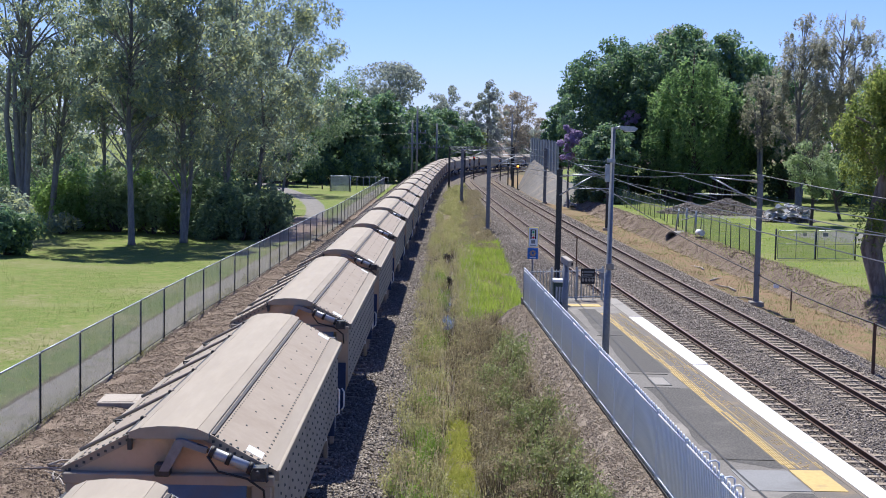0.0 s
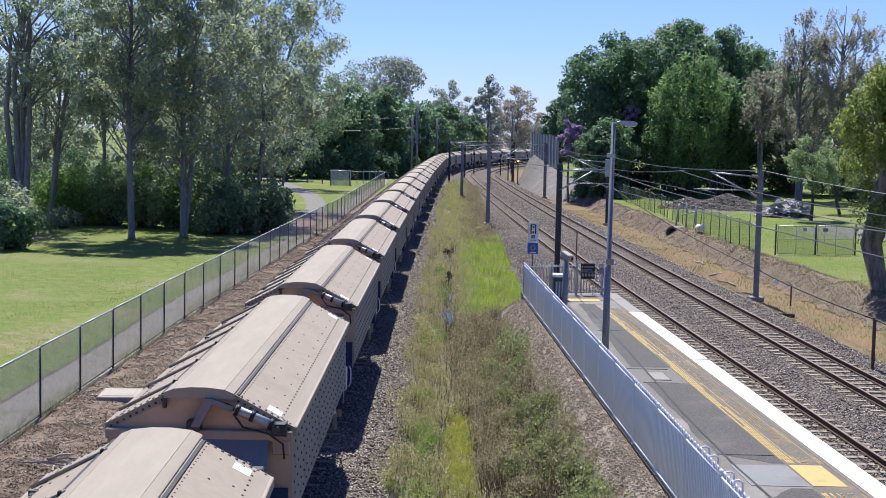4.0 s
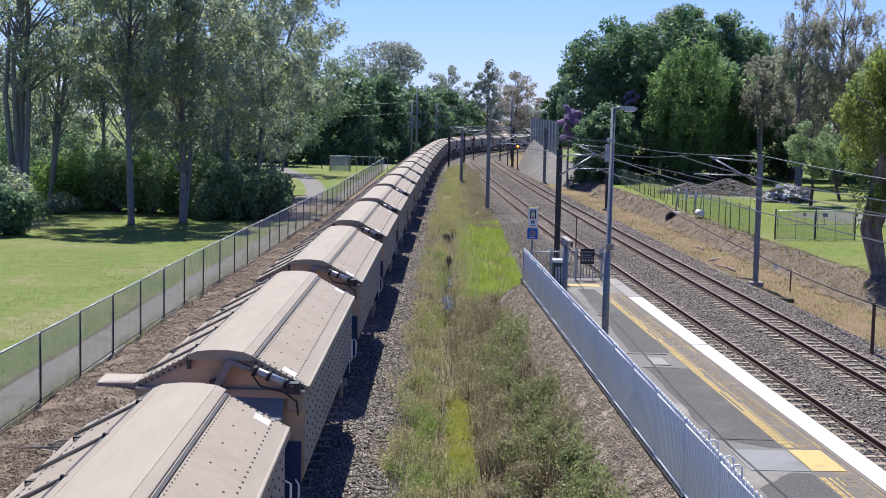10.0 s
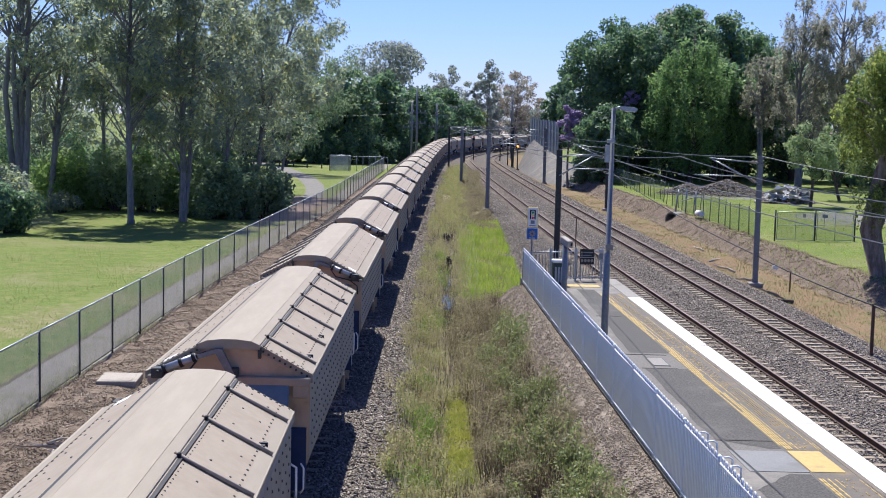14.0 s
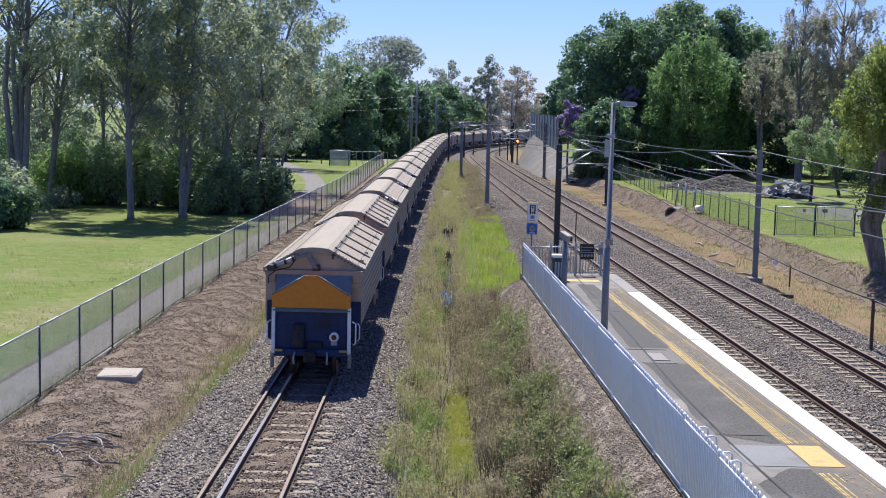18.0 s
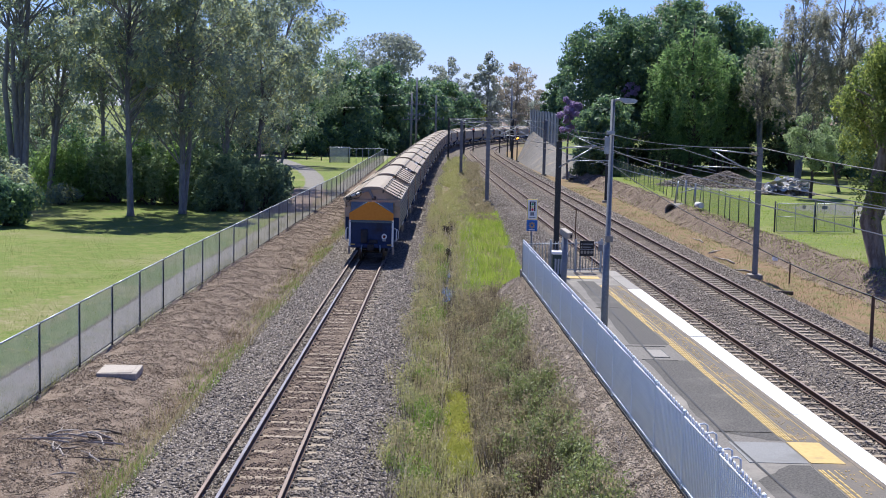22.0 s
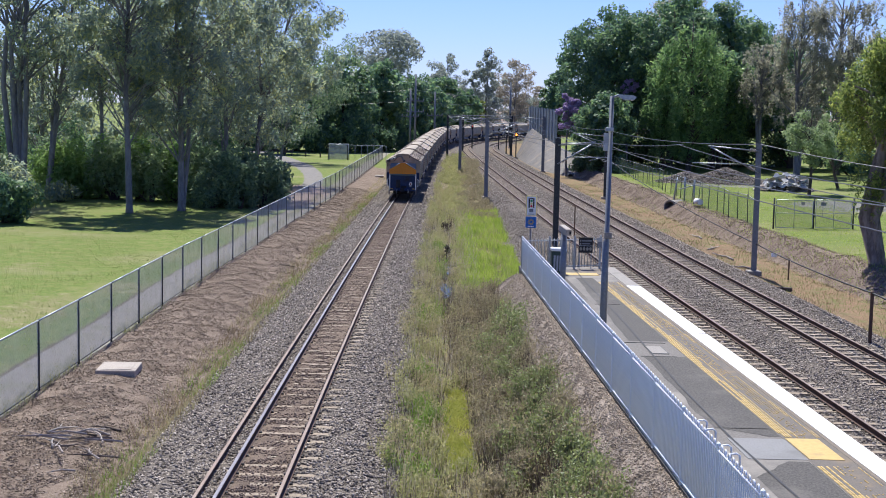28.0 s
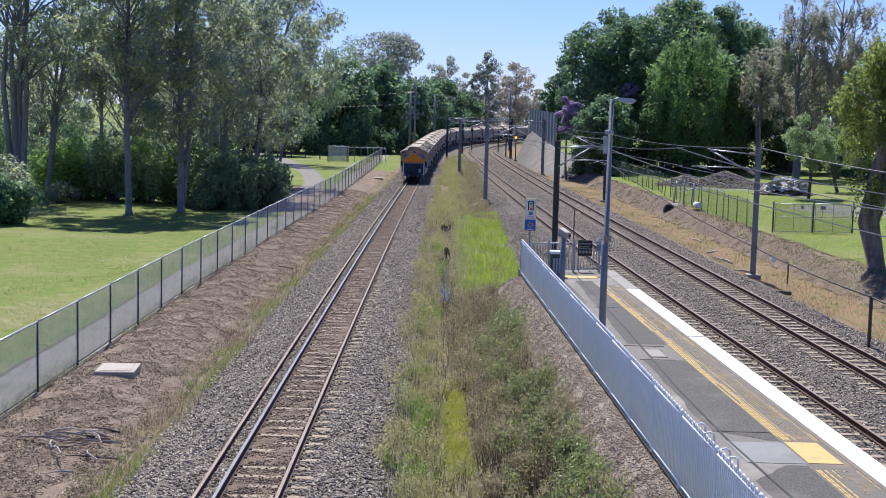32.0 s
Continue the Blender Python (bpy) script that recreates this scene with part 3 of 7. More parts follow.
U, W = X - A, X - C
ballast = np.maximum(band(U, -2.7, 2.6, 0.35), band(X, np.where(Y > 54, np.minimum(B - 3.3, 6.4), B - 2.4), C + 2.4, 0.3) * (Y < 300))
ballast = np.where((Y < 53) & (X < B - 1.5) & (U > 2.95), 0, ballast)
mulch = band(X, lf - 0.05, A - 2.9, 0.12)
mulch = np.maximum(mulch, band(W, 5.4, 7.3, 0.3) * (Y < 300) * 0.9)
lawn_l = step(1.3, 1.75, lf - X)
verge = band(X, lf - 0.05, A - 3.4, 0.3) * step(148, 172, Y) * (Y < 300)
lawn = np.maximum(np.maximum(lawn_l, verge), step(7.2, 7.9, W))
along = np.clip(Y - 120, 0, 75)
path = np.where((Y > 118) & (Y < 200), np.exp(-((X - (-9.0 - 0.06 * along - 0.0019 * along ** 2)) / (1.0 + 0.008 * along)) ** 2) * (X < lf - 0.5), 0)
dirt = np.exp(-(((X + 9.2) / 3.0) ** 2 + ((Y - 106) / 17) ** 2) ** 2) * (X < lf)
bare = band(lf - X, 0.05, 1.45, 0.12) 
dry = band(W, 2.4, 5.6, 0.3) * (Y < 300)
gravel = np.where(Y < 53.5, band(X, fxx - 1.35, fxx + 0.4, 0.3), 0)
dusty = band(U, -0.55, 0.5, 0.06) * (Y < 300)
weedy = np.where(X < B - 2.6, band(X, A + 2.5, B - 2.6, 0.4), 0) * (Y < 320)
weedy = np.where((Y < 52) & (X > fxx - 1.3), 0, weedy)
worn = np.exp(-((X + 10.8) / 2.0) ** 2 - ((Y - 45) / 7) ** 2) + 0.8 * np.exp(-((X + 14.5) / 2.2) ** 2 - ((Y - 57) / 4) ** 2) + 0.7 * np.exp(-((X + 10.0) / 1.2) ** 2 - ((Y - 62) / 7) ** 2)
worn = 0.65 * worn * (X < lf - 1.4)
yard = np.maximum(np.exp(-(((X - 28.5) / 4.5) ** 2 + ((Y - 127) / 7) ** 2) ** 2), 0.8 * np.exp(-(((X - 31.5) / 4.5) ** 2 + ((Y - 98) / 7) ** 2) ** 2))
for nm, cols in (("cover_a", (lawn, ballast, mulch, dry)), ("cover_b", (path, bare, gravel, yard)), ("cover_c", (dusty, weedy, dirt, worn))):
    at = me.attributes.new(nm, "FLOAT_COLOR", "POINT")
    at.data.foreach_set("color", np.stack(cols, -1).astype(np.float32).ravel())
me.update()
m, n, l, b = shader("ground_cover", 0.95, 0, 0.1)
co = coords(n, l, True)
fine, mid_n, big = noise_of(n, l, co, 9.0, 6, 0.7), noise_of(n, l, co, 1.6, 5, 0.6), noise_of(n, l, co, 0.16, 4, 0.55)
edge = noise_of(n, l, co, 2.2, 5, 0.7)
tiny = noise_of(n, l, co, 32.0, 3, 0.7)
col = mixc(n, l, ramp(n, l, fine, 0.35, 0.65), (0.10, 0.085, 0.05), (0.16, 0.14, 0.075))
hits = {}
for nm in ("cover_a", "cover_b", "cover_c"):
    at = n.new("ShaderNodeAttribute")
    at.attribute_name = nm
    sp = n.new("ShaderNodeSeparateColor")
    l.new(at.outputs["Color"], sp.inputs[0])
    hits[nm] = [sp.outputs[0], sp.outputs[1], sp.outputs[2], at.outputs["Alpha"]]


def ragged(w, amount=0.7):
    a1 = n.new("ShaderNodeMath")
    a1.operation = "MULTIPLY_ADD"
    l.new(edge, a1.inputs[0])
    a1.inputs[1].default_value, a1.inputs[2].default_value = amount, -amount / 2
    a2 = n.new("ShaderNodeMath")
    a2.operation = "ADD"
    l.new(w, a2.inputs[0])
    l.new(a1.outputs[0], a2.inputs[1])
    return ramp(n, l, a2.outputs[0], 0.42, 0.58)


def two(a, b2, c2, f1=fine, f2=mid_n):
    return mixc(n, l, ramp(n, l, f2, 0.42, 0.72), mixc(n, l, ramp(n, l, f1, 0.32, 0.68), a, b2), c2)


lawn_c = mixc(n, l, ramp(n, l, big, 0.5, 0.68), two((0.098, 0.147, 0.03), (0.17, 0.21, 0.055), (0.20, 0.205, 0.072)), two((0.24, 0.222, 0.118), (0.192, 0.205, 0.072), (0.15, 0.176, 0.048)))
covers = (("cover_c", 1, two((0.15, 0.125, 0.07), (0.22, 0.185, 0.105), (0.12, 0.115, 0.055)), 0.6),
          ("cover_a", 3, two((0.17, 0.112, 0.066), (0.275, 0.19, 0.118), (0.15, 0.15, 0.062)), 0.9),
          ("cover_a", 2, two((0.15, 0.113, 0.085), (0.28, 0.222, 0.172), (0.105, 0.077, 0.056), tiny), 0.6),
          ("cover_b", 1, two((0.22, 0.205, 0.17), (0.27, 0.25, 0.21), (0.19, 0.19, 0.12)), 0.7),
          ("cover_b", 2, two((0.23, 0.188, 0.145), (0.36, 0.30, 0.24), (0.17, 0.137, 0.105), tiny), 0.8),
          ("cover_a", 0, lawn_c, 0.5),
          ("cover_c", 3, two((0.21, 0.195, 0.09), (0.165, 0.18, 0.06), (0.26, 0.235, 0.13)), 1.2),
          ("cover_c", 2, two((0.25, 0.185, 0.14), (0.33, 0.25, 0.195), (0.19, 0.155, 0.10)), 0.7),
          ("cover_b", 0, two((0.20, 0.19, 0.175), (0.24, 0.225, 0.205), (0.18, 0.168, 0.15)), 0.3),
          ("cover_b", 3, two((0.16, 0.155, 0.145), (0.23, 0.22, 0.205), (0.15, 0.16, 0.09)), 0.9),
          ("cover_a", 1, two((0.05, 0.043, 0.036), (0.22, 0.19, 0.16), (0.11, 0.093, 0.078), tiny), 0.6),
          ("cover_c", 0, two((0.12, 0.09, 0.068), (0.22, 0.17, 0.13), (0.10, 0.077, 0.06), tiny), 0.15))
for nm, k, c, rag in covers:
    col = mixc(n, l, ragged(hits[nm][k], rag), col, c)
l.new(col, b.inputs["Base Color"])
bumped(n, l, b, fine, 0.6, 0.05)
me.materials.append(m)
ground = tagged(new("ground", me), "park lawn, mulch, ballast and dry grass ground", "ground", kind="structure")


# ---- track: rails, sleepers, stones ----
def rail(pts, off, name, parent, top, label, s0=10, s1=620, z=0.0):
    line = []
    for i in range(s0 + 60, min(s1 + 60, len(pts)), 2 if s0 < 200 else 3):
        x, y, a = pts[i]
        line.append((x + off * math.cos(a), y - off * math.sin(a), a))
    web = [(-0.065, -0.155), (0.065, -0.155), (0.065, -0.14), (0.012, -0.12), (0.012, -0.04), (0.034, -0.03), (0.034, -0.006), (-0.034, -0.006), (-0.034, -0.03), (-0.012, -0.04), (-0.012, -0.12), (-0.065, -0.14)]
    bm = bmesh.new()
    sweep(bm, [(u, h + z) for u, h in web], line)
    r = part(name, bm, M["rail_side"], parent, label)
    bm = bmesh.new()
    sweep(bm, [(-0.036, z - 0.006), (0.036, z - 0.006), (0.030, z + 0.003), (-0.030, z + 0.003)], line)
    part("rail_head", bm, top, r)
    return r


def sleeper_mesh(length):
    bm = bmesh.new()
    prism(bm, [(-0.125, -0.36), (0.125, -0.36), (0.10, -0.158), (-0.10, -0.158)], -length / 2, length / 2, "x")
    return mesh_of("sleeper", bm)


def track(name, label, pts, gauges, off, length, s0, s1, pitch, near0, near1, tops):
    t = thing(name, label, "railway track", kind="structure")
    for o, top, lab in tops:
        rail(pts, o, "rail", t, top, lab, 0, len(pts) - 62)
    me = sleeper_mesh(length)
    me.materials.append(M["sleeper"])
    s, rest = s0, []
    rs = random.Random(name)
    while s < s1:
        x, y, a = on_lane(pts, s)
        x, y = x + off * math.cos(a), y - off * math.sin(a)
        mt = pose(x, y, 0.0 - rs.random() * 0.012, 0, 0, -math.degrees(a) + rs.uniform(-0.5, 0.5))
        if near0 <= s < near1:
            ob = part("sleeper", me, None, t)
            ob.matrix_basis = mt
        else:
            rest.append(np.array(mt)[:3])
        s += pitch
    if rest:
        v = [tuple(q.co) for q in me.vertices]
        f = [tuple(p.vertices) for p in me.polygons if len(p.vertices) == 4]
        mm = shapes_mesh("far_sleepers", v, f, np.array(rest))
        mm.materials.append(M["sleeper"])
        tagged(part("far_sleepers", mm, None, t, "concrete sleepers farther along the track"), kind="stuff")
    # clips beside each rail
    mats = []
    for k in range(int((min(s1, 120) - s0) / pitch)):
        x, y, a = on_lane(pts, s0 + k * pitch)
        for o, *_ in tops:
            for d in (-0.095, 0.095):
                e = np.eye(4)[:3]
                e[:, 3] = (x + (o + d) * math.cos(a), y - (o + d) * math.sin(a), -0.145)
                e[:, :3] *= 1.0
                mats.append(e)
    cb = np.array(ROCK_V) * (0.075, 0.10, 0.06)
    mm = shapes_mesh("rail_clips", cb, ROCK_F, np.array(mats))
    mm.materials.append(M["black_steel"])
    tagged(part("rail_clips", mm, None, t, "dark steel rail clips"), kind="stuff")
    return t


S0, D0 = M["rail_top"], M["rail_dull"]
track("track_1", "dual-gauge railway track with three rails on concrete sleepers", LEFT, 3, -0.75, 2.5, 14, 240, 0.685, 18, 200,
      ((0.0, D0, "rusty running rail"), (-1.137, S0, "shiny running rail"), (-1.505, D0, "rusty outer rail of the wider gauge")))
track("track_2", "narrow-gauge electrified track beside the platform", MID, 2, 0, 2.15, 8, 260, 0.685, 28, 200,
      ((-0.5685, D0, "worn running rail"), (0.5685, D0, "worn running rail")))
track("track_3", "narrow-gauge electrified track by the grass bank", FAR, 2, 0, 2.15, 8, 260, 0.685, 28, 200,
      ((-0.5685, D0, "worn running rail"), (0.5685, D0, "worn running rail")))


def scatter(rng, k, x0, x1, y0, y1, power=1.0):
    y = y0 + (y1 - y0) * rng.uniform(0, 1, k) ** power
    x = rng.uniform(x0, x1, k)
    return x, y


def stones(name, label, lanes, u0, u1, y0, y1, k, size, mat, seed, power=1.6, skip=None, lift=0.0, flat=0.8):
    rng = np.random.default_rng(seed)
    u, y = scatter(rng, k, u0, u1, y0, y1, power)
    x = np.interp(y, LX[1], lanes) + u
    keep = np.ones(k, bool) if skip is None else ~skip(x, y, u)
    x, y = x[keep], y[keep]
    z = height(x, y) + lift + rng.uniform(-0.01, 0.02, len(x))
    mm = shapes_mesh(name, CHIP_V, CHIP_F, rocks(rng, np.stack([x, y, z], 1), size, flat))
    mm.materials.append(mat)
    return tagged(new(name, mm), label, "ballast", kind="stuff")


lx_c = LX[0] - 0.5685


def over_sleeper(y, first_at, half=0.125):
    return np.abs((y - first_at + 0.3425) % 0.685 - 0.3425) < half


stones("ballast_stones", "grey crushed-stone ballast beside the dual-gauge track", lx_c, -2.75, 2.7, 17, 80, 92000, 0.076, M["stone"], 11, 1.6, lambda x, y, u: ((u > -0.58) & (u < 0.62)) | ((u >= 0.62) & (u < 1.04) & ((over_sleeper(y, 14, 0.14) & (np.sin(x * 931 + y * 577) > -0.97)) | (np.sin(x * 931 + y * 577) > 0.55))))
stones("ballast_stones", "grey ballast farther along the dual-gauge track", lx_c, -2.75, 2.7, 78, 190, 21000, 0.10, M["stone"], 15, 1.3, lambda x, y, u: (u > -0.58) & (u < 0.62))
stones("ballast_stones", "brown ballast farther along between the rails", lx_c, -0.6, 0.52, 78, 190, 5000, 0.08, M["stone_brown"], 16, 1.3)
stones("ballast_stones", "grey ballast farther along the electrified tracks", MX, -3.2, 6.15, 98, 210, 26000, 0.115, M["stone"], 17, 1.3)
stones("ballast_stones", "brown dusty ballast between the rails", lx_c, -0.6, 0.52, 17, 80, 25000, 0.050, M["stone_brown"], 12, 1.7, lambda x, y, u: over_sleeper(y, 14, 0.1) & (np.sin(x * 931 + y * 577) > -0.4), -0.006)
stones("ballast_stones", "grey crushed-stone ballast between the electrified tracks", MX, -1.1, 6.15, 25, 100, 86000, 0.074, M["stone"], 13, 1.4, lambda x, y, u: (x < edge_x(y) + 0.05) | ((np.minimum(np.abs(u), np.abs(x - np.interp(y, LX[1], FX))) < 1.05) & over_sleeper(y, 8, 0.12) & (np.sin(x * 931 + y * 577) > -0.8)))
stones("ballast_stones", "grey ballast left of the platform track beyond the platform", MX, -5.2, -1.0, 54.5, 105, 24000, 0.08, M["stone"], 14, 1.3, lambda x, y, u: x < np.minimum(np.interp(y, LX[1], MX) - 3.3, 6.4))


# ---- goods train ----
PITCH, HALF = 13.65, 6.22


def rivet_rows(rows):
    """Small studs: place and facing for each."""
    mats = []
    for p, nrm, r in rows:
        q = Vector(nrm).to_track_quat("Z", "Y").to_matrix()
        e = np.zeros((3, 4))
        e[:, :3] = np.array(q) * r
        e[:, 3] = p
        mats.append(e)
    v = [(-1, -1, 0), (1, -1, 0), (1, 1, 0), (-1, 1, 0), (-0.6, -0.6, 0.8), (0.6, -0.6, 0.8), (0.6, 0.6, 0.8), (-0.6, 0.6, 0.8)]
    f = [(4, 5, 6, 7), (0, 1, 5, 4), (1, 2, 6, 5), (2, 3, 7, 6), (3, 0, 4, 7)]
    return shapes_mesh("rivets", v, f, np.array(mats))


LID_Z, LID_X, EAVE_Z, EAVE_X, BODY = 3.43, 0.48, 2.91, 1.31, 5.38


def bogie(w, y):
    b = part("bogie", boxes((-0.75, -0.6, -1.15, 1.15, 0.45, 0.72), (0.6, 0.75, -1.15, 1.15, 0.45, 0.72), (-0.7, 0.7, -0.2, 0.2, 0.42, 0.70), bevel=0.03), M["black_steel"], w, "dark steel bogie frame")
    b.location = (0, y, 0)
    for yy in (-0.85, 0.85):
        bm = bmesh.new()
        tube(bm, [(-0.62, 0, 0), (0.62, 0, 0)], 0.07, 8)
        for sx in (-1, 1):
            tube(bm, [(sx * 0.50, 0, 0), (sx * 0.535, 0, 0), (sx * 0.54, 0, 0), (sx * 0.62, 0, 0)], [0.44, 0.44, 0.41, 0.40], 20)
        ws = part("wheelset", bm, M["wheel"], b)
        ws.location = (0, yy, 0.405)


def wagon():
    """A covered hopper; its lid hinges on the left, its rams work on the right."""
    w = thing("hopper_wagon", "beige covered hopper wagon with arched lid and blue ends", "freight wagon", "wagons of the goods train")
    # sides and roof slopes: one bent shell
    prof = [(-0.62, 0.95), (-1.24, 1.35), (-EAVE_X, 1.55), (-EAVE_X, EAVE_Z), (-LID_X, LID_Z - 0.04), (LID_X, LID_Z - 0.04), (EAVE_X, EAVE_Z), (EAVE_X, 1.55), (1.24, 1.35), (0.62, 0.95)]
    bm = bmesh.new()
    prism(bm, prof, -BODY, BODY)
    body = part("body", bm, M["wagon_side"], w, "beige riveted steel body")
    body.data.materials.append(M["wagon_end"])
    for p in body.data.polygons:
        if abs(p.normal.y) > 0.9:
            p.material_index = 1
    for sx in (-1, 1):
        bm = bmesh.new()
        prism(bm, [(sx * LID_X * 0.9, LID_Z - 0.035), (sx * (EAVE_X + 0.02), EAVE_Z + 0.0), (sx * (EAVE_X + 0.02), EAVE_Z + 0.03), (sx * LID_X * 0.9, LID_Z - 0.005)], -BODY - 0.04, BODY + 0.04)
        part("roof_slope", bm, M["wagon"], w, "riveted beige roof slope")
        bm = boxes((sx * EAVE_X - 0.02, sx * EAVE_X + 0.05 * sx + 0.02, -BODY - 0.03, BODY + 0.03, EAVE_Z - 0.10, EAVE_Z + 0.034), bevel=0.012)
        part("eave_rail", bm, M["lid"], w)
    # arched lid with folded edges
    arc = [(-LID_X, LID_Z - 0.005), (-0.36, LID_Z + 0.045), (-0.12, LID_Z + 0.072), (0.12, LID_Z + 0.072), (0.36, LID_Z + 0.045), (LID_X, LID_Z - 0.005)]
    outline = [(-LID_X - 0.015, LID_Z - 0.09)] + [(-LID_X - 0.015, LID_Z - 0.015)] + arc + [(LID_X + 0.015, LID_Z - 0.015), (LID_X + 0.015, LID_Z - 0.09)]
    bm = bmesh.new()
    prism(bm, outline, -BODY - 0.14, BODY + 0.14)
    lid = part("lid", bm, M["lid"], w, "pale arched steel lid")
    bm = bmesh.new()
    for sx in (-0.36, 0.36):
        box(bm, sx - 0.006, sx + 0.006, -BODY - 0.13, BODY + 0.13, LID_Z + 0.03, LID_Z + 0.05)
    part("seam", bm, M["lid"], lid)
    # hinge ribs on the left slope, hinges beside the lid
    dz = (EAVE_Z - LID_Z) / (EAVE_X - LID_X)
    for k in range(6):
        y = -BODY + 0.75 + k * (2 * BODY - 1.5) / 5
        bm = tubes(([(-LID_X + 0.02, y, LID_Z + 0.006), (-EAVE_X - 0.02, y, EAVE_Z + 0.062)], 0.026), sides=6)
        rib = part("lid_arm", bm, M["arm_brown"], w, "brown hinge arm across the roof slope")
        bm = boxes((-LID_X - 0.06, -LID_X - 0.012, y - 0.03, y + 0.03, LID_Z - 0.09, LID_Z + 0.012), bevel=0.01)
        part("hinge", bm, M["black_steel"], rib)
    for y0 in (-BODY + 2.2, BODY - 3.4, BODY - 1.3):
        bm = bmesh.new()
        box(bm, -EAVE_X + 0.10, -EAVE_X + 0.15, y0, y0 + 0.25, EAVE_Z + 0.10, EAVE_Z + 0.125)
        box(bm, -EAVE_X + 0.07, -EAVE_X + 0.20, y0 + 0.10, y0 + 0.14, EAVE_Z + 0.09, EAVE_Z + 0.14)
        part("latch", bm, M["black_steel"], w)
    # Black strips under both lid edges draw the shade of the gap.
    part("lid_gutter", boxes((LID_X + 0.005, LID_X + 0.075, -BODY, BODY, LID_Z - 0.075, LID_Z - 0.045), (-LID_X - 0.075, -LID_X - 0.005, -BODY, BODY, LID_Z - 0.075, LID_Z - 0.045)), M["black_steel"], w, "black strip drawn as the shaded gap along the lid")
    # rivets
    rows = []

    def roof_z(u):
        return LID_Z - 0.005 + (u - 0.9 * LID_X) / (EAVE_X + 0.02 - 0.9 * LID_X) * (EAVE_Z + 0.035 - LID_Z)

    for sx in (-1, 1):
        bm = bmesh.new()
        prism(bm, [(sx * u, roof_z(u) + q) for u, q in ((EAVE_X - 0.13, -0.004), (EAVE_X + 0.045, -0.004), (EAVE_X + 0.045, 0.008), (EAVE_X - 0.13, 0.008))], -BODY - 0.05, BODY + 0.05)
        part("eave_strip", bm, M["lid"], w)
    nr = Vector((-dz, 0, 1)).normalized()
    for sx in (-1, 1):
        nrm = Vector((nr.x * sx, 0, nr.z))
        for u, stp, rad in ((LID_X + 0.10, 0.15, 0.012), (EAVE_X - 0.16, 0.22, 0.017)):
            for y in np.arange(-BODY + 0.1, BODY, stp):
                rows.append((Vector((sx * u, y, roof_z(u) - 0.002)), nrm, rad))
        for u in (LID_X + 0.30, LID_X + 0.55):
            for y in np.arange(-BODY + 0.3, BODY, 0.92):
                rows.append((Vector((sx * u, y + 0.2 * (u > 0.9), roof_z(u) - 0.002)), nrm, 0.016))
        for e in (-1, 1):
            for u in np.linspace(LID_X + 0.1, EAVE_X - 0.04, 9):
                rows.append((Vector((sx * u, e * (BODY - 0.01), roof_z(u) - 0.002)), nrm, 0.022))
        for e in (-1, 1):
            for u in np.linspace(LID_X + 0.06, EAVE_X - 0.05, 9):
                rows.append((Vector((sx * u, e * (BODY + 0.021), roof_z(u) - 0.075)), Vector((0, e, 0)), 0.018))
        for y in np.arange(-BODY + 0.25, BODY, 0.44):
            for i, z in enumerate(np.arange(1.7, 2.8, 0.19)):
                rows.append((Vector((sx * EAVE_X, y + 0.12 * (i % 2), z)), Vector((sx, 0, 0)), 0.02))
    mm = rivet_rows(rows)
    mm.materials.append(M["post_dark"])
    tagged(part("rivets", mm, None, w, "dark rivet heads"), kind="stuff")
    for e in (-1, 1):
        ew = part("end_ledge", boxes((-EAVE_X - 0.01, EAVE_X + 0.01, e * (BODY + 0.05) - 0.09, e * (BODY + 0.05) + 0.09, EAVE_Z - 0.16, EAVE_Z - 0.02), bevel=0.015), M["lid"], w, "pale ledge across the end")
        # rams of the lid
        part("ram_bracket", boxes((1.04, 1.24, e * (BODY + 0.06), e * (BODY + 0.24), EAVE_Z - 0.06, EAVE_Z + 0.11), bevel=0.015), M["post_dark"], w)
        yy = e * (BODY + 0.18)
        ram = part("ram", tubes(([(1.14, yy, EAVE_Z + 0.05), (1.06, yy, EAVE_Z + 0.08), (1.06, yy, EAVE_Z + 0.08), (0.52, yy, EAVE_Z + 0.30)], [0.045, 0.05, 0.066, 0.066]), sides=12), M["ram_grey"], w, "grey hydraulic ram")
        for f in (0.06, 0.55, 0.94):
            c = Vector((1.06 - 0.54 * f, yy, EAVE_Z + 0.08 + 0.22 * f))
            part("ram_collar", tubes(([c - Vector((-0.026, 0, 0.011)), c + Vector((-0.026, 0, 0.011))], 0.08), sides=12), M["black_steel"], ram)
        part("ram_pin", tubes(([(1.13, yy - 0.14, EAVE_Z + 0.055), (1.13, yy + 0.14, EAVE_Z + 0.055)], 0.03)), M["post_dark"], ram)
        # riveted flange under each slope
        for sx in (-1, 1):
            bm = bmesh.new()
            prism(bm, [(sx * 0.40, LID_Z - 0.02), (sx * EAVE_X, EAVE_Z + 0.012), (sx * EAVE_X, EAVE_Z - 0.075), (sx * 0.40, LID_Z - 0.115)], e * (BODY + 0.002), e * (BODY + 0.022))
            part("end_flange", bm, M["wagon_side"], w, "riveted flange along the roof end")
        part("ram_rod", tubes(([(0.54, yy, EAVE_Z + 0.29), (0.36, yy, EAVE_Z + 0.365)], 0.035)), M["black_steel"], ram)
        bm = bmesh.new()
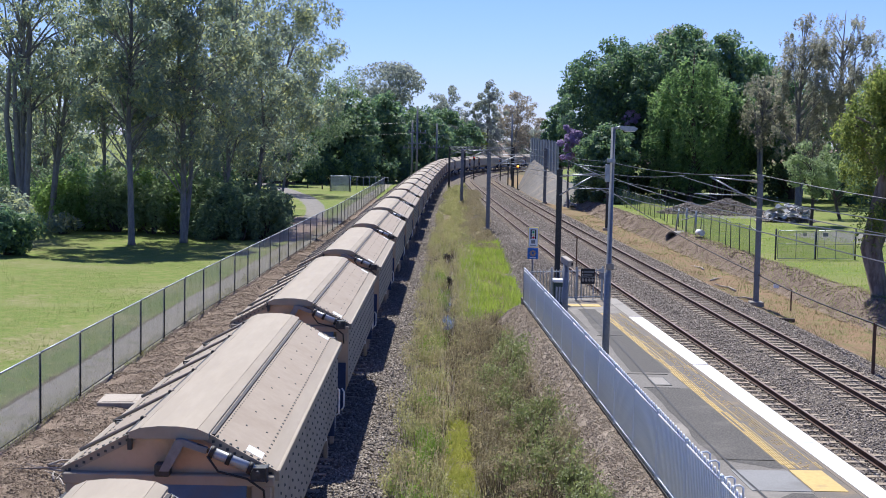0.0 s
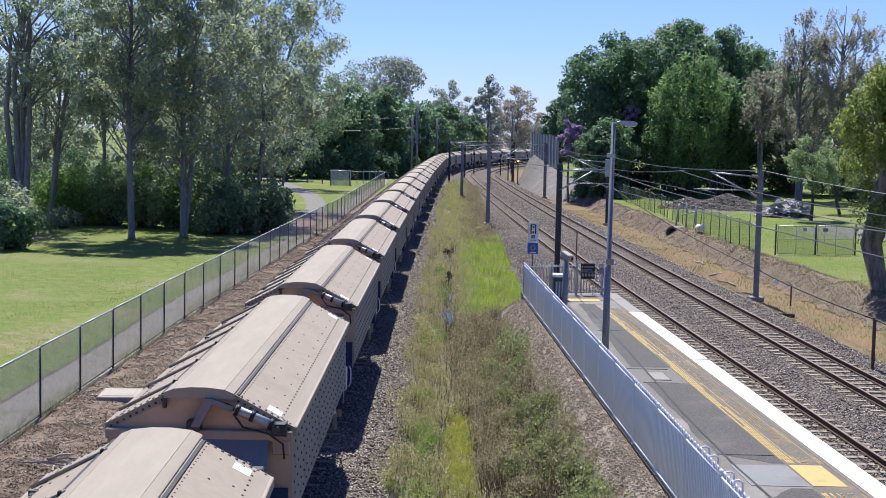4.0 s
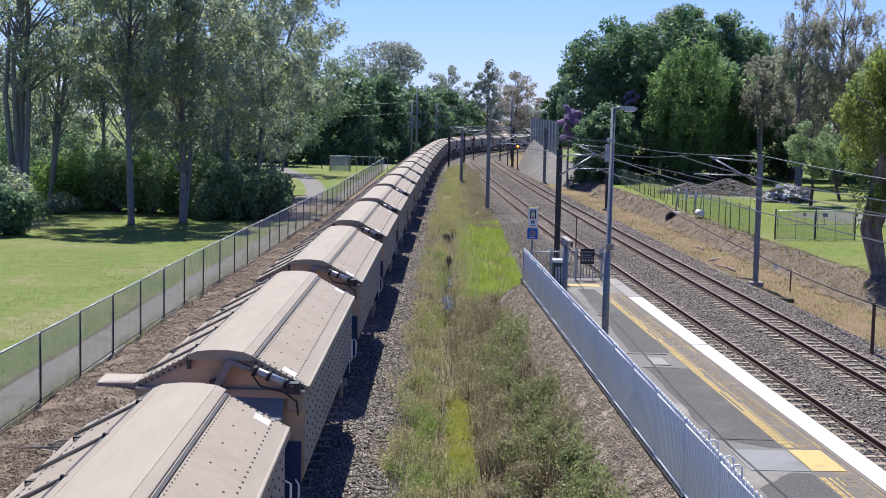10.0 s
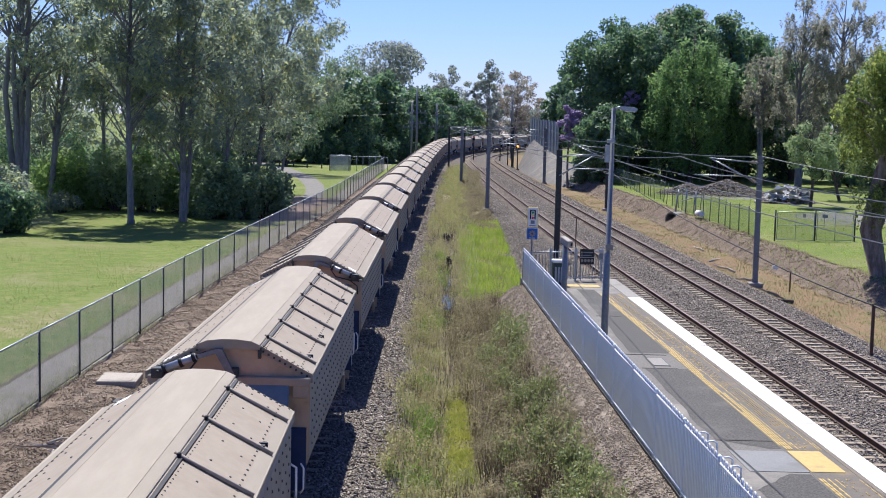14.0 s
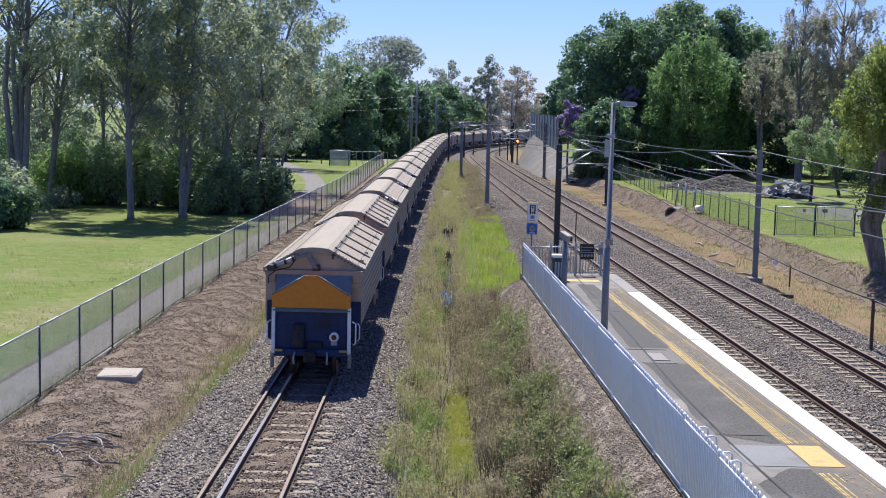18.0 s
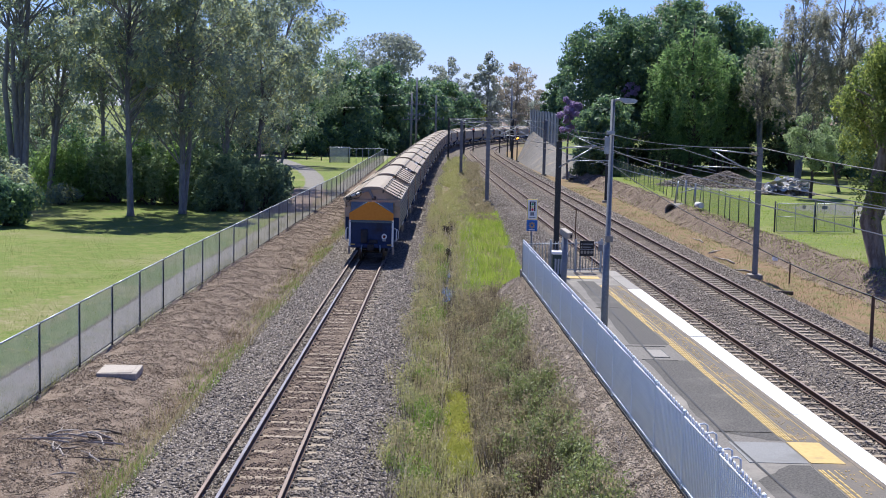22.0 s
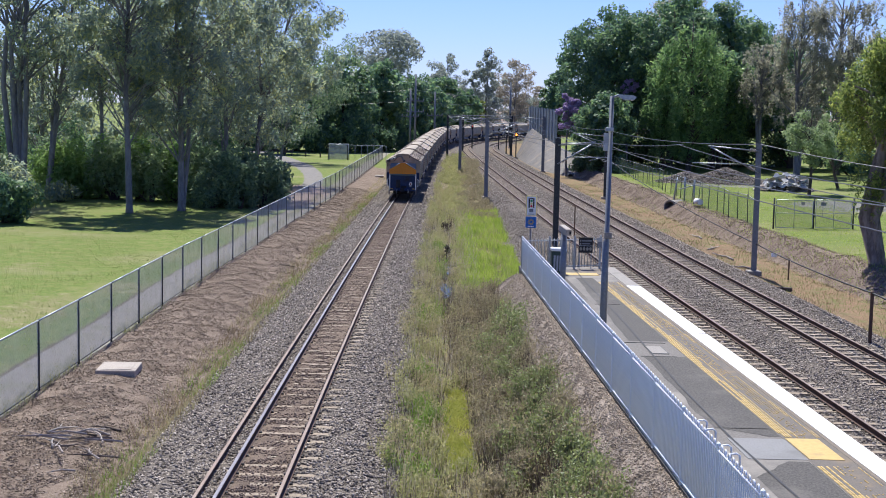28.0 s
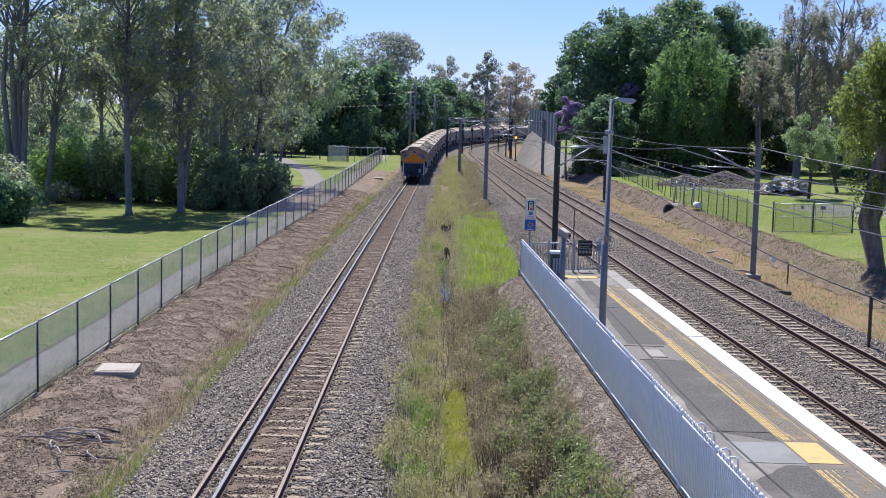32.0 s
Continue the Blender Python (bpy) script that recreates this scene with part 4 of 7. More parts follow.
        prism(bm, [(0.50, EAVE_Z + 0.34), (0.48, EAVE_Z + 0.27), (0.20, EAVE_Z + 0.36), (0.02, EAVE_Z + 0.04), (-0.10, EAVE_Z + 0.04), (0.10, EAVE_Z + 0.44), (0.18, EAVE_Z + 0.45)], yy - 0.045, yy + 0.045)
        part("crank", bm, M["mast"], w, "dark grey crank lever")
        part("crank_foot", boxes((-0.16, 0.03, e * (BODY + 0.14) - 0.08, e * (BODY + 0.14) + 0.08, EAVE_Z - 0.03, EAVE_Z + 0.13), bevel=0.015), M["post_dark"], w)
        bm = bmesh.new()
        tube(bm, [(0.50, yy + e * 0.06, EAVE_Z + 0.25), (0.64, yy + e * 0.07, EAVE_Z + 0.06), (1.0, yy + e * 0.06, EAVE_Z - 0.03), (1.2, yy + e * 0.03, EAVE_Z - 0.18), (1.22, yy, EAVE_Z - 0.4)], 0.016, 6)
        part("hose", bm, M["cable"], w)
        part("lid_hook", boxes((-LID_X - 0.035, -LID_X + 0.015, e * (BODY + 0.08) - 0.04, e * (BODY + 0.08) + 0.04, LID_Z - 0.24, LID_Z - 0.05)), M["post_dark"], w)
        # recessed end: blue slope sheet, end frame
        bm = bmesh.new()
        y0, y1, y2 = e * (BODY - 0.15), e * (BODY + 0.78), e * (BODY + 0.84)
        v = [bm.verts.new(p) for p in ((-0.98, e * (BODY + 0.1), 2.82), (0.98, e * (BODY + 0.1), 2.82), (1.02, y1, 1.9), (-1.02, y1, 1.9))]
        lo = [bm.verts.new(p.co + Vector((0, -e * 0.02, -0.05))) for p in v]
        for i in range(4):
            bm.faces.new((v[i], v[(i + 1) % 4], lo[(i + 1) % 4], lo[i]))
        bm.faces.new(v)
        bm.faces.new(lo[::-1])
        bmesh.ops.recalc_face_normals(bm, faces=bm.faces[:])
        part("slope_sheet", bm, M["blue_sheet"], w, "weathered blue slope sheet")
        bm = bmesh.new()
        prism(bm, [(-1.03, 1.97), (1.03, 1.97), (1.03, 2.29), (0.16, 2.82), (-0.16, 2.82), (-1.03, 2.29)], y1, y2)
        part("end_panel", bm, M["orange"], w, "orange peaked end panel")
        bm = bmesh.new()
        for sx in (-1, 1):
            tube(bm, [(sx * 1.03, e * (BODY + 0.86), 2.31), (sx * 0.17, e * (BODY + 0.86), 2.83)], 0.02, 6)
        part("panel_edge", bm, M["blue_sheet"], w)
        part("end_sheet", boxes((-1.0, 1.0, e * (BODY + 0.55), e * (BODY + 0.60), 0.85, 1.97), bevel=0.01), M["navy"], w, "navy blue end sheet")
        for sx in (-1, 1):
            part("side_sheet", boxes((sx * 1.13 - 0.13, sx * 1.13 + 0.13, e * (BODY + 0.02) - 0.03, e * (BODY + 0.02) + 0.03, 1.0, 2.05)), M["navy"], w)
            part("end_post", boxes((sx * 1.0 - 0.045, sx * 1.0 + 0.045, e * (BODY + 0.72) - 0.05, e * (BODY + 0.72) + 0.05, 0.74, 1.975), bevel=0.01), M["white_paint"], w, "white corner post")
            part("corner_bracket", boxes((sx * 1.16 - 0.13, sx * 1.16 + 0.13, e * (BODY + 0.1) - 0.03, e * (BODY + 0.1) + 0.03, EAVE_Z - 0.36, EAVE_Z - 0.14), bevel=0.02), M["lid"], w)
            part("grab_rail", tubes(([(sx * 1.10, e * (BODY + 0.66), 0.98), (sx * 1.17, e * (BODY + 0.66), 1.02), (sx * 1.17, e * (BODY + 0.66), 1.55), (sx * 1.08, e * (BODY + 0.66), 1.60)], 0.02), sides=6), M["white_paint"], w, "white grab rail")
            part("grab_rail", tubes(([(sx * 1.19, e * (BODY + 0.2), 1.0), (sx * 1.24, e * (BODY + 0.2), 1.08), (sx * 1.24, e * (BODY + 0.2), 1.42), (sx * 1.19, e * (BODY + 0.2), 1.5)], 0.018), sides=6), M["white_paint"], w, "white grab rail")
            part("step_leg", boxes((sx * 1.02 - 0.05, sx * 1.02 + 0.05, e * (BODY + 0.74) - 0.03, e * (BODY + 0.74) + 0.03, 0.36, 0.76), bevel=0.02), M["arm_brown"], w)
            part("marker", boxes((sx * 0.86 - 0.11, sx * 0.86 + 0.11, e * (BODY + 0.80) - 0.02, e * (BODY + 0.80) + 0.02, 0.80, 0.855)), M["yellow_paint"], w, "yellow marker strip")
            part("brake_hose", tubes(([(sx * 0.42, e * (BODY + 0.80), 0.80), (sx * 0.44, e * (BODY + 0.90), 0.66), (sx * 0.43, e * (BODY + 0.90), 0.48)], 0.028), sides=6), M["grey_steel"], w)
        part("headstock", boxes((-0.98, 0.98, e * (BODY + 0.66) - 0.10, e * (BODY + 0.66) + 0.10, 0.66, 0.86), bevel=0.02), M["navy"], w)
        bm = boxes((-0.10, 0.10, e * (BODY + 0.75), e * (BODY + 1.15), 0.62, 0.84), (-0.15, 0.15, e * (BODY + 1.02), e * (BODY + 1.24), 0.58, 0.88), bevel=0.03)
        part("coupler", bm, M["black_steel"], w)
        part("hopper_gear", boxes((0.18, 0.48, e * (BODY + 0.60), e * (BODY + 0.78), 0.90, 1.52), (-0.30, 0.10, e * (BODY + 0.60), e * (BODY + 0.76), 0.86, 1.05), bevel=0.02), M["gear_dark"], w, "dark brake gear")
        bogie(w, e * 4.25)
    part("underframe", boxes((-0.18, 0.18, -BODY - 0.6, BODY + 0.6, 0.62, 0.9), (-0.9, 0.9, -3.0, 3.0, 0.55, 0.95), bevel=0.02), M["navy"], w)
    for y0 in (-BODY + 0.12, BODY - 0.42):
        bm = bmesh.new()
        prism(bm, [(u, roof_z(u) + q) for u, q in ((0.93, -0.004), (1.13, -0.004), (1.13, 0.005), (0.93, 0.005))], y0, y0 + 0.30)
        part("data_label", bm, M["white_paint"], w, "white data label")
    return w


WAGONS = []
first = wagon()
N_WAGONS = 46
for i in range(N_WAGONS):
    WAGONS.append(first if i == 0 else copy_thing(first, pose(0, 0, 0)))
tagged(WAGONS[0], "last beige hopper wagon with tail lamp and orange end panel")
tagged(WAGONS[1], "beige hopper wagon turned end for end, lid arms exposed")
bm = bmesh.new()
bmesh.ops.create_cone(bm, cap_ends=True, segments=20, radius1=0.125, radius2=0.125, depth=0.05, matrix=pose(0, 0, 0, 90))
disc = part("tail_disc", bm, M["white_paint"], WAGONS[0], "white tail-lamp disc")
disc.location = (-0.62, BODY + 0.90, 1.22)
bm = bmesh.new()
bmesh.ops.create_cone(bm, cap_ends=True, segments=16, radius1=0.07, radius2=0.065, depth=0.05, matrix=pose(0, 0.03, 0.0, 90))
part("lens", bm, M["lens_dark"], disc, "dark red lamp lens, unlit")
part("lamp_case", boxes((-0.08, 0.08, -0.03, 0.03, -0.22, -0.10), (-0.05, 0.05, -0.02, 0.02, 0.09, 0.14), bevel=0.01), M["galv"], disc)


def tail(t):
    """Metres along the track of the train's last end at t seconds."""
    d = t - 17
    return 28.5 + 7.0 * d - 0.0063 * d * d - 0.024 * max(0.0, 6.0 - t) ** 2


def wagon_pose(i, t):
    s = tail(t) + HALF + i * PITCH
    x0, y0, a0 = on_lane(LEFT, max(s - 4.25, -59))
    x1, y1, a1 = on_lane(LEFT, max(s + 4.25, -55))
    if s < -54:
        x1, y1, a1 = on_lane(LEFT, -50)
        x0, y0, a0 = on_lane(LEFT, -58.5)
        x0, y0, x1, y1 = x0, s - 4.25, x0, s + 4.25
    a = math.atan2(x1 - x0, y1 - y0)
    off = -0.535
    turn = 180 if i < 2 else 0
    return pose((x0 + x1) / 2 + off * math.cos(a), (y0 + y1) / 2 - off * math.sin(a), 0, 0, 0, -math.degrees(a) + turn)


def motions():
    times = [0.0, 0.2] + [float(k) for k in range(1, 32)] + [31.8, 32.0]
    for i, w in enumerate(WAGONS):
        walk(w, [(t, wagon_pose(i, t)) for t in times])


# ---- platform ----
PZ, PY0, PY1 = 1.0, -8.0, 53.3


def strip(o0, o1, y0, y1, z0, z1, from_edge=True, n_seg=1):
    """A flat piece that keeps its distance from the platform's edge (or fence)."""
    bm = bmesh.new()
    at = edge_x if from_edge else fence_x
    vs = []
    for y in (y0, y1):
        for o, z in ((o0, z0), (o1, z0), (o1, z1), (o0, z1)):
            vs.append(bm.verts.new((at(y) + o, y, z)))
    for a, b2, c, d in ((0, 1, 2, 3), (4, 7, 6, 5), (0, 4, 5, 1), (1, 5, 6, 2), (2, 6, 7, 3), (3, 7, 4, 0)):
        bm.faces.new((vs[a], vs[b2], vs[c], vs[d]))
    bmesh.ops.recalc_face_normals(bm, faces=bm.faces[:])
    return bm


platform = thing("platform", "asphalt railway platform with white edge and yellow tactile strip", "platform", kind="structure")
bm = bmesh.new()
v = []
for z in (-0.6, PZ):
    for x, y in ((fence_x(PY0) + 0.05, PY0), (edge_x(PY0) - 0.06, PY0), (edge_x(PY1) - 0.06, PY1), (fence_x(PY1) + 0.05, PY1)):
        v.append(bm.verts.new((x, y, z)))
for f in ((0, 3, 2, 1), (4, 5, 6, 7), (0, 1, 5, 4), (1, 2, 6, 5), (2, 3, 7, 6), (3, 0, 4, 7)):
    bm.faces.new([v[i] for i in f])
part("deck", bm, M["asphalt"], platform, "grey patched asphalt deck")
for y0, y1 in ((47.9, PY1), (37.75, 47.8), (27.9, 37.6), (17.9, 27.86), (7.9, 17.86), (PY0, 7.86)):
    part("coping", strip(-0.47, 0.0, y0, y1, PZ - 0.25, PZ + 0.012), M["coping"] if y0 < 47 else M["concrete"], platform, "white painted edge slab" if y0 < 47 else "bare concrete edge slab")
part("edge_strip", strip(-0.56, -0.475, PY0, 49.0, PZ - 0.02, PZ + 0.006), M["brown_strip"], platform, "worn brown strip")


def patch(o_near, o_far, right, y0, y1, mat, label, z=0.005, seed=1, wob=0.05):
    """A repaired area with a wavering left side, running from y0 to y1."""
    rw = random.Random(seed)
    bm = bmesh.new()
    lo = []
    k = max(4, int((y1 - y0) / 0.7))
    for i in range(k + 1):
        f = i / k
        y = y0 + (y1 - y0) * f
        o = o_near + (o_far - o_near) * f + rw.uniform(-wob, wob)
        lo.append((bm.verts.new((edge_x(y) + o, y, PZ + z)), bm.verts.new((edge_x(y) + right, y, PZ + z))))
    for (a0, b0), (a1, b1) in zip(lo, lo[1:]):
        bm.faces.new((a0, b0, b1, a1))
    part("patch", bm, M[mat], platform, label)


patch(-2.52, -2.42, -1.36, 26.2, 33.9, "asphalt_dark", "dark asphalt patch", seed=2)
patch(-1.55, -2.45, -1.36, 25.6, 26.25, "asphalt_dark", "dark asphalt patch", seed=3)
patch(-2.40, -1.98, -1.36, 36.2, 49.8, "asphalt_dark", "dark asphalt patch", seed=4, wob=0.03)
patch(-3.0, -2.75, -2.36, 44.0, 50.4, "asphalt_dark", "dark asphalt patch", seed=5)
patch(-2.35, -2.62, -1.38, 12.0, 22.6, "asphalt_dark", "dark asphalt patch", seed=6)
patch(-2.62, -1.75, -1.38, 22.6, 23.75, "asphalt_dark", "dark asphalt patch", seed=7)
patch(-2.75, -2.45, -1.36, 33.95, 34.25, "asphalt", "grey asphalt seam", 0.004, 8, 0.02)
patch(-3.15, -3.05, -2.62, 29.5, 33.0, "concrete", "pale worn surface along the fence", 0.004, 9)
patch(-3.6, -3.3, -2.66, 22.8, 28.5, "concrete", "pale worn surface along the fence", 0.004, 10, 0.1)
patch(-3.2, -3.1, -2.55, 37.2, 41.5, "concrete", "pale worn surface along the fence", 0.004, 11)
part("patch", strip(-2.43, -1.36, 23.87, 25.4, PZ - 0.02, PZ + 0.010), M["slab_grey"], platform, "smooth grey repair slab")
part("patch", strip(-1.32, -0.70, 23.9, 25.45, PZ - 0.02, PZ + 0.014), M["yellow_paint"], platform, "yellow painted slab")
part("patch", strip(-1.75, -0.6, 50.9, 52.6, PZ - 0.02, PZ + 0.010), M["brown_strip"], platform, "brown end strip")
part("patch", strip(-2.25, -1.0, 50.55, 51.25, PZ - 0.02, PZ + 0.013), M["yellow_paint"], platform, "yellow end strip")
for (ya, oa), (yb, ob) in zip(((12, -2.2), (21.4, -2.27), (25.2, -2.36), (30.4, -2.30), (38.8, -2.01), (48.0, -1.80)), ((21.4, -2.27), (25.2, -2.36), (30.4, -2.30), (38.8, -2.01), (48.0, -1.80), (52.6, -1.70))):
    bm = bmesh.new()
    q = [bm.verts.new((edge_x(y) + o + d, y, PZ + z)) for y, o, d, z in ((ya, oa, -0.022, 0.017), (ya, oa, 0.022, 0.017), (yb, ob, 0.022, 0.017), (yb, ob, -0.022, 0.017))]
    bm.faces.new(q)
    part("crack_seal", bm, M["cable"], platform, "black sealed joint")
for yy, w0, w1 in ((33.9, -2.5, -1.6), (35.9, -3.2, -1.5), (43.0, -2.3, -1.5)):
    part("joint", strip(w0, w1, yy, yy + 0.03, PZ - 0.01, PZ + 0.0115), M["cable"], platform)
# tactile strip: rows of yellow bars and studs, worn away in places
rng = np.random.default_rng(21)
mats = []
def bar(o, y, sx, sy):
    e = np.zeros((3, 4))
    e[0, 0], e[1, 1], e[2, 2] = sx, sy, 0.012
    e[0, 1] = -0.0446 * sy
    e[:, 3] = (edge_x(y) + o, y, PZ + 0.008)
    mats.append(e)
y = 14.0
while y < 48.6:
    if not (23.5 < y < 25.45):
        for o in (-1.32, -1.27, -1.22, -1.17):
            if math.sin(y * 1.1 + o * 37) + math.sin(y * 0.43 + o * 61) > -1.25:
                bar(o, y, 0.032, 0.296)
        wear = 0.35 + 0.4 * math.sin(y * 0.9) * math.sin(y * 0.37)
        for o in (-1.10, -1.05):
            if math.sin(y * 0.8 + o * 53) > -0.1 + wear * 0.6:
                bar(o, y, 0.02, 0.296)
        for j in range(6):
            for o in (-0.98, -0.92, -0.86, -0.80):
                if rng.random() < 0.42 - wear * 0.35:
                    bar(o, y + (j - 2.5) * 0.05, 0.028, 0.028)
        for o in (-0.72, -0.67, -0.62):
            if math.sin(y * 0.55 + o * 29) > 0.45:
                bar(o, y, 0.014, 0.296)
    y += 0.30
cube_v = [(-0.5, -0.5, -0.5), (0.5, -0.5, -0.5), (0.5, 0.5, -0.5), (-0.5, 0.5, -0.5), (-0.45, -0.48, 0.5), (0.45, -0.48, 0.5), (0.45, 0.48, 0.5), (-0.45, 0.48, 0.5)]
part("tactile_base", strip(-1.36, -0.57, 8, 48.7, PZ - 0.02, PZ + 0.004), M["tactile_base"], platform, "worn grey-brown tactile base")
mm = shapes_mesh("tactile_bars", cube_v, ROCK_F, np.array(mats))
mm.materials.append(M["yellow_paint"])
tagged(part("tactile_bars", mm, None, platform, "yellow tactile bars and studs"), kind="stuff")
cover = thing("access_cover", "square metal-framed access cover set in the platform", "access cover", m=pose(8.545, 34.83, PZ + 0.006, 0, 0, 2.5))
part("frame", boxes((-0.22, 0.22, -0.56, 0.56, -0.02, 0.008)), M["post_dark"], cover)
part("lid", boxes((-0.195, 0.195, -0.52, 0.52, -0.01, 0.0125), bevel=0.004), M["concrete"], cover)
for yy in (37.2,):
    ws = thing("concrete_pad", "small pale concrete pad in the platform surface", "concrete pad", m=pose(fence_x(yy) + 1.1, yy, PZ, 0, 0, 2))
    part("pad", boxes((-0.22, 0.22, -0.25, 0.25, -0.02, 0.012), bevel=0.005), M["concrete"], ws)


# ---- pale picket fence along the platform ----
def picket_mesh(top):
    bm = bmesh.new()
    tube(bm, [(0, 0, 0.07), (0, 0, top), (0, 0, top + 0.03)], [0.013, 0.013, 0.006], 6)
    return mesh_of("picket", bm)


fence = thing("picket_fence", "pale blue-white steel picket fence along the platform", "fence")
ang = math.degrees(math.atan(0.0372))
FH = 1.36
pk = picket_mesh(FH - 0.07)
pk.materials.append(M["fence_blue"])
y, count, rest = 51.5, 0, []
while y > 6:
    mt = pose(fence_x(y), y, PZ - 0.06)
    if y > 18.6 and count < 300:
        part("picket", pk, None, fence).matrix_basis = mt
        count += 1
    else:
        rest.append(np.array(mt)[:3])
    y -= 0.112
v = [tuple(q.co) for q in pk.vertices]
f = [tuple(p.vertices) for p in pk.polygons if len(p.vertices) == 4]
mm = shapes_mesh("pickets", v, f, np.array(rest))
mm.materials.append(M["fence_blue"])
tagged(part("pickets", mm, None, fence), kind="stuff")
y = 51.6
post = boxes((-0.03, 0.03, -0.03, 0.03, -0.1, FH + 0.02), bevel=0.008)
post = mesh_of("post", post)
post.materials.append(M["fence_blue"])
while y > 6:
    part("post", post, None, fence).matrix_basis = pose(fence_x(y), y, PZ - 0.06)
    y1 = max(y - 2.46, 6)
    for z in (0.14, FH - 0.08):
        bm = tubes(([(fence_x(y), y, PZ - 0.06 + z), (fence_x(y1), y1, PZ - 0.06 + z)], 0.022), sides=6)
        part("rail", bm, M["fence_blue"] if z < 1 else M["fence_top_lit"], fence)
    y -= 2.46
# Black strip along the fence foot, added to draw the shadow line there.
part("kerb", strip(-0.035, 0.035, 6, 51.7, 0.72, PZ - 0.0, False), M["cable"], fence, "black strip standing in for the shadow under the fence")
loop = bmesh.new()
tube(loop, [(0, 0.056 * math.cos(a), FH - 0.05 + 0.075 * math.sin(a)) for a in (0, 0.5, 1.05, 1.57, 2.09, 2.64, 3.14)], 0.014, 6)
loop = mesh_of("loop_top", loop)
loop.materials.append(M["fence_top_lit"])
y = 51.444
while y > 15:
    part("loop_top", loop, None, fence).matrix_basis = pose(fence_x(y), y, PZ - 0.06)
    y -= 0.224
# bent hoop tops on the nearest panels
hoop = bmesh.new()
tube(hoop, [(0, 0.0, -0.2), (0, 0, -0.06), (0.03, 0, -0.01), (0.11, 0, 0.0), (0.16, 0, -0.03), (0.17, 0, -0.2)], 0.016, 6)
hoop = mesh_of("hoop", hoop)
hoop.materials.append(M["fence_top_lit"])
for i, y in enumerate((21.2, 20.6, 19.6, 19.1)):
    part("hoop", hoop, None, fence, "bent steel hoop top").matrix_basis = pose(fence_x(y) + 0.02, y, PZ - 0.06 + FH)
# end fence across the platform
endf = thing("end_fence", "galvanised picket fence across the platform end", "fence")
ex0, ex1, ey = fence_x(51.6), 9.05, 52.9
pe = picket_mesh(1.2)
pe.materials.append(M["galv"])
x = ex0
while x < ex1:
    part("picket", pe, None, endf).matrix_basis = pose(x, 51.6 + (x - ex0) / (ex1 - ex0) * 1.4, PZ)
    x += 0.125
for z in (0.12, 1.14):
    part("rail", tubes(([(ex0, 51.6, PZ + z), (ex1, 53.0, PZ + z)], 0.022), sides=6), M["galv"], endf)
for x in (ex0, 7.0, 8.0, ex1):
    part("post", boxes((x - 0.035, x + 0.035, 51.57 + (x - ex0) / (ex1 - ex0) * 1.4, 51.64 + (x - ex0) / (ex1 - ex0) * 1.4, PZ, PZ + 1.3), bevel=0.008), M["galv"], endf)

# ---- things on the platform ----
lamp = thing("street_lamp", "tall galvanised platform lamp post with flat lantern", "lamp post", m=pose(6.81, 32.0, 2.087) @ Matrix.Scale(0.8226, 4))
part("pole", tubes(([(0, 0, -1.32), (0, 0, 2.4), (0.02, 0, 2.42), (0.04, 0, 6.55)], [0.105, 0.098, 0.075, 0.062]), sides=12), M["lamp_steel"], lamp)
part("base_plate", boxes((-0.2, 0.2, -0.2, 0.2, -1.32, -1.28), bevel=0.008), M["galv"], lamp)
arm = part("arm", tubes(([(0.04, 0, 6.50), (0.2, 0, 6.56), (0.34, 0, 6.55)], 0.035)), M["galv"], lamp)
bm = bmesh.new()
prism(bm, [(0.22, 6.60), (0.62, 6.58), (0.72, 6.53), (0.66, 6.45), (0.34, 6.46), (0.22, 6.52)], -0.13, 0.13)
part("lantern", bm, M["galv"], lamp, "flat grey lantern head")
part("diffuser", boxes((0.36, 0.64, -0.1, 0.1, 6.435, 6.455), bevel=0.005), M["sign_white"], lamp)
part("control_box", boxes((-0.06, 0.16, -0.14, -0.02, 2.5, 2.68), bevel=0.015), M["concrete"], lamp, "small grey junction box")
part("bracket", boxes((-0.11, 0.11, -0.11, 0.11, 5.55, 5.66), (-0.16, -0.02, -0.05, 0.05, 5.0, 5.5), bevel=0.01), M["galv"], lamp)
cctv = thing("camera_post", "grey steel post with a tilted camera housing", "camera post", m=pose(6.763, 43.0, 1.742) @ Matrix.Scale(0.879, 4))
part("post", tubes(([(0, 0, -0.844), (0, 0, 1.75)], 0.105), sides=10), M["mast"], cctv)
hs = part("housing", boxes((-0.10, 0.12, -0.42, 0.30, 0, 0.24), bevel=0.02), M["slab"], cctv, "beige camera housing")
hs.matrix_basis = pose(0.0, 0, 1.72, 10, 0, 18)
part("window", boxes((0.02, 0.09, -0.43, -0.41, 0.06, 0.17)), M["sign_black"], hs)
cab = thing("equipment_cabinet", "dark green steel cabinet with a pale cap", "cabinet", m=pose(7.26, 51.0, PZ, 0, 0, 3))
part("body", boxes((-0.26, 0.26, -0.2, 0.2, 0, 0.86), bevel=0.02), M["green_box"], cab)
part("cap", boxes((-0.29, 0.29, -0.23, 0.23, 0.86, 0.97), bevel=0.02), M["sign_white"], cab, "pale cap")
for k in range(4):
    part("louvre", boxes((-0.20 + k * 0.11, -0.13 + k * 0.11, -0.215, -0.2, 0.12, 0.7)), M["galv"], cab)
sg = thing("platform_sign", "dark notice sign with unreadable bars on the end fence", "sign", m=pose(8.44, 52.6, PZ, 0, 0, 3) @ Matrix.Scale(0.76, 4, Vector((1, 0, 0))))
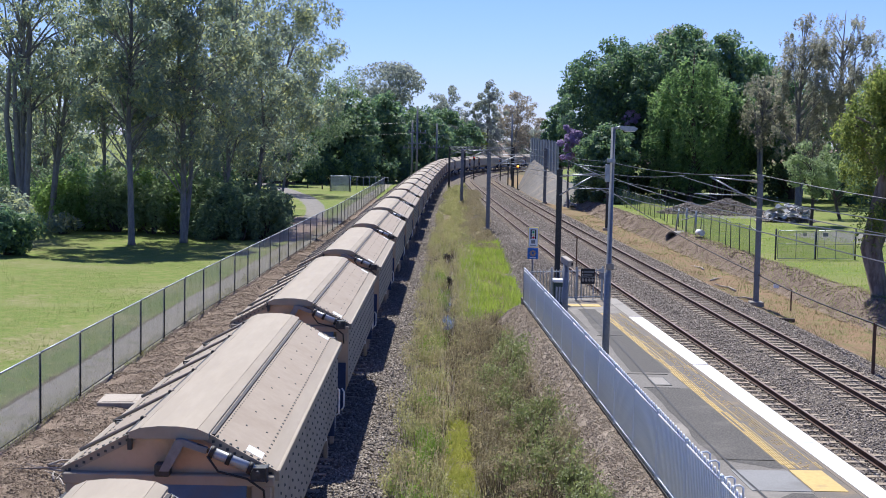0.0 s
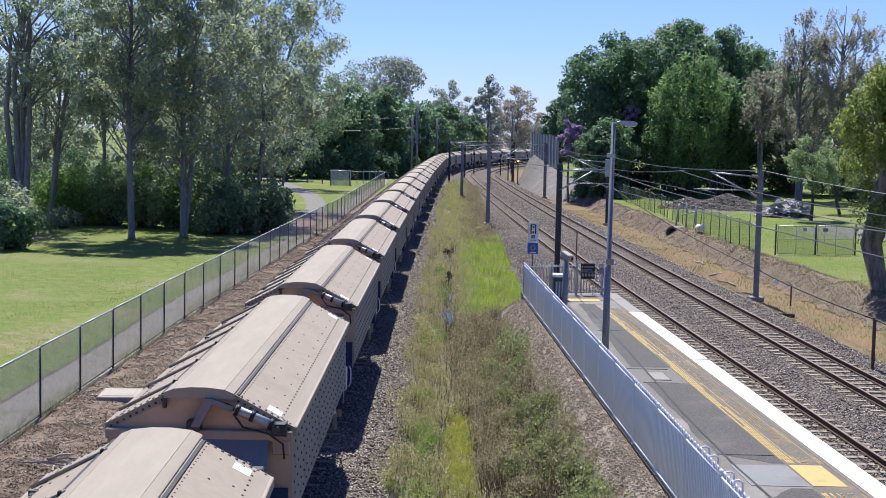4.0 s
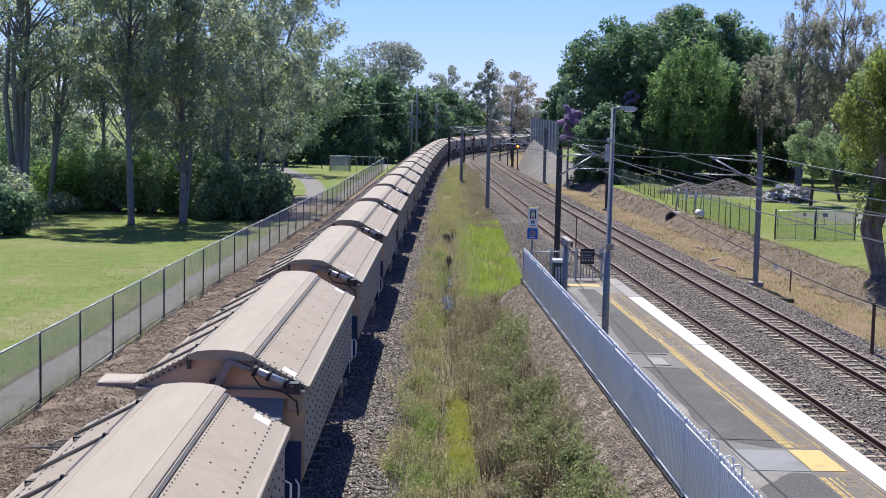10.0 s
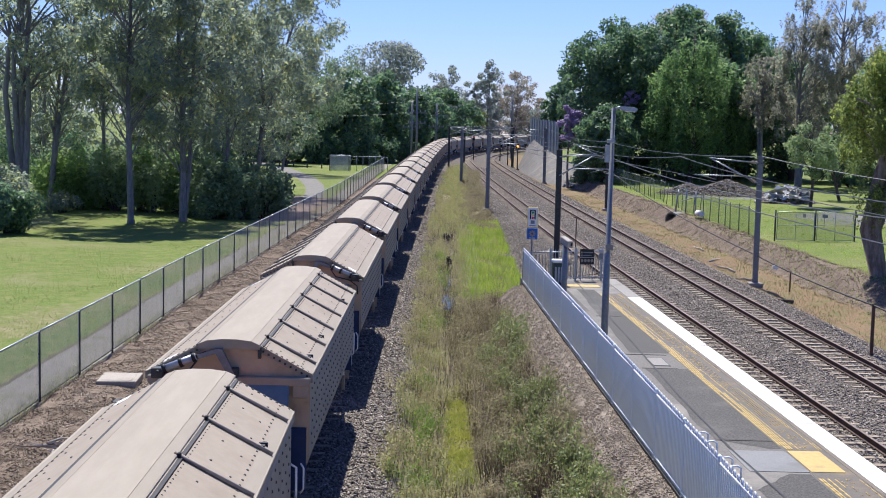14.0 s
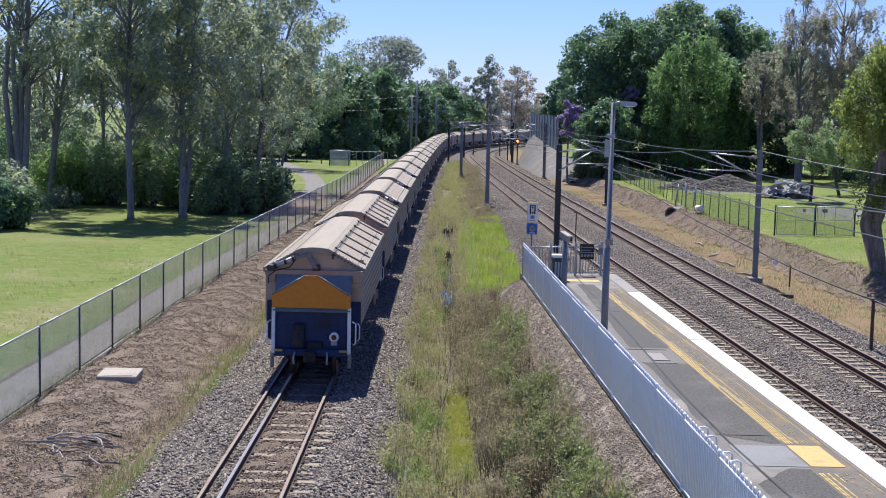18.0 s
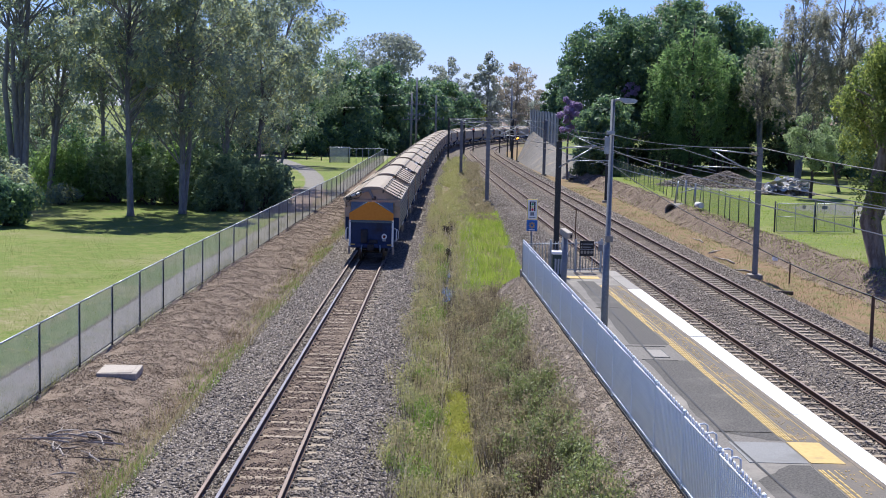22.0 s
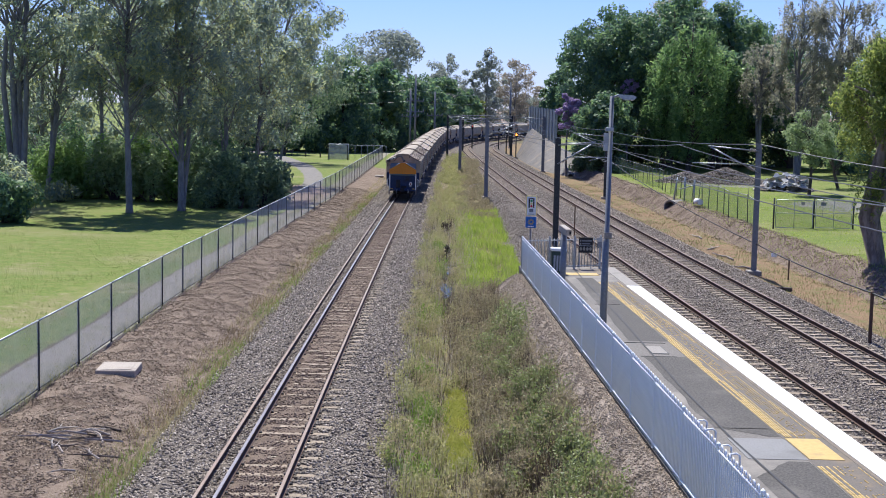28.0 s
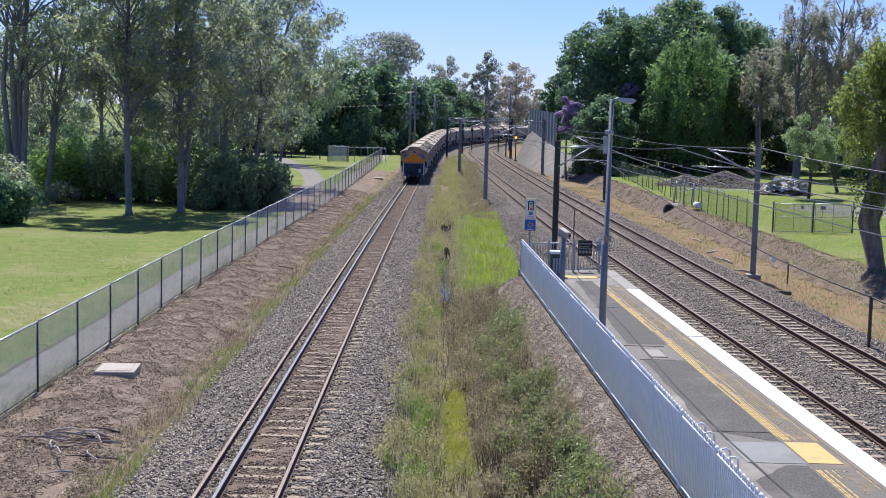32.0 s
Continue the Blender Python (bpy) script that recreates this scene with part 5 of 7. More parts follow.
part("board", boxes((-0.36, 0.36, -0.02, 0.02, 0.64, 1.24), bevel=0.008), M["sign_black"], sg)
for k in range(4):
    bm = bmesh.new()
    bmesh.ops.create_cone(bm, cap_ends=True, segments=14, radius1=0.065, radius2=0.065, depth=0.012, matrix=pose(-0.25 + k * 0.165, -0.026, 0.79, 90))
    part("disc", bm, M["concrete"], sg)
part("text_bar", boxes((-0.2, 0.3, -0.03, -0.02, 1.08, 1.13), (-0.2, 0.22, -0.03, -0.02, 0.97, 1.01)), M["mast"], sg)
part("text_bar", boxes((-0.31, -0.24, -0.03, -0.02, 1.07, 1.14), (-0.31, -0.24, -0.03, -0.02, 0.95, 1.02)), M["concrete"], sg)
part("divider", boxes((-0.36, 0.36, -0.028, -0.018, 0.90, 0.92)), M["galv"], sg)
for x in (-0.3, 0.3):
    part("leg", boxes((x - 0.02, x + 0.02, 0.02, 0.05, 0, 1.2)), M["galv"], sg)
sp = thing("notice_plate", "small dark plate on a post of the end fence", "sign", m=pose(9.0, 52.8, PZ, 0, 0, 3))
part("plate", boxes((-0.09, 0.09, -0.02, 0.01, 0.84, 1.07), bevel=0.005), M["mast"], sp)
part("plate", boxes((-0.1, 0.1, -0.02, 0.01, 1.10, 1.22), bevel=0.005), M["galv"], sp)
part("leg", boxes((-0.02, 0.02, 0.01, 0.04, 0, 1.2)), M["galv"], sp)
ts = thing("signal_sign", "white and blue railway sign with drawn signal lights", "sign", m=pose(6.5, 56.0, -0.35))
part("post", tubes(([(0, 0.05, 0), (0, 0.05, 3.9)], 0.032)), M["mast"], ts)
part("upper_board", boxes((-0.22, 0.22, -0.02, 0.02, 3.10, 3.94), bevel=0.02), M["sign_yellow"], ts, "yellow-edged white upper board")
part("face", boxes((-0.185, 0.185, -0.028, -0.02, 3.13, 3.905)), M["sign_white"], ts)
part("signal_shape", boxes((-0.12, 0.12, -0.036, -0.028, 3.45, 3.84)), M["sign_black"], ts)
part("signal_core", boxes((-0.065, 0.065, -0.042, -0.036, 3.43, 3.80)), M["sign_white"], ts)
for z, mk in ((3.73, "sign_green"), (3.62, "sign_yellow"), (3.51, "sign_red")):
    bm = bmesh.new()
    bmesh.ops.create_cone(bm, cap_ends=True, segments=14, radius1=0.05, radius2=0.05, depth=0.01, matrix=pose(0, -0.047, z, 90))
    part("light_disc", bm, M[mk], ts)
part("text_bar", boxes((-0.13, 0.13, -0.034, -0.028, 3.17, 3.20), (-0.08, 0.08, -0.034, -0.028, 3.26, 3.40)), M["mast"], ts)
part("lower_board", boxes((-0.22, 0.22, -0.02, 0.02, 2.62, 3.08), bevel=0.02), M["sign_blue"], ts, "blue lower board")
bm = bmesh.new()
for k in range(8):
    a = k * math.pi / 4
    tube(bm, [(0.05 * math.cos(a), -0.03, 2.86 + 0.05 * math.sin(a)), (0.13 * math.cos(a), -0.03, 2.86 + 0.13 * math.sin(a))], [0.02, 0.028], 5)
part("emblem", bm, M["yellow_paint"], ts)
part("text_bar", boxes((-0.12, 0.12, -0.03, -0.02, 2.66, 2.69)), M["sign_white"], ts)


# ---- overhead line ----
def wire_between(p, q, sag, r=0.012, n_seg=12):
    pts = []
    for k in range(n_seg + 1):
        f = k / n_seg
        c = Vector(p).lerp(Vector(q), f)
        c.z -= sag * 4 * f * (1 - f)
        pts.append(c)
    bm = bmesh.new()
    tube(bm, pts, r, 5)
    return bm


def mast(x, y, h, side, reach, label, base=-0.3, wide=0.13, dark=False, arms=True):
    """A steel mast with a cantilever towards its track; side: +1 to the right."""
    m = thing("catenary_mast", label, "mast", "overhead line masts", pose(x, y, base))
    mat = M["post_dark"] if dark else M["mast"]
    h = h - base
    bm = boxes((-wide, wide, -0.07, -0.05, 0, h), (-wide, wide, 0.05, 0.07, 0, h), (-0.012, 0.012, -0.05, 0.05, 0, h))
    part("column", bm, mat, m)
    part("footing", boxes((-0.32, 0.32, -0.32, 0.32, -0.3, 0.08), bevel=0.03), M["concrete"], m)
    if arms:
        s = side
        part("top_tube", tubes(([(0, -0.09, h - 0.35), (s * reach, -0.09, h - 0.15)], 0.03), sides=6), M["galv"], m)
        part("stay_tube", tubes(([(0, -0.09, h - 1.35), (s * reach * 0.95, -0.09, h - 0.2)], 0.035), sides=6), M["galv"], m)
        part("registration_arm", tubes(([(s * 0.45, -0.09, h - 0.98), (s * (reach + 0.7), -0.09, h - 0.95)], 0.025), ([(s * (reach + 0.55), -0.09, h - 0.93), (s * (reach - 0.35), -0.09, h - 1.15)], 0.014), sides=6), M["galv"], m)
        for zz, xx in ((h - 0.33, 0.18), (h - 1.25, 0.2)):
            bm = bmesh.new()
            for k in range(4):
                tube(bm, [(s * (xx + k * 0.07), -0.09, zz + (0.012 if zz > h - 1 else 0.06) * k * 0.7), (s * (xx + k * 0.07 + 0.035), -0.09, zz + (0.012 if zz > h - 1 else 0.06) * (k * 0.7 + 0.35))], 0.075, 8)
            part("insulator", bm, M["slab"], m, "pale ribbed insulator")
    return m


mast(17.55, 64.0, 5.75, -1, 2.4, "grey steel overhead-line mast beside the outer track", wide=0.12)
mast(8.87, 73.0, 5.6, 1, 2.0, "dark steel overhead-line mast beyond the platform end", dark=True, wide=0.15)
mast(6.2, 113.8, 6.15, 1, 2.6, "weathered steel overhead-line mast beside the middle track", wide=0.16)
mast(16.5, 117.0, 5.3, -1, 2.8, "dark steel overhead-line mast by the grass bank", dark=True)
mast(4.35, 162.0, 6.05, 1, 3.0, "grey steel overhead-line mast far along the curve", wide=0.17)
mast(14.4, 165.0, 6.3, -1, 2.7, "grey steel overhead-line mast below the concrete slope", wide=0.18)
mast(2.75, 208.0, 6.05, 1, 3.0, "slim dark overhead-line mast on the curve", dark=True, wide=0.15)
mast(12.9, 217.0, 6.0, -1, 2.0, "slim dark overhead-line mast on the curve", dark=True, wide=0.15)
mast(5.3, 230.0, 6.0, 1, 2.0, "slim dark overhead-line mast on the curve", dark=True, wide=0.15, arms=False)
mast(14.6, 262.0, 6.2, -1, 2.2, "slim dark overhead-line mast on the curve", dark=True, wide=0.16)
gan = thing("portal_beam", "lattice steel beam across the tracks between masts", "gantry", m=pose(0, 0, 0))
bm = bmesh.new()
for z in (5.55, 5.95):
    tube(bm, [(2.75, 208.0, z), (12.9, 217.0, z)], 0.05, 6)
for k in range(12):
    f0, f1 = k / 12, (k + 1) / 12
    a, b2 = Vector((2.75, 208, 5.55)).lerp(Vector((12.9, 217, 5.55)), f0), Vector((2.75, 208, 5.95)).lerp(Vector((12.9, 217, 5.95)), f1)
    tube(bm, [a, b2], 0.025, 5)
part("beam", bm, M["mast"], gan)


def line_pts(pts, y, z, off=0.0):
    return (lane_x(pts, y) + off, y, z)


spans = [-20, 20, 68, 115, 163, 212]
for nm, pts, lab in (("middle", MID, "overhead contact and carrier wires above the platform track"), ("outer", FAR, "overhead contact and carrier wires above the outer track")):
    ln = thing("overhead_line", lab, "overhead wires")
    for a, b2 in zip(spans, spans[1:]):
        za = 5.55
        part("carrier_wire", wire_between(line_pts(pts, a, za, 0.15), line_pts(pts, b2, za, -0.15), 0.55, 0.017), M["wire"], ln)
        part("contact_wire", wire_between(line_pts(pts, a, 4.65, 0.15), line_pts(pts, b2, 4.65, -0.15), 0.03, 0.015), M["wire"], ln)
        for k in range(1, 7):
            y = a + (b2 - a) * k / 7
            f = k / 7
            part("dropper", tubes(([line_pts(pts, y, 4.65, 0.15 - 0.3 * f), line_pts(pts, y, za - 0.55 * 4 * f * (1 - f), 0.15 - 0.3 * f)], 0.007), sides=4), M["wire"], ln)
    for s0, s1 in ((212, 255), (255, 298), (298, 340)):
        p, q = on_lane(pts, s0), on_lane(pts, s1)
        part("carrier_wire", wire_between((p[0], p[1], 5.55), (q[0], q[1], 5.55), 0.4, 0.022), M["wire"], ln)
fd = thing("feeder_cable", "pale feeder wires strung between the masts", "overhead wires")
for p, q, sg2 in (((17.6, 64, 5.72), (19.6, 12, 5.9), 0.5), ((17.6, 64, 5.72), (16.5, 117, 5.5), 0.35), ((16.5, 117, 5.5), (14.4, 165, 6.3), 0.4), ((8.9, 73, 5.5), (6.2, 113.8, 6.1), 0.4), ((6.2, 113.8, 6.1), (4.35, 162, 6.0), 0.4), ((4.35, 162, 6.0), (2.75, 208, 6.0), 0.5), ((6.2, 113.8, 6.1), (12.5, 165, 5.4), 0.5)):
    part("wire", wire_between(p, q, sg2, 0.02), M["wire"], fd)
lc = thing("low_cable", "black cable slung low along the grass bank", "cable")
part("cable", wire_between((16.4, 117, 3.2), (17.6, 64, 1.05), 0.35, 0.028), M["cable"], lc)
part("cable", wire_between((17.6, 64, 1.05), (16.85, 43.8, 1.45), 0.1, 0.028), M["cable"], lc)
part("cable", wire_between((16.85, 43.8, 1.45), (17.2, 20, 1.5), 0.1, 0.028), M["cable"], lc)
part("tag", boxes((17.42, 17.62, 59.9, 60.1, 0.86, 1.02)), M["sign_white"], lc, "white tag")
st = thing("marker_post", "rusty steel post carrying a cable", "post", m=pose(16.85, 43.8, -0.45))
part("post", boxes((-0.05, 0.05, -0.04, 0.04, 0, 1.95), bevel=0.01), M["rust_post"], st)
for x, y, z0, h in ((10.35, 78.0, -0.3, 2.0), (18.7, 62.0, -0.4, 1.0)):
    s2 = thing("marker_post", "thin dark steel post beside the track", "post", m=pose(x, y, z0))
    part("post", boxes((-0.03, 0.03, -0.03, 0.03, 0, h), (-0.16, 0.03, -0.02, 0.02, h - 0.06, h), bevel=0.006), M["rust_post"], s2)
dk = thing("timber_beam", "dark weathered sleeper lying on the ballast edge", "timber", m=pose(17.5, 58.3, -0.42, 0, 0, -12))
part("beam", boxes((-0.45, 0.45, -0.12, 0.12, 0, 0.16), bevel=0.02), M["bark_dark"], dk)

# signals on the curve
for x, y, hh, lit in ((13.1, 206.0, 3.9, "lamp_orange"), (12.6, 214.0, 4.6, None)):
    sgn = thing("signal_post", "railway colour-light signal glowing orange" if lit else "dark railway signal post seen from behind", "signal", m=pose(x, y, -0.3))
    part("post", tubes(([(0, 0, 0), (0, 0, hh - 0.4)], 0.09)), M["post_dark"], sgn)
    part("head", boxes((-0.22, 0.22, -0.12, 0.12, hh - 0.8, hh + 0.2), bevel=0.03), M["sign_black"], sgn)
    part("foot", boxes((-0.3, 0.3, -0.3, 0.3, -0.1, 0.15), bevel=0.03), M["post_dark"], sgn)
    if lit:
        bm = bmesh.new()
        bmesh.ops.create_uvsphere(bm, u_segments=10, v_segments=6, radius=0.17, matrix=pose(0, -0.1, hh - 0.35))
        part("lens", bm, M[lit], sgn, "glowing orange lens")
for x, y in ((12.3, 222.0), (11.9, 246.0)):
    sgn = thing("signal_post", "slim dark signal post beside the curve", "signal", m=pose(x, y, -0.3))
    part("post", tubes(([(0, 0, 0), (0, 0, 4.0)], 0.1)), M["post_dark"], sgn)
    part("head", boxes((-0.2, 0.2, -0.12, 0.12, 3.2, 4.1), bevel=0.03), M["sign_black"], sgn)
rs = thing("signal_post", "red signal lamp above the train", "signal", m=pose(7.2, 250.0, -0.3))
part("post", tubes(([(0, 0, 0), (0, 0, 4.2)], 0.1)), M["post_dark"], rs)
part("head", boxes((-0.2, 0.2, -0.12, 0.12, 3.6, 4.5), bevel=0.03), M["sign_black"], rs)
bm = bmesh.new()
bmesh.ops.create_uvsphere(bm, u_segments=10, v_segments=6, radius=0.08, matrix=pose(0, -0.1, 4.1))
part("lens", bm, M["lamp_red"], rs, "red lens")


# ---- chain-link fence by the park ----
park = thing("chain_link_fence", "chain-link fence with dark posts between park and railway", "fence")
pm = bmesh.new()
tube(pm, [(0, 0, -0.3), (0, 0, 1.74)], 0.03, 8)
tube(pm, [(0, 0, 1.74), (0, 0, 1.77)], [0.034, 0.02], 8)
pm = mesh_of("post", pm)
pm.materials.append(M["post_dark"])
ys = [14.9 + 3.6 * k for k in range(48)]
for a, b2 in zip(ys, ys[1:]):
    xa, xb = left_fence_x(a), left_fence_x(b2)
    part("post", pm, None, park).matrix_basis = pose(xa, a, 0)
    part("top_rail", tubes(([(xa, a, 1.74), (xb, b2, 1.74)], 0.024), sides=6), M["galv"], park, "pale top rail")
    part("bottom_wire", tubes(([(xa, a, 0.06), (xb, b2, 0.06)], 0.018), sides=4), M["post_dark"], park)
    bm = bmesh.new()
    q = [bm.verts.new(p) for p in ((xa, a, 0.03), (xb, b2, 0.03), (xb, b2, 1.73), (xa, a, 1.73))]
    bm.faces.new(q)
    part("mesh_panel", bm, M["chainlink"], park, "grey wire mesh")
part("post", pm, None, park).matrix_basis = pose(left_fence_x(ys[-1]), ys[-1], 0)

# ---- fence and gates of the field ----
fld = thing("field_fence", "weathered green chain-link fence along the field", "fence")
gp = bmesh.new()
tube(gp, [(0, 0, -0.3), (0, 0, 1.75)], 0.03, 6)
gp = mesh_of("post", gp)
gp.materials.append(M["post_green"])
prev = None
for k in range(31):
    y = 80 + k * 2.35
    x = 21.1 + 0.10 * math.sin(k * 1.7) - (0.004 * max(0, y - 130))
    z = float(height(x, y))
    part("post", gp, None, fld).matrix_basis = pose(x, y, z, random.uniform(-3, 3), random.uniform(-4, 4))
    if prev and not 14 <= k <= 15:
        bm = bmesh.new()
        q = [bm.verts.new(p) for p in ((prev[0], prev[1], prev[2] + 0.05), (x, y, z + 0.05), (x, y, z + 1.65), (prev[0], prev[1], prev[2] + 1.65))]
        bm.faces.new(q)
        part("mesh_panel", bm, M["chainlink_green"], fld)
        part("top_wire", tubes(([(prev[0], prev[1], prev[2] + 1.66), (x, y, z + 1.66)], 0.016), sides=4), M["galv"], fld)
    prev = (x, y, z)
gate = thing("field_gate", "pair of tubular steel mesh gates closed across the field entrance", "gate")
for x0, x1 in ((22.1, 24.35), (24.42, 26.62)):
    z = float(height((x0 + x1) / 2, 79.3)) + 0.06
    bm = tubes(([(x0 + 0.05, 79.3, z), (x0 + 0.05, 79.3, z + 1.55), (x0 + 0.12, 79.3, z + 1.62), (x1 - 0.12, 79.3, z + 1.62), (x1 - 0.05, 79.3, z + 1.55), (x1 - 0.05, 79.3, z), (x0 + 0.05, 79.3, z)], 0.022), sides=6)
    leaf = part("gate_leaf", bm, M["galv"], gate)
    part("bar", tubes(([(x0 + 0.05, 79.3, z + 0.85), (x1 - 0.05, 79.3, z + 0.85)], 0.016), ([((x0 + x1) / 2, 79.3, z), ((x0 + x1) / 2, 79.3, z + 1.62)], 0.016), sides=6), M["galv"], leaf)
    bm = bmesh.new()
    bm.faces.new([bm.verts.new(p) for p in ((x0 + 0.05, 79.31, z), (x1 - 0.05, 79.31, z), (x1 - 0.05, 79.31, z + 1.6), (x0 + 0.05, 79.31, z + 1.6))])
    part("mesh_panel", bm, M["chainlink_green"], leaf)
for x in (22.05, 24.38, 26.68):
    z = float(height(x, 79.3))
    part("gate_post", tubes(([(x, 79.35, z - 0.2), (x, 79.35, z + 1.8)], 0.05), sides=8), M["post_dark"], gate)
part("notice", boxes((24.75, 25.05, 79.24, 79.26, 1.9, 2.1)), M["mast"], gate, "small dark notice")
part("notice", boxes((23.6, 23.8, 79.24, 79.26, 1.9, 2.1)), M["slab"], gate, "small pale notice")
bl = thing("leaning_gate", "bent tubular gate leaning open at the culvert", "gate")
part("frame", tubes(([(20.3, 104, 0.4), (20.5, 105.4, 0.5), (20.7, 105.3, 2.1), (20.4, 103.6, 2.0), (20.3, 104, 0.4)], 0.05), ([(20.9, 99, 0.5), (20.9, 99, 2.3)], 0.06), ([(20.9, 103, 0.5), (20.9, 103, 2.3)], 0.06), ([(20.9, 99, 1.9), (20.7, 104, 1.3)], 0.035), sides=6), M["galv"], bl)


# ---- trees ----
def tree(name, label, category, x, y, h, spread, low, leafmat, leaves, leaf, bark="bark", girth=0.25, seed=1, clumps=40, lean=(0, 0), flat=1.0, forks=1, clump=0.28, droop=0.4, z0=None, hollow=0.6, group="", core=0, kink=0.0, weep=0.0, limbs=26):
    """A tapered trunk with limbs that end in leafy clumps, from height low to h; weep: the length of hanging strands."""
    rng = np.random.default_rng(seed)
    z0 = float(height(x, y)) - 0.05 if z0 is None else z0
    t = thing(name, label, category, group, pose(x, y, z0))
    cz, ch = (low + h) / 2, (h - low) / 2
    cs = []
    while len(cs) < clumps:
        p = rng.uniform(-1, 1, 3)
        r = np.linalg.norm(p)
        if r > 1 or r < hollow * rng.random():
            continue
        w = 1.0 - 0.30 * max(0, p[2]) ** 2
        cs.append((p[0] * spread * w + lean[0] * (p[2] + 1) / 2, p[1] * spread * flat * w + lean[1] * (p[2] + 1) / 2, cz + p[2] * ch))
    cs = np.array(cs)
    bm = bmesh.new()
    for fk in range(forks):
        a = rng.uniform(0, 6.28)
        off = Vector((math.cos(a), math.sin(a), 0)) * (0.35 * spread * (fk > 0))
        top = Vector((lean[0], lean[1], h * 0.93)) * (1 - 0.12 * fk) + off
        mid = Vector((lean[0] * 0.3, lean[1] * 0.3, h * 0.4)) + off * 0.45 + Vector((rng.normal() * 0.2, rng.normal() * 0.2, 0))
        foot = Vector((off.x * 0.12, off.y * 0.12, -0.15))
        pts = [foot, foot.lerp(mid, 0.06) + Vector((0, 0, 0.05)), foot.lerp(mid, 0.5) + Vector((rng.normal() * 0.08, 0, 0)), mid, mid.lerp(top, 0.5) + Vector((rng.normal() * 0.25, rng.normal() * 0.2, 0)), top]
        pts[2].x -= kink
        pts[3].x -= kink * 0.3
        g = girth * (1 if fk == 0 else 0.75)
        tube(bm, pts, [g * 1.5, g * 1.08, g * 0.9, g * 0.75, g * 0.5, g * 0.12], 9)
        if fk == 0:
            spine = pts
    for k in range(min(len(cs), limbs)):
        c = Vector(cs[k])
        zb = max(low * 0.75, c.z - spread * rng.uniform(0.35, 0.9))
        f = min(max(zb / h, 0), 0.9)
        base = spine[0].lerp(spine[3], f / 0.4) if f < 0.4 else spine[3].lerp(spine[5], (f - 0.4) / 0.55)
        m2 = base.lerp(c, 0.55) + Vector((rng.normal() * 0.2, rng.normal() * 0.2, 0.25))
        tube(bm, [base, m2, c], [girth * 0.28, girth * 0.18, girth * 0.05], 5, caps=False)
    part("trunk", bm, M[bark], t)
    pick = rng.integers(0, len(cs), leaves)
    d = rng.normal(size=(leaves, 3))
    d /= np.linalg.norm(d, axis=1)[:, None]
    rad = clump * spread * (0.35 + 0.65 * rng.uniform(0, 1, leaves) ** 0.4) * rng.uniform(0.7, 1.3, len(cs))[pick]
    d[:, 2] *= 0.75
    pos = cs[pick] + d * rad[:, None]
    pos[:, 2] -= droop * rng.random(leaves) ** 2 * spread * 0.25
    if weep:
        hang = rng.integers(0, max(1, leaves // 22), leaves)
        first_of = rng.integers(0, leaves, leaves // 22 + 1)
        pos = pos[first_of[hang]] + rng.normal(size=(leaves, 3)) * np.array([0.10, 0.10, 0.05]) * (0.5 + leaf[0] * 2)
        pos[:, 2] -= weep * rng.random(leaves) * rng.uniform(0.4, 1.2, leaves // 22 + 1)[hang]
    out = d + np.array([0, 0, 0.5])
    quads = leaf_quads(rng, pos, out, leaf[0], leaf[1], droop)
    if core:
        # broad inner leaves that close the crown
        q = rng.normal(size=(core, 3))
        q *= (rng.uniform(0, 0.86, (core, 1)) ** 0.45) / np.linalg.norm(q, axis=1)[:, None]
        w = 1.0 - 0.3 * np.maximum(0, q[:, 2]) ** 2
        ip = np.stack([q[:, 0] * spread * w + lean[0] * (q[:, 2] + 1) / 2, q[:, 1] * spread * flat * w + lean[1] * (q[:, 2] + 1) / 2, cz + q[:, 2] * ch], 1)
        quads = np.concatenate([quads, leaf_quads(rng, ip, q + np.array([0, 0, 0.4]), leaf[0] * 1.9, leaf[1] * 2.0, droop)])
    mm = np_mesh("crown", quads, 4)
    mm.materials.append(M[leafmat])
    part("crown", mm, None, t)
    return t


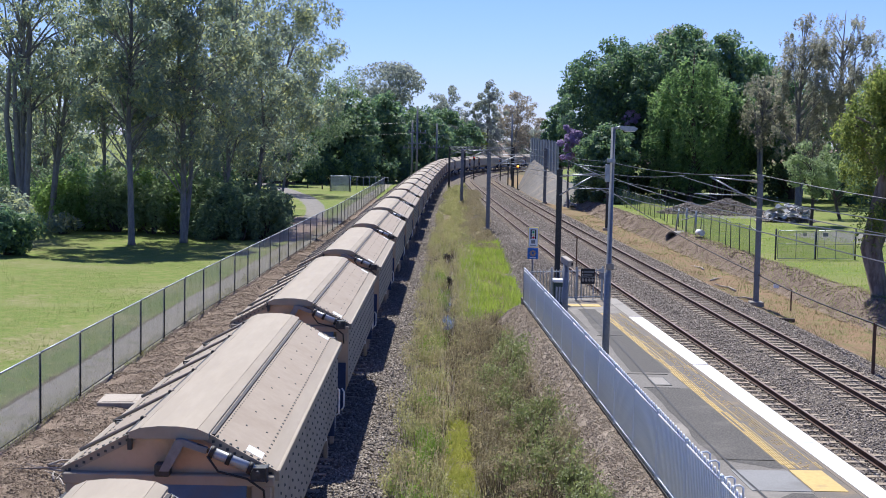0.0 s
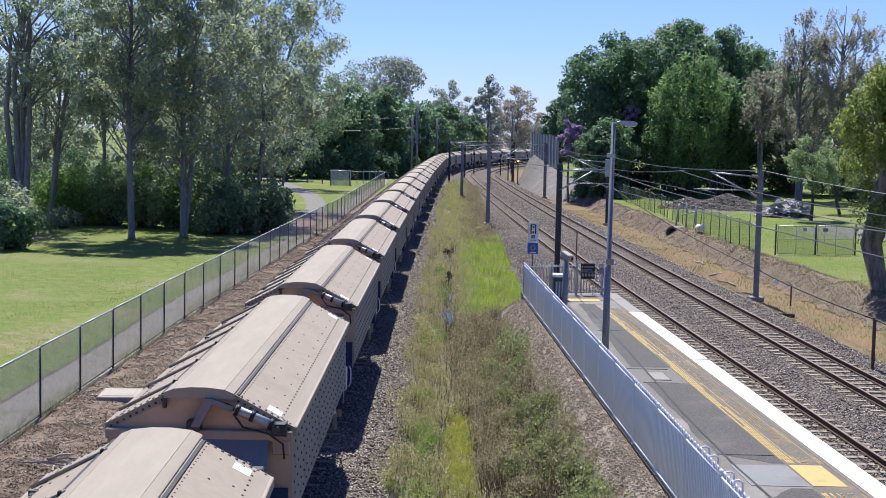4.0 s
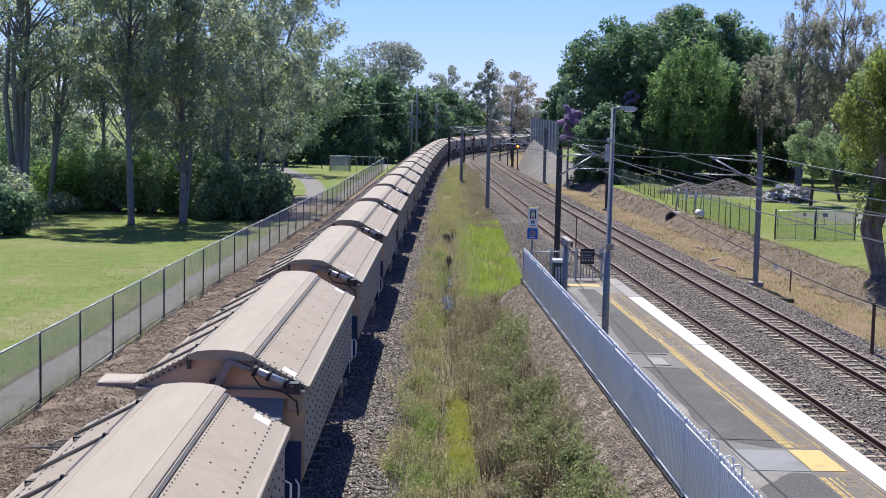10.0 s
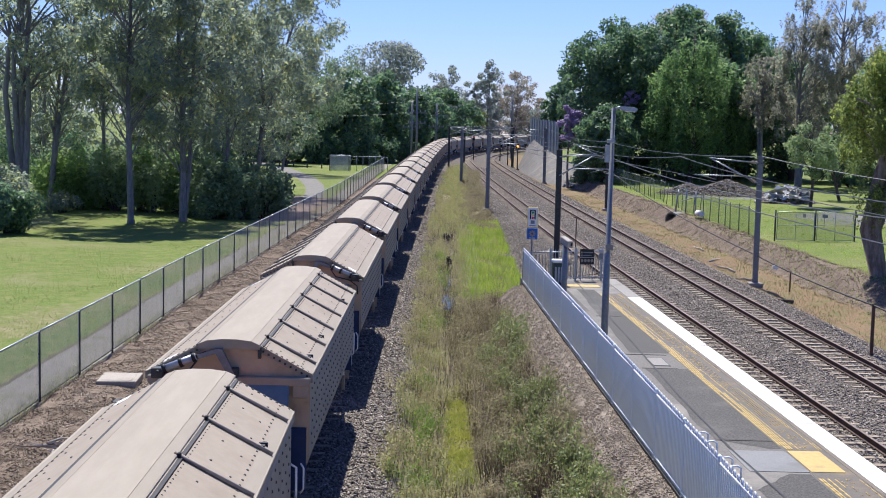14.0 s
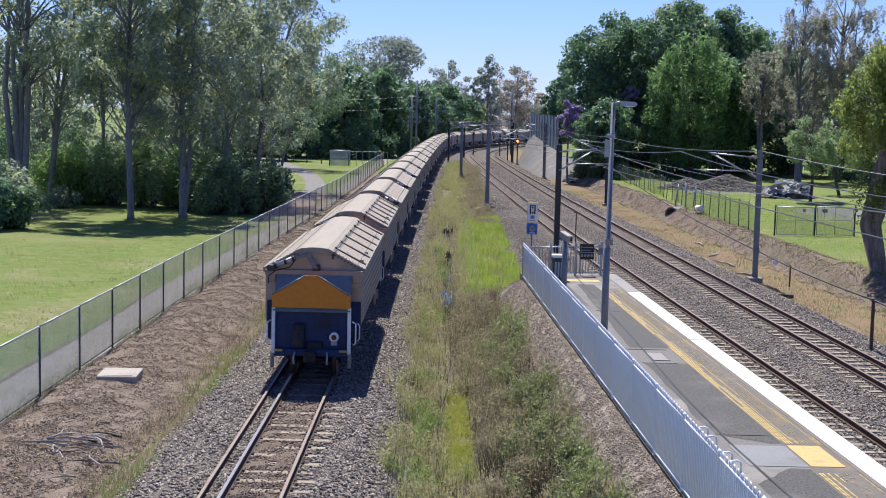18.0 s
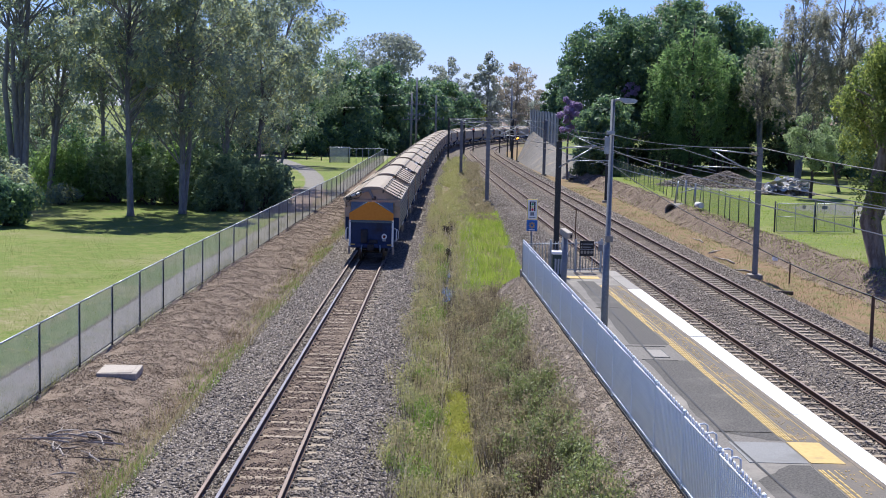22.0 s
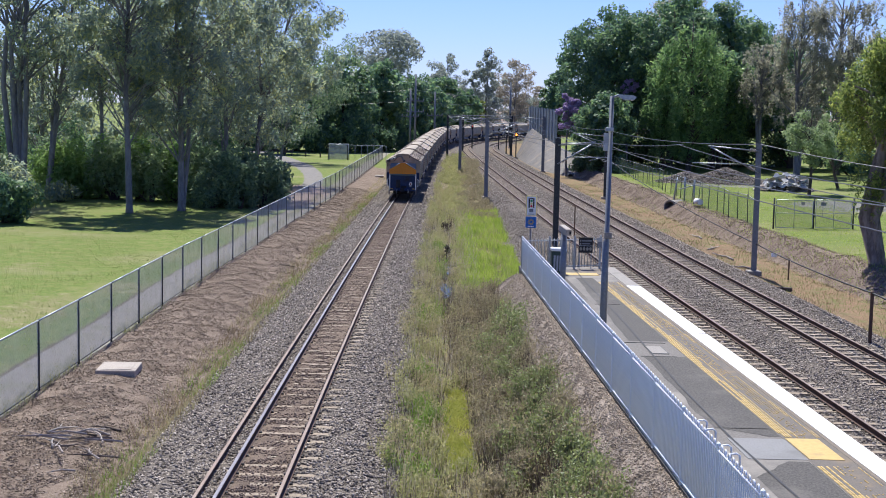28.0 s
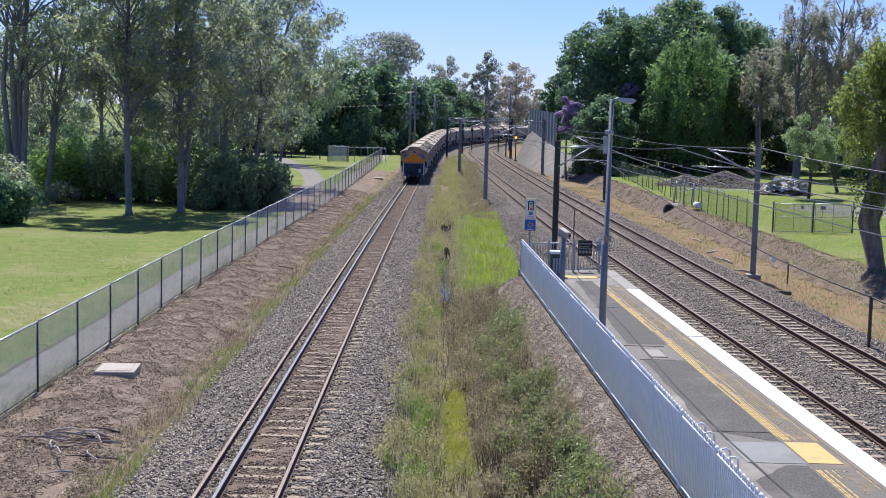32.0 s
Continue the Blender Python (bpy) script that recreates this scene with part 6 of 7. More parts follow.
def bush(name, label, x, y, h, rx, ry, leafmat, leaves, leaf, seed, bark="bark_dark", category="bush"):
    rng = np.random.default_rng(seed)
    z0 = float(height(x, y)) - 0.03
    t = thing(name, label, category, "", pose(x, y, z0))
    bm = bmesh.new()
    k = 9
    cs = []
    for i in range(k * 2):
        a, r = rng.uniform(0, 6.28), rng.uniform(0.1, 0.85)
        c = Vector((math.cos(a) * rx * r, math.sin(a) * ry * r, h * rng.uniform(0.2, 0.8) * (1.05 - 0.45 * r)))
        cs.append(c)
        if i < k:
            tube(bm, [(c.x * 0.15, c.y * 0.15, -0.05), (c.x * 0.6, c.y * 0.6, c.z * 0.6), c], [0.03 * h ** 0.5, 0.02 * h ** 0.5, 0.006], 5)
    part("stem", bm, M[bark], t)
    cs = np.array([tuple(c) for c in cs])
    pick = rng.integers(0, len(cs), leaves)
    d = rng.normal(size=(leaves, 3))
    d /= np.linalg.norm(d, axis=1)[:, None]
    pos = cs[pick] + d * np.array([rx * 0.38, ry * 0.38, h * 0.26]) * (0.3 + 0.7 * rng.uniform(0, 1, (leaves, 1)) ** 0.5)
    pos[:, 2] = np.maximum(pos[:, 2], 0.03)
    mm = np_mesh("foliage", leaf_quads(rng, pos, d + np.array([0, 0, 0.5]), leaf[0], leaf[1], 0.15), 4)
    mm.materials.append(M[leafmat])
    part("foliage", mm, None, t)
    return t


GUM = "tall eucalyptus with grey trunk and drooping olive leaves in the park"
tree("gum_tree", GUM, "tree", -16.9, 85.3, 19.5, 4.4, 5.0, "leaf_gum", 15000, (0.34, 0.125), girth=0.20, seed=31, clumps=95, clump=0.17, droop=0.5, limbs=60)
tree("gum_tree", "tall forked eucalyptus at the edge of the lawn", "tree", -14.2, 88.0, 19.0, 4.8, 4.2, "leaf_gum", 16000, (0.34, 0.125), girth=0.20, seed=32, clumps=95, clump=0.17, droop=0.5, forks=2, limbs=60)
tree("gum_tree", "leaning eucalyptus with a pale forked trunk", "tree", -24.6, 94.0, 18.5, 4.0, 6.0, "leaf_gum", 4800, (0.33, 0.125), girth=0.20, seed=33, clumps=70, clump=0.18, droop=0.5, lean=(2.5, 0), forks=2, limbs=50)
tree("gum_tree", "thick old eucalyptus with several grey stems", "tree", -25.2, 90.0, 19.5, 4.2, 7.5, "leaf_gum", 4800, (0.33, 0.125), girth=0.30, seed=34, clumps=70, clump=0.18, droop=0.5, forks=4, limbs=50)
for i, (x, y, h, s, k, lo, ln) in enumerate(((-20.5, 102, 19.5, 4.8, 6500, 6.0, 0), (-11.8, 104, 20.0, 5.0, 12500, 3.4, 0.6), (-16.0, 112, 21.5, 5.2, 8500, 3.5, 0), (-28.5, 106, 14.5, 4.4, 4500, 3.0, 0), (-33.0, 100, 14.5, 4.0, 3500, 2.0, 0), (-24.0, 122, 20.5, 5.2, 6000, 3.5, 0), (-14.6, 122, 21.5, 5.6, 13000, 2.6, 5.0), (-13.0, 97, 20, 4.6, 8500, 4.5, 0.8), (-22.5, 100, 17, 3.8, 3200, 7.0, 0), (-29.5, 95, 19, 3.4, 2600, 7.5, 0), (-17.5, 166, 18.5, 6.4, 14000, 2.4, 5.0))):
    tree("gum_tree", GUM, "tree", x, y, h, s, lo, "leaf_gum" if y < 150 else "leaf_bush", int(k * 1.05), (0.35, 0.13), girth=0.16, seed=41 + i, clumps=95, clump=0.17, droop=0.5, lean=(ln, 0), limbs=45)
for i, (x, y, h, s, k) in enumerate(((-37, 132, 10.5, 6, 7000), (-29, 138, 15, 6, 7000), (-22, 140, 14, 5, 6000))):
    tree("park_tree", "dense dark tree behind the eucalyptus stand", "tree", x, y, h, s, 1.0, "leaf_gum", k, (0.6, 0.28), "bark_dark", 0.25, 61 + i, 50)
# undergrowth below the stand
rb = random.Random(77)
for i in range(13):
    x = -25.5 + i * 1.32
    mk = "leaf_bright" if i in (1, 2, 3, 5, 7) else ("leaf_garden" if i in (4, 6, 9) else "leaf_bush")
    bush("bush", "dense leafy shrub under the eucalyptus trees", x, 96.0 + rb.uniform(-1.5, 2.5) - (2.0 if i > 8 else 0), rb.uniform(3.9, 5.2), 1.9, 1.8, mk, 4200, (0.28, 0.13), 70 + i)
for i, (x, y, h, rx, ry, mt, k) in enumerate(((-12.6, 91.0, 2.8, 1.6, 1.2, "leaf_bush", 2600), (-10.9, 91.5, 3.9, 1.5, 1.5, "leaf_bush", 3000), (-9.4, 95, 4.2, 1.5, 1.6, "leaf_bush", 3200), (-21.7, 75.5, 3.0, 1.9, 1.7, "leaf_fig", 5000), (-23.0, 79, 4.2, 2.2, 2.0, "leaf_gum", 4000), (-31, 88, 4.8, 2.6, 2.0, "leaf_bush", 3000), (-23.0, 91.5, 1.6, 1.2, 1.0, "leaf_gum", 900), (-21, 108, 6, 3, 2.5, "leaf_fig", 4000), (-16, 110, 6.5, 3, 2.5, "leaf_fig", 4000), (-27, 112, 6.5, 3, 2.5, "leaf_fig", 4000), (-33, 110, 7, 4, 2.5, "leaf_fig", 4000), (-38, 104, 7, 4, 2.5, "leaf_fig", 4000))):
    bush("bush", "dense leafy shrub under the eucalyptus trees", x, y, h, rx, ry, mt, k, (0.28, 0.13), 90 + i)
# dark wood behind the park
for i, (x, y, h, s, k) in enumerate(((-20, 206, 14.0, 6.0, 7000), (-13.5, 212, 15.5, 6.0, 8000), (-8.0, 222, 14.8, 5.0, 8000), (-4.5, 240, 13.2, 4.6, 7000), (-28, 205, 13, 6.5, 6000), (-37, 200, 13, 7, 6000), (-1.0, 262, 13.0, 5.0, 6000), (-20, 190, 9, 4.0, 4000))):
    tree("fig_tree", "broad dark-green tree at the back of the park", "tree", x, y, h, s, 0.6, "leaf_fig", int(k * 1.5), (0.45, 0.3), "bark_dark", 0.4, 81 + i, 110, clump=0.2, droop=0.2, core=1200)
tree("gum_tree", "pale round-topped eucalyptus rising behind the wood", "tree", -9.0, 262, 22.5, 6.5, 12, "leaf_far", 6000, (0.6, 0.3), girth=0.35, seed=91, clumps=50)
for i in range(9):
    bush("bush", "dense dark shrub along the back of the park", -25.0 + i * 2.6, 201 + 1.5 * (i % 3) + max(0, i - 5) * 5.0, 4.6 + 0.5 * (i % 2), 2.2, 1.8, "leaf_fig", 2200, (0.42, 0.26), 230 + i)
# trees beyond the curve; the pale ones carry distance haze in their leaf colour
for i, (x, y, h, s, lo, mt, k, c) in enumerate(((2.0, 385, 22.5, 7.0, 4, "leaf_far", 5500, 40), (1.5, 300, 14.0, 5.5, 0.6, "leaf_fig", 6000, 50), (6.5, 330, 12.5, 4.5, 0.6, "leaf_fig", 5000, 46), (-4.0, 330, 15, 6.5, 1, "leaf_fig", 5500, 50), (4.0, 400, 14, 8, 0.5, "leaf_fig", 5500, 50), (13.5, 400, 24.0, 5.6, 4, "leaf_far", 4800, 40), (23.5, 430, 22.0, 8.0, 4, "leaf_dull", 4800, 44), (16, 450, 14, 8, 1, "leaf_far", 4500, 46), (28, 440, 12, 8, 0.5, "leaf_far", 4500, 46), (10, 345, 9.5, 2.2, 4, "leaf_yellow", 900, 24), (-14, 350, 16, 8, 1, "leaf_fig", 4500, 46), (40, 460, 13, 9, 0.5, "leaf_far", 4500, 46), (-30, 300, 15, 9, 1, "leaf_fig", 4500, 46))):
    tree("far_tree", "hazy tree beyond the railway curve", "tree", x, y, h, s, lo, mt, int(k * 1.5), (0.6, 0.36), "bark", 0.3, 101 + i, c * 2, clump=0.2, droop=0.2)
# wood behind the field
FIELD_WOOD = ((21.8, 236, 14.0, 3.4, 2, 6000), (24.8, 190, 20.3, 7.5, 2.5, 16000), (33.0, 186, 22.0, 7.0, 2.5, 15000), (41.5, 190, 22.3, 7.0, 2.5, 13000), (23.0, 176, 9.0, 4.0, 0.5, 5500), (46, 200, 21, 7, 3, 8000), (29.0, 200, 21.8, 6, 3, 9000), (37.5, 200, 23.2, 6, 3, 9000), (50, 188, 17, 7, 0.5, 7000), (60, 180, 17, 8, 0.5, 6000), (38, 182, 16, 6, 3.0, 7000))
for i, (x, y, h, s, lo, k) in enumerate(FIELD_WOOD):
    f = 0.86 if y < 230 else 0.95
    tree("fig_tree", "large dense dark-green tree behind the field", "tree", 3.08 + (x - 3.08) * f, y * f, 7.13 + (h - 7.13) * f, s * f, lo, "leaf_fig", int(k * 1.9), (0.34, 0.22), "bark_dark", 0.42, 131 + i, 110, clump=0.2, droop=0.3, core=1400)
for i, (x, y, h, s, lo, k) in enumerate(((29.3, 150, 17.8, 4.1, 3.0, 17000), (26.9, 153, 14.0, 2.6, 2.5, 6500), (33.4, 154, 14.5, 3.2, 3.0, 8000))):
    tree("weeping_tree", "lighter green tree with weeping foliage before the dark wood", "tree", x, y, h, s, lo, "leaf_weep", k, (0.36, 0.13), "bark_dark", 0.3, 146 + i, 70, clump=0.22, weep=3.0, core=600)
tree("gum_tree", "emergent eucalyptus above the wood", "tree", 32.0, 180, 23.8, 4.4, 14, "leaf_grey", 5500, (0.38, 0.15), seed=151, clumps=34)
for i, (x, y, h, s, lo, k) in enumerate(((40.2, 146, 20.5, 4.2, 4.0, 8500), (45.0, 148, 22.5, 4.6, 6.0, 7500), (37.0, 150, 15.0, 2.8, 6.5, 3200), (50.5, 140, 22, 5.0, 4.0, 9000), (55, 150, 20, 6.0, 2.0, 6000))):
    tree("gum_tree", "grey-leaved eucalyptus with bare pale limbs by the field", "tree", x, y, h, s, lo, "leaf_grey", int(k * 2.4), (0.28, 0.095), "bark", 0.24, 161 + i, 75, forks=3, clump=0.2, droop=0.5, weep=1.1, limbs=60)
tree("garden_tree", "small bright-green tree standing in the field", "tree", 32.4, 111.0, 7.4, 2.0, 2.4, "leaf_garden", 7500, (0.2, 0.1), "bark_dark", 0.14, 171, 46)
tree("garden_tree", "small bright-green tree standing in the field", "tree", 37.6, 121.0, 6.4, 2.0, 1.8, "leaf_garden", 4500, (0.2, 0.1), "bark_dark", 0.14, 172, 36)
tree("tea_tree", "leaning thick-trunked tree with yellow-green drooping foliage", "tree", 22.4, 61.0, 11.2, 2.7, 3.6, "leaf_yellow", 34000, (0.2, 0.07), "bark_brown", 0.36, 181, 90, lean=(1.3, 0.0), clump=0.22, forks=3, kink=0.6, weep=1.5, limbs=40)
tree("tea_tree", "yellow-green drooping tree at the edge of the field", "tree", 26.2, 64.0, 9.5, 3.0, 3.0, "leaf_yellow", 14000, (0.22, 0.075), "bark_brown", 0.3, 182, 56, clump=0.26, weep=1.5)
tree("jacaranda", "jacaranda covered in purple blossom", "tree", 16.5, 156, 9.6, 1.4, 5.2, "leaf_purple", 2600, (0.35, 0.22), "bark", 0.14, 191, 26, limbs=0)
tree("jacaranda", "jacaranda covered in purple blossom", "tree", 23.6, 157.5, 10.4, 1.0, 8.6, "leaf_purple", 320, (0.35, 0.22), "bark", 0.14, 192, 20, limbs=0)
for i, (x, y, h, r) in enumerate(((19.9, 152, 2.1, 1.5), (21.4, 149, 1.7, 1.3), (18.3, 157, 2.4, 1.5), (20.4, 146, 1.3, 1.1))):
    bush("bush", "green shrub at the edge of the field", x, y, h, r, r, "leaf_bush", 2200, (0.3, 0.15), 200 + i)
for i, (x, y, h, r) in enumerate(((24.5, 168, 4.2, 3.0), (29, 170, 4.5, 3.2), (33.5, 169, 4.4, 3.2), (38, 168, 4.6, 3.4), (43, 166, 4.8, 3.4), (48, 160, 5, 3.6), (55, 150, 5, 4), (21.5, 176, 4.0, 2.6), (46, 146, 3.6, 2.6))):
    bush("bush", "dark undergrowth at the foot of the wood", x, y, h, r, r * 0.8, "leaf_fig", 3000, (0.4, 0.25), 210 + i)


# ---- weeds, mulch and small things by the tracks ----
def blades(name, label, feet, h, w, mat, seed, lean=0.3, category="grass"):
    rng = np.random.default_rng(seed)
    mm = np_mesh(name, blade_tris(rng, feet, h, w, lean), 3)
    mm.materials.append(M[mat])
    return tagged(new(name, mm), label, category, kind="stuff")


def feet_in(seed, k, x0, x1, y0, y1, power=1.4, patch=0.0, scale=1.0, by=None):
    """Feet for blades; patch thins them out in clumps. by: the plan line from which x counts."""
    rng = np.random.default_rng(seed)
    u, y = scatter(rng, k, x0, x1, y0, y1, power)
    x = u if by is None else u + by(y)
    if patch:
        v = np.sin(x * 2.1 / scale + 1.7 * np.sin(y * 0.8 / scale + seed)) + np.sin(y * 1.1 / scale + 2.0 * np.sin(x * 1.3 / scale)) + rng.normal(size=k) * 0.5
        keep = v > patch * 2 - 1.4
        x, y = x[keep], y[keep]
    return np.stack([x, y, height(x, y) - 0.02], 1)


def off_water_weed(f):
    """Keep stalks out of the wet lime-green patch."""
    return f[((f[:, 0] - 3.42) / 0.42) ** 2 + ((f[:, 1] - 33.0) / 4.6) ** 2 > 1]


def left_rail(y):
    return np.interp(y, LX[1], LX[0])


def far_lane(y):
    return np.interp(y, LX[1], FX)


def fence_line(y):
    return 5.93 + (51.6 - y) * 0.0372


def plants(name, label, seed, k, x0, x1, y0, y1, h, mat, by, leaf=(0.105, 0.042), per=11, power=1.4, patch=0.3, scale=1.0, wide=0.13):
    """Many upright weeds: leaves and seed heads strung along leaning stems, joined."""
    rng = np.random.default_rng(seed)
    c = feet_in(seed, max(20, k // 9), x0, x1, y0, y1, power, patch, scale, by)
    pick = rng.integers(0, len(c), k)
    f = c[pick] + np.concatenate([rng.normal(size=(k, 2)) * np.array([0.13, 0.24]), np.zeros((k, 1))], 1)
    f = f[((f[:, 0] - 3.1) / 0.42) ** 2 + ((f[:, 1] - 57.2) / 3.2) ** 2 > 1]
    f = f[((f[:, 0] - 3.42) / 0.36) ** 2 + ((f[:, 1] - 33.0) / 4.3) ** 2 > 1]
    f = f[(np.abs(f[:, 0] - 3.12 - 0.12 * np.sin(f[:, 1] * 0.5)) > 0.17) | (f[:, 1] < 37) | (f[:, 1] > 100)]
    f = f[(f[:, 1] > 52.5) | (f[:, 0] < fence_line(f[:, 1]) - 0.75)]
    f[:, 2] = height(f[:, 0], f[:, 1]) - 0.02
    k, per, leaf = len(f), int(per * 1.6), (leaf[0] * 0.78, leaf[1] * 0.68)
    hs = h * rng.uniform(0.55, 1.25, k) * rng.uniform(0.55, 1.35, len(c))[pick[:k]]
    lean = rng.normal(size=(k, 2)) * 0.16
    t = rng.uniform(0.05, 1, (k, per)) ** 0.8
    pos = np.empty((k, per, 3))
    pos[:, :, :2] = f[:, None, :2] + lean[:, None] * (t * hs[:, None])[:, :, None] + rng.normal(size=(k, per, 2)) * wide * (1.1 - 0.7 * t)[:, :, None]
    pos[:, :, 2] = f[:, None, 2] + t * hs[:, None]
    pos = pos.reshape(-1, 3)
    out = rng.normal(size=pos.shape) * 0.5 + np.array([0, -0.2, 0.6])
    mm = np_mesh(name, leaf_quads(rng, pos, out, leaf[0], leaf[1], -0.9), 4)
    mm.materials.append(M[mat])
    tagged(new(name, mm), label, "weeds", kind="stuff")
    blades("weed_stems", "thin stems among the weeds", f + np.array([0.01, 0, 0]), h * 1.05, 0.016, mat, seed + 1, 0.18, "weeds")


plants("weeds", "dry olive weeds in the ditch between the tracks", 301, 3400, 1.85, 3.5, 20, 128, 0.50, "grass_olive", left_rail)
plants("weeds", "dry straw-coloured weeds in the ditch", 303, 3000, 1.7, 3.9, 20, 128, 0.62, "grass_dry", left_rail, (0.12, 0.034), patch=0.35)
plants("weeds", "brown seeding weeds in the ditch", 305, 3300, -2.9, -1.0, 20, 56, 0.62, "grass_brown", fence_line, (0.09, 0.04), 16, 1.2, 0.15)
plants("weeds", "leafy green weeds on the ditch bank", 307, 1500, -2.4, -1.0, 20, 47, 0.55, "weed_leaf", fence_line, (0.105, 0.055), 17, 1.1, 0.42, 1.6, 0.16)
plants("weeds", "fresh green weeds among the dry ones", 309, 450, 2.2, 3.2, 26, 75, 0.5, "grass_green", left_rail, (0.12, 0.04), 12, 1.2, 0.62, 1.4)
plants("weeds", "brown dry weeds farther along the ditch", 311, 4200, 3.9, 6.2, 96, 190, 0.45, "grass_brown", left_rail, (0.14, 0.06), 14, 1.0, 0.1, 2.0, 0.2)
plants("weeds", "olive weeds along the middle of the curve", 313, 2600, 1.8, 4.4, 90, 215, 0.5, "grass_olive", left_rail, (0.15, 0.06), 14, 1.0, 0.1, 2.0, 0.2)
blades("lime_grass", "bright lime-green grass beyond the platform end", feet_in(306, 21000, 3.6, 6.7, 55.5, 102, 1.2, 0.30, 1.1), 0.40, 0.035, "grass_lime", 6, 0.35)
blades("lime_grass", "lime-green water weed in the wet ditch", feet_in(307, 14000, 3.1, 3.74, 28.8, 37.2, 1.0, 0.1, 0.6), 0.14, 0.028, "water_weed", 7, 0.8)
blades("lime_grass", "paler grass in the lime-green patch", feet_in(315, 4000, 3.7, 6.2, 56.5, 102, 1.2, 0.25, 1.0), 0.45, 0.03, "grass_olive", 16, 0.35)
blades("lime_grass", "fresh green grass among the weeds", off_water_weed(feet_in(308, 1800, 2.0, 4.4, 28, 75, 1.2, 0.6, 1.2, left_rail)), 0.42, 0.018, "grass_green", 8, 0.3)
blades("grass", "green and dry grass along the ballast edge", feet_in(309, 8000, -3.75, -3.05, 16, 120, 1.4, 0.78, 1.9, left_rail), 0.22, 0.016, "grass_green", 9, 0.4)
blades("grass", "dry grass along the ballast edge", feet_in(310, 9000, -4.2, -3.0, 16, 160, 1.4, 0.45, 1.6, left_rail), 0.28, 0.014, "grass_dry", 10, 0.4)
blades("grass", "brown dead stalks along the ballast edge", feet_in(329, 5000, -4.1, -3.0, 16, 110, 1.4, 0.4, 1.1, left_rail), 0.34, 0.013, "stalk_brown", 29, 0.3)
blades("grass", "dry grass right of the tracks", feet_in(311, 12000, 2.4, 5.9, 36, 140, 1.2, 0.35, 1.6, far_lane), 0.16, 0.018, "stalk_brown", 11, 0.4)
blades("grass", "straw on the rough bank", feet_in(328, 9000, 5.0, 7.6, 42, 140, 1.2, 0.35, 1.1, far_lane), 0.14, 0.02, "grass_dry", 28, 0.7)
blades("grass", "green grass patches on the dry strip", feet_in(323, 9000, 2.6, 6.0, 40, 140, 1.2, 0.55, 1.5, far_lane), 0.16, 0.02, "lawn_green", 23, 0.4)
blades("grass", "bright lawn grass of the field", feet_in(312, 26000, 20.4, 31.0, 50, 140, 1.2, 0.0), 0.12, 0.03, "grass_lime", 12, 0.6)
blades("grass", "park lawn grass", feet_in(313, 34000, -20, -8.4, 34, 95, 1.2, 0.25, 2.5), 0.06, 0.03, "lawn_green", 13, 0.6)
blades("grass", "greener tufts in the park lawn", feet_in(326, 16000, -21, -8.4, 34, 95, 1.2, 0.45, 1.7), 0.08, 0.03, "lawn_green", 26, 0.6)
blades("grass", "grass tufts along the park fence", feet_in(314, 6000, -7.2, -6.7, 30, 120, 1.2, 0.4, 1.5), 0.22, 0.014, "grass_olive", 14, 0.4)

blades("weed_stalks", "dark dead stalks standing among the weeds", off_water_weed(feet_in(317, 4000, 1.9, 3.6, 20, 100, 1.5, 0.25, 0.8, left_rail)), 0.62, 0.022, "stalk_dark", 18, 0.14, "weeds")
blades("weed_stalks", "dark dead stalks on the ditch bank", feet_in(318, 7000, -2.9, -1.1, 20, 55, 1.3, 0.2, 0.8, fence_line), 0.72, 0.022, "stalk_dark", 19, 0.16, "weeds")
blades("weed_stalks", "pale straw stalks among the weeds", off_water_weed(feet_in(319, 6000, 1.9, 4.6, 20, 100, 1.5, 0.25, 0.8, left_rail)), 0.66, 0.014, "grass_straw", 20, 0.2, "weeds")
rngm = np.random.default_rng(320)
u, y = scatter(rngm, 76000, 0, 1, 17, 120, 1.5)
xl = np.array([left_fence_x(v) for v in y]) + 0.1
x = xl + u * (left_rail(y) - 3.5 - xl)
mt = turns(rngm, len(x)) * (rngm.uniform(0.5, 1.5, (len(x), 1, 1)) * np.array([0.075, 0.026, 0.018])[None, None, :])
mt[:, 2, :] *= 0.5
mm = shapes_mesh("bark_mulch", CHIP_V, CHIP_F, np.concatenate([mt, np.stack([x, y, height(x, y) + 0.012], 1)[:, :, None]], 2))
mm.materials.append(M["chip"])
tagged(new("bark_mulch", mm), "pinkish-brown bark mulch between fence and ballast", "mulch", kind="stuff")
u, y = scatter(rngm, 27000, -1.9, -0.04, 18, 53, 1.3)
x = fence_line(y) + u
mm = shapes_mesh("bank_gravel", CHIP_V, CHIP_F, rocks(rngm, np.stack([x, y, height(x, y) + 0.006], 1), 0.042, 0.5))
mm.materials.append(M["gravel"])
tagged(new("bank_gravel", mm), "pale gravel bank below the platform fence", "gravel", kind="stuff")
tw = np.random.default_rng(325)
u, y = scatter(tw, 2600, 0, 1, 18, 110, 1.6)
x = np.array([left_fence_x(v) for v in y]) + 0.15 + u * 3.2
mt = turns(tw, len(x)) * (tw.uniform(0.5, 1.6, (len(x), 1, 1)) * np.array([0.34, 0.016, 0.012])[None, None, :])
mt[:, 2, :] *= 0.25
mm = shapes_mesh("twigs", CHIP_V, CHIP_F, np.concatenate([mt, np.stack([x, y, height(x, y) + 0.03], 1)[:, :, None]], 2))
mm.materials.append(M["chip"])
tagged(new("twigs", mm), "dry twigs and bark strips lying on the mulch", "twigs", kind="stuff")
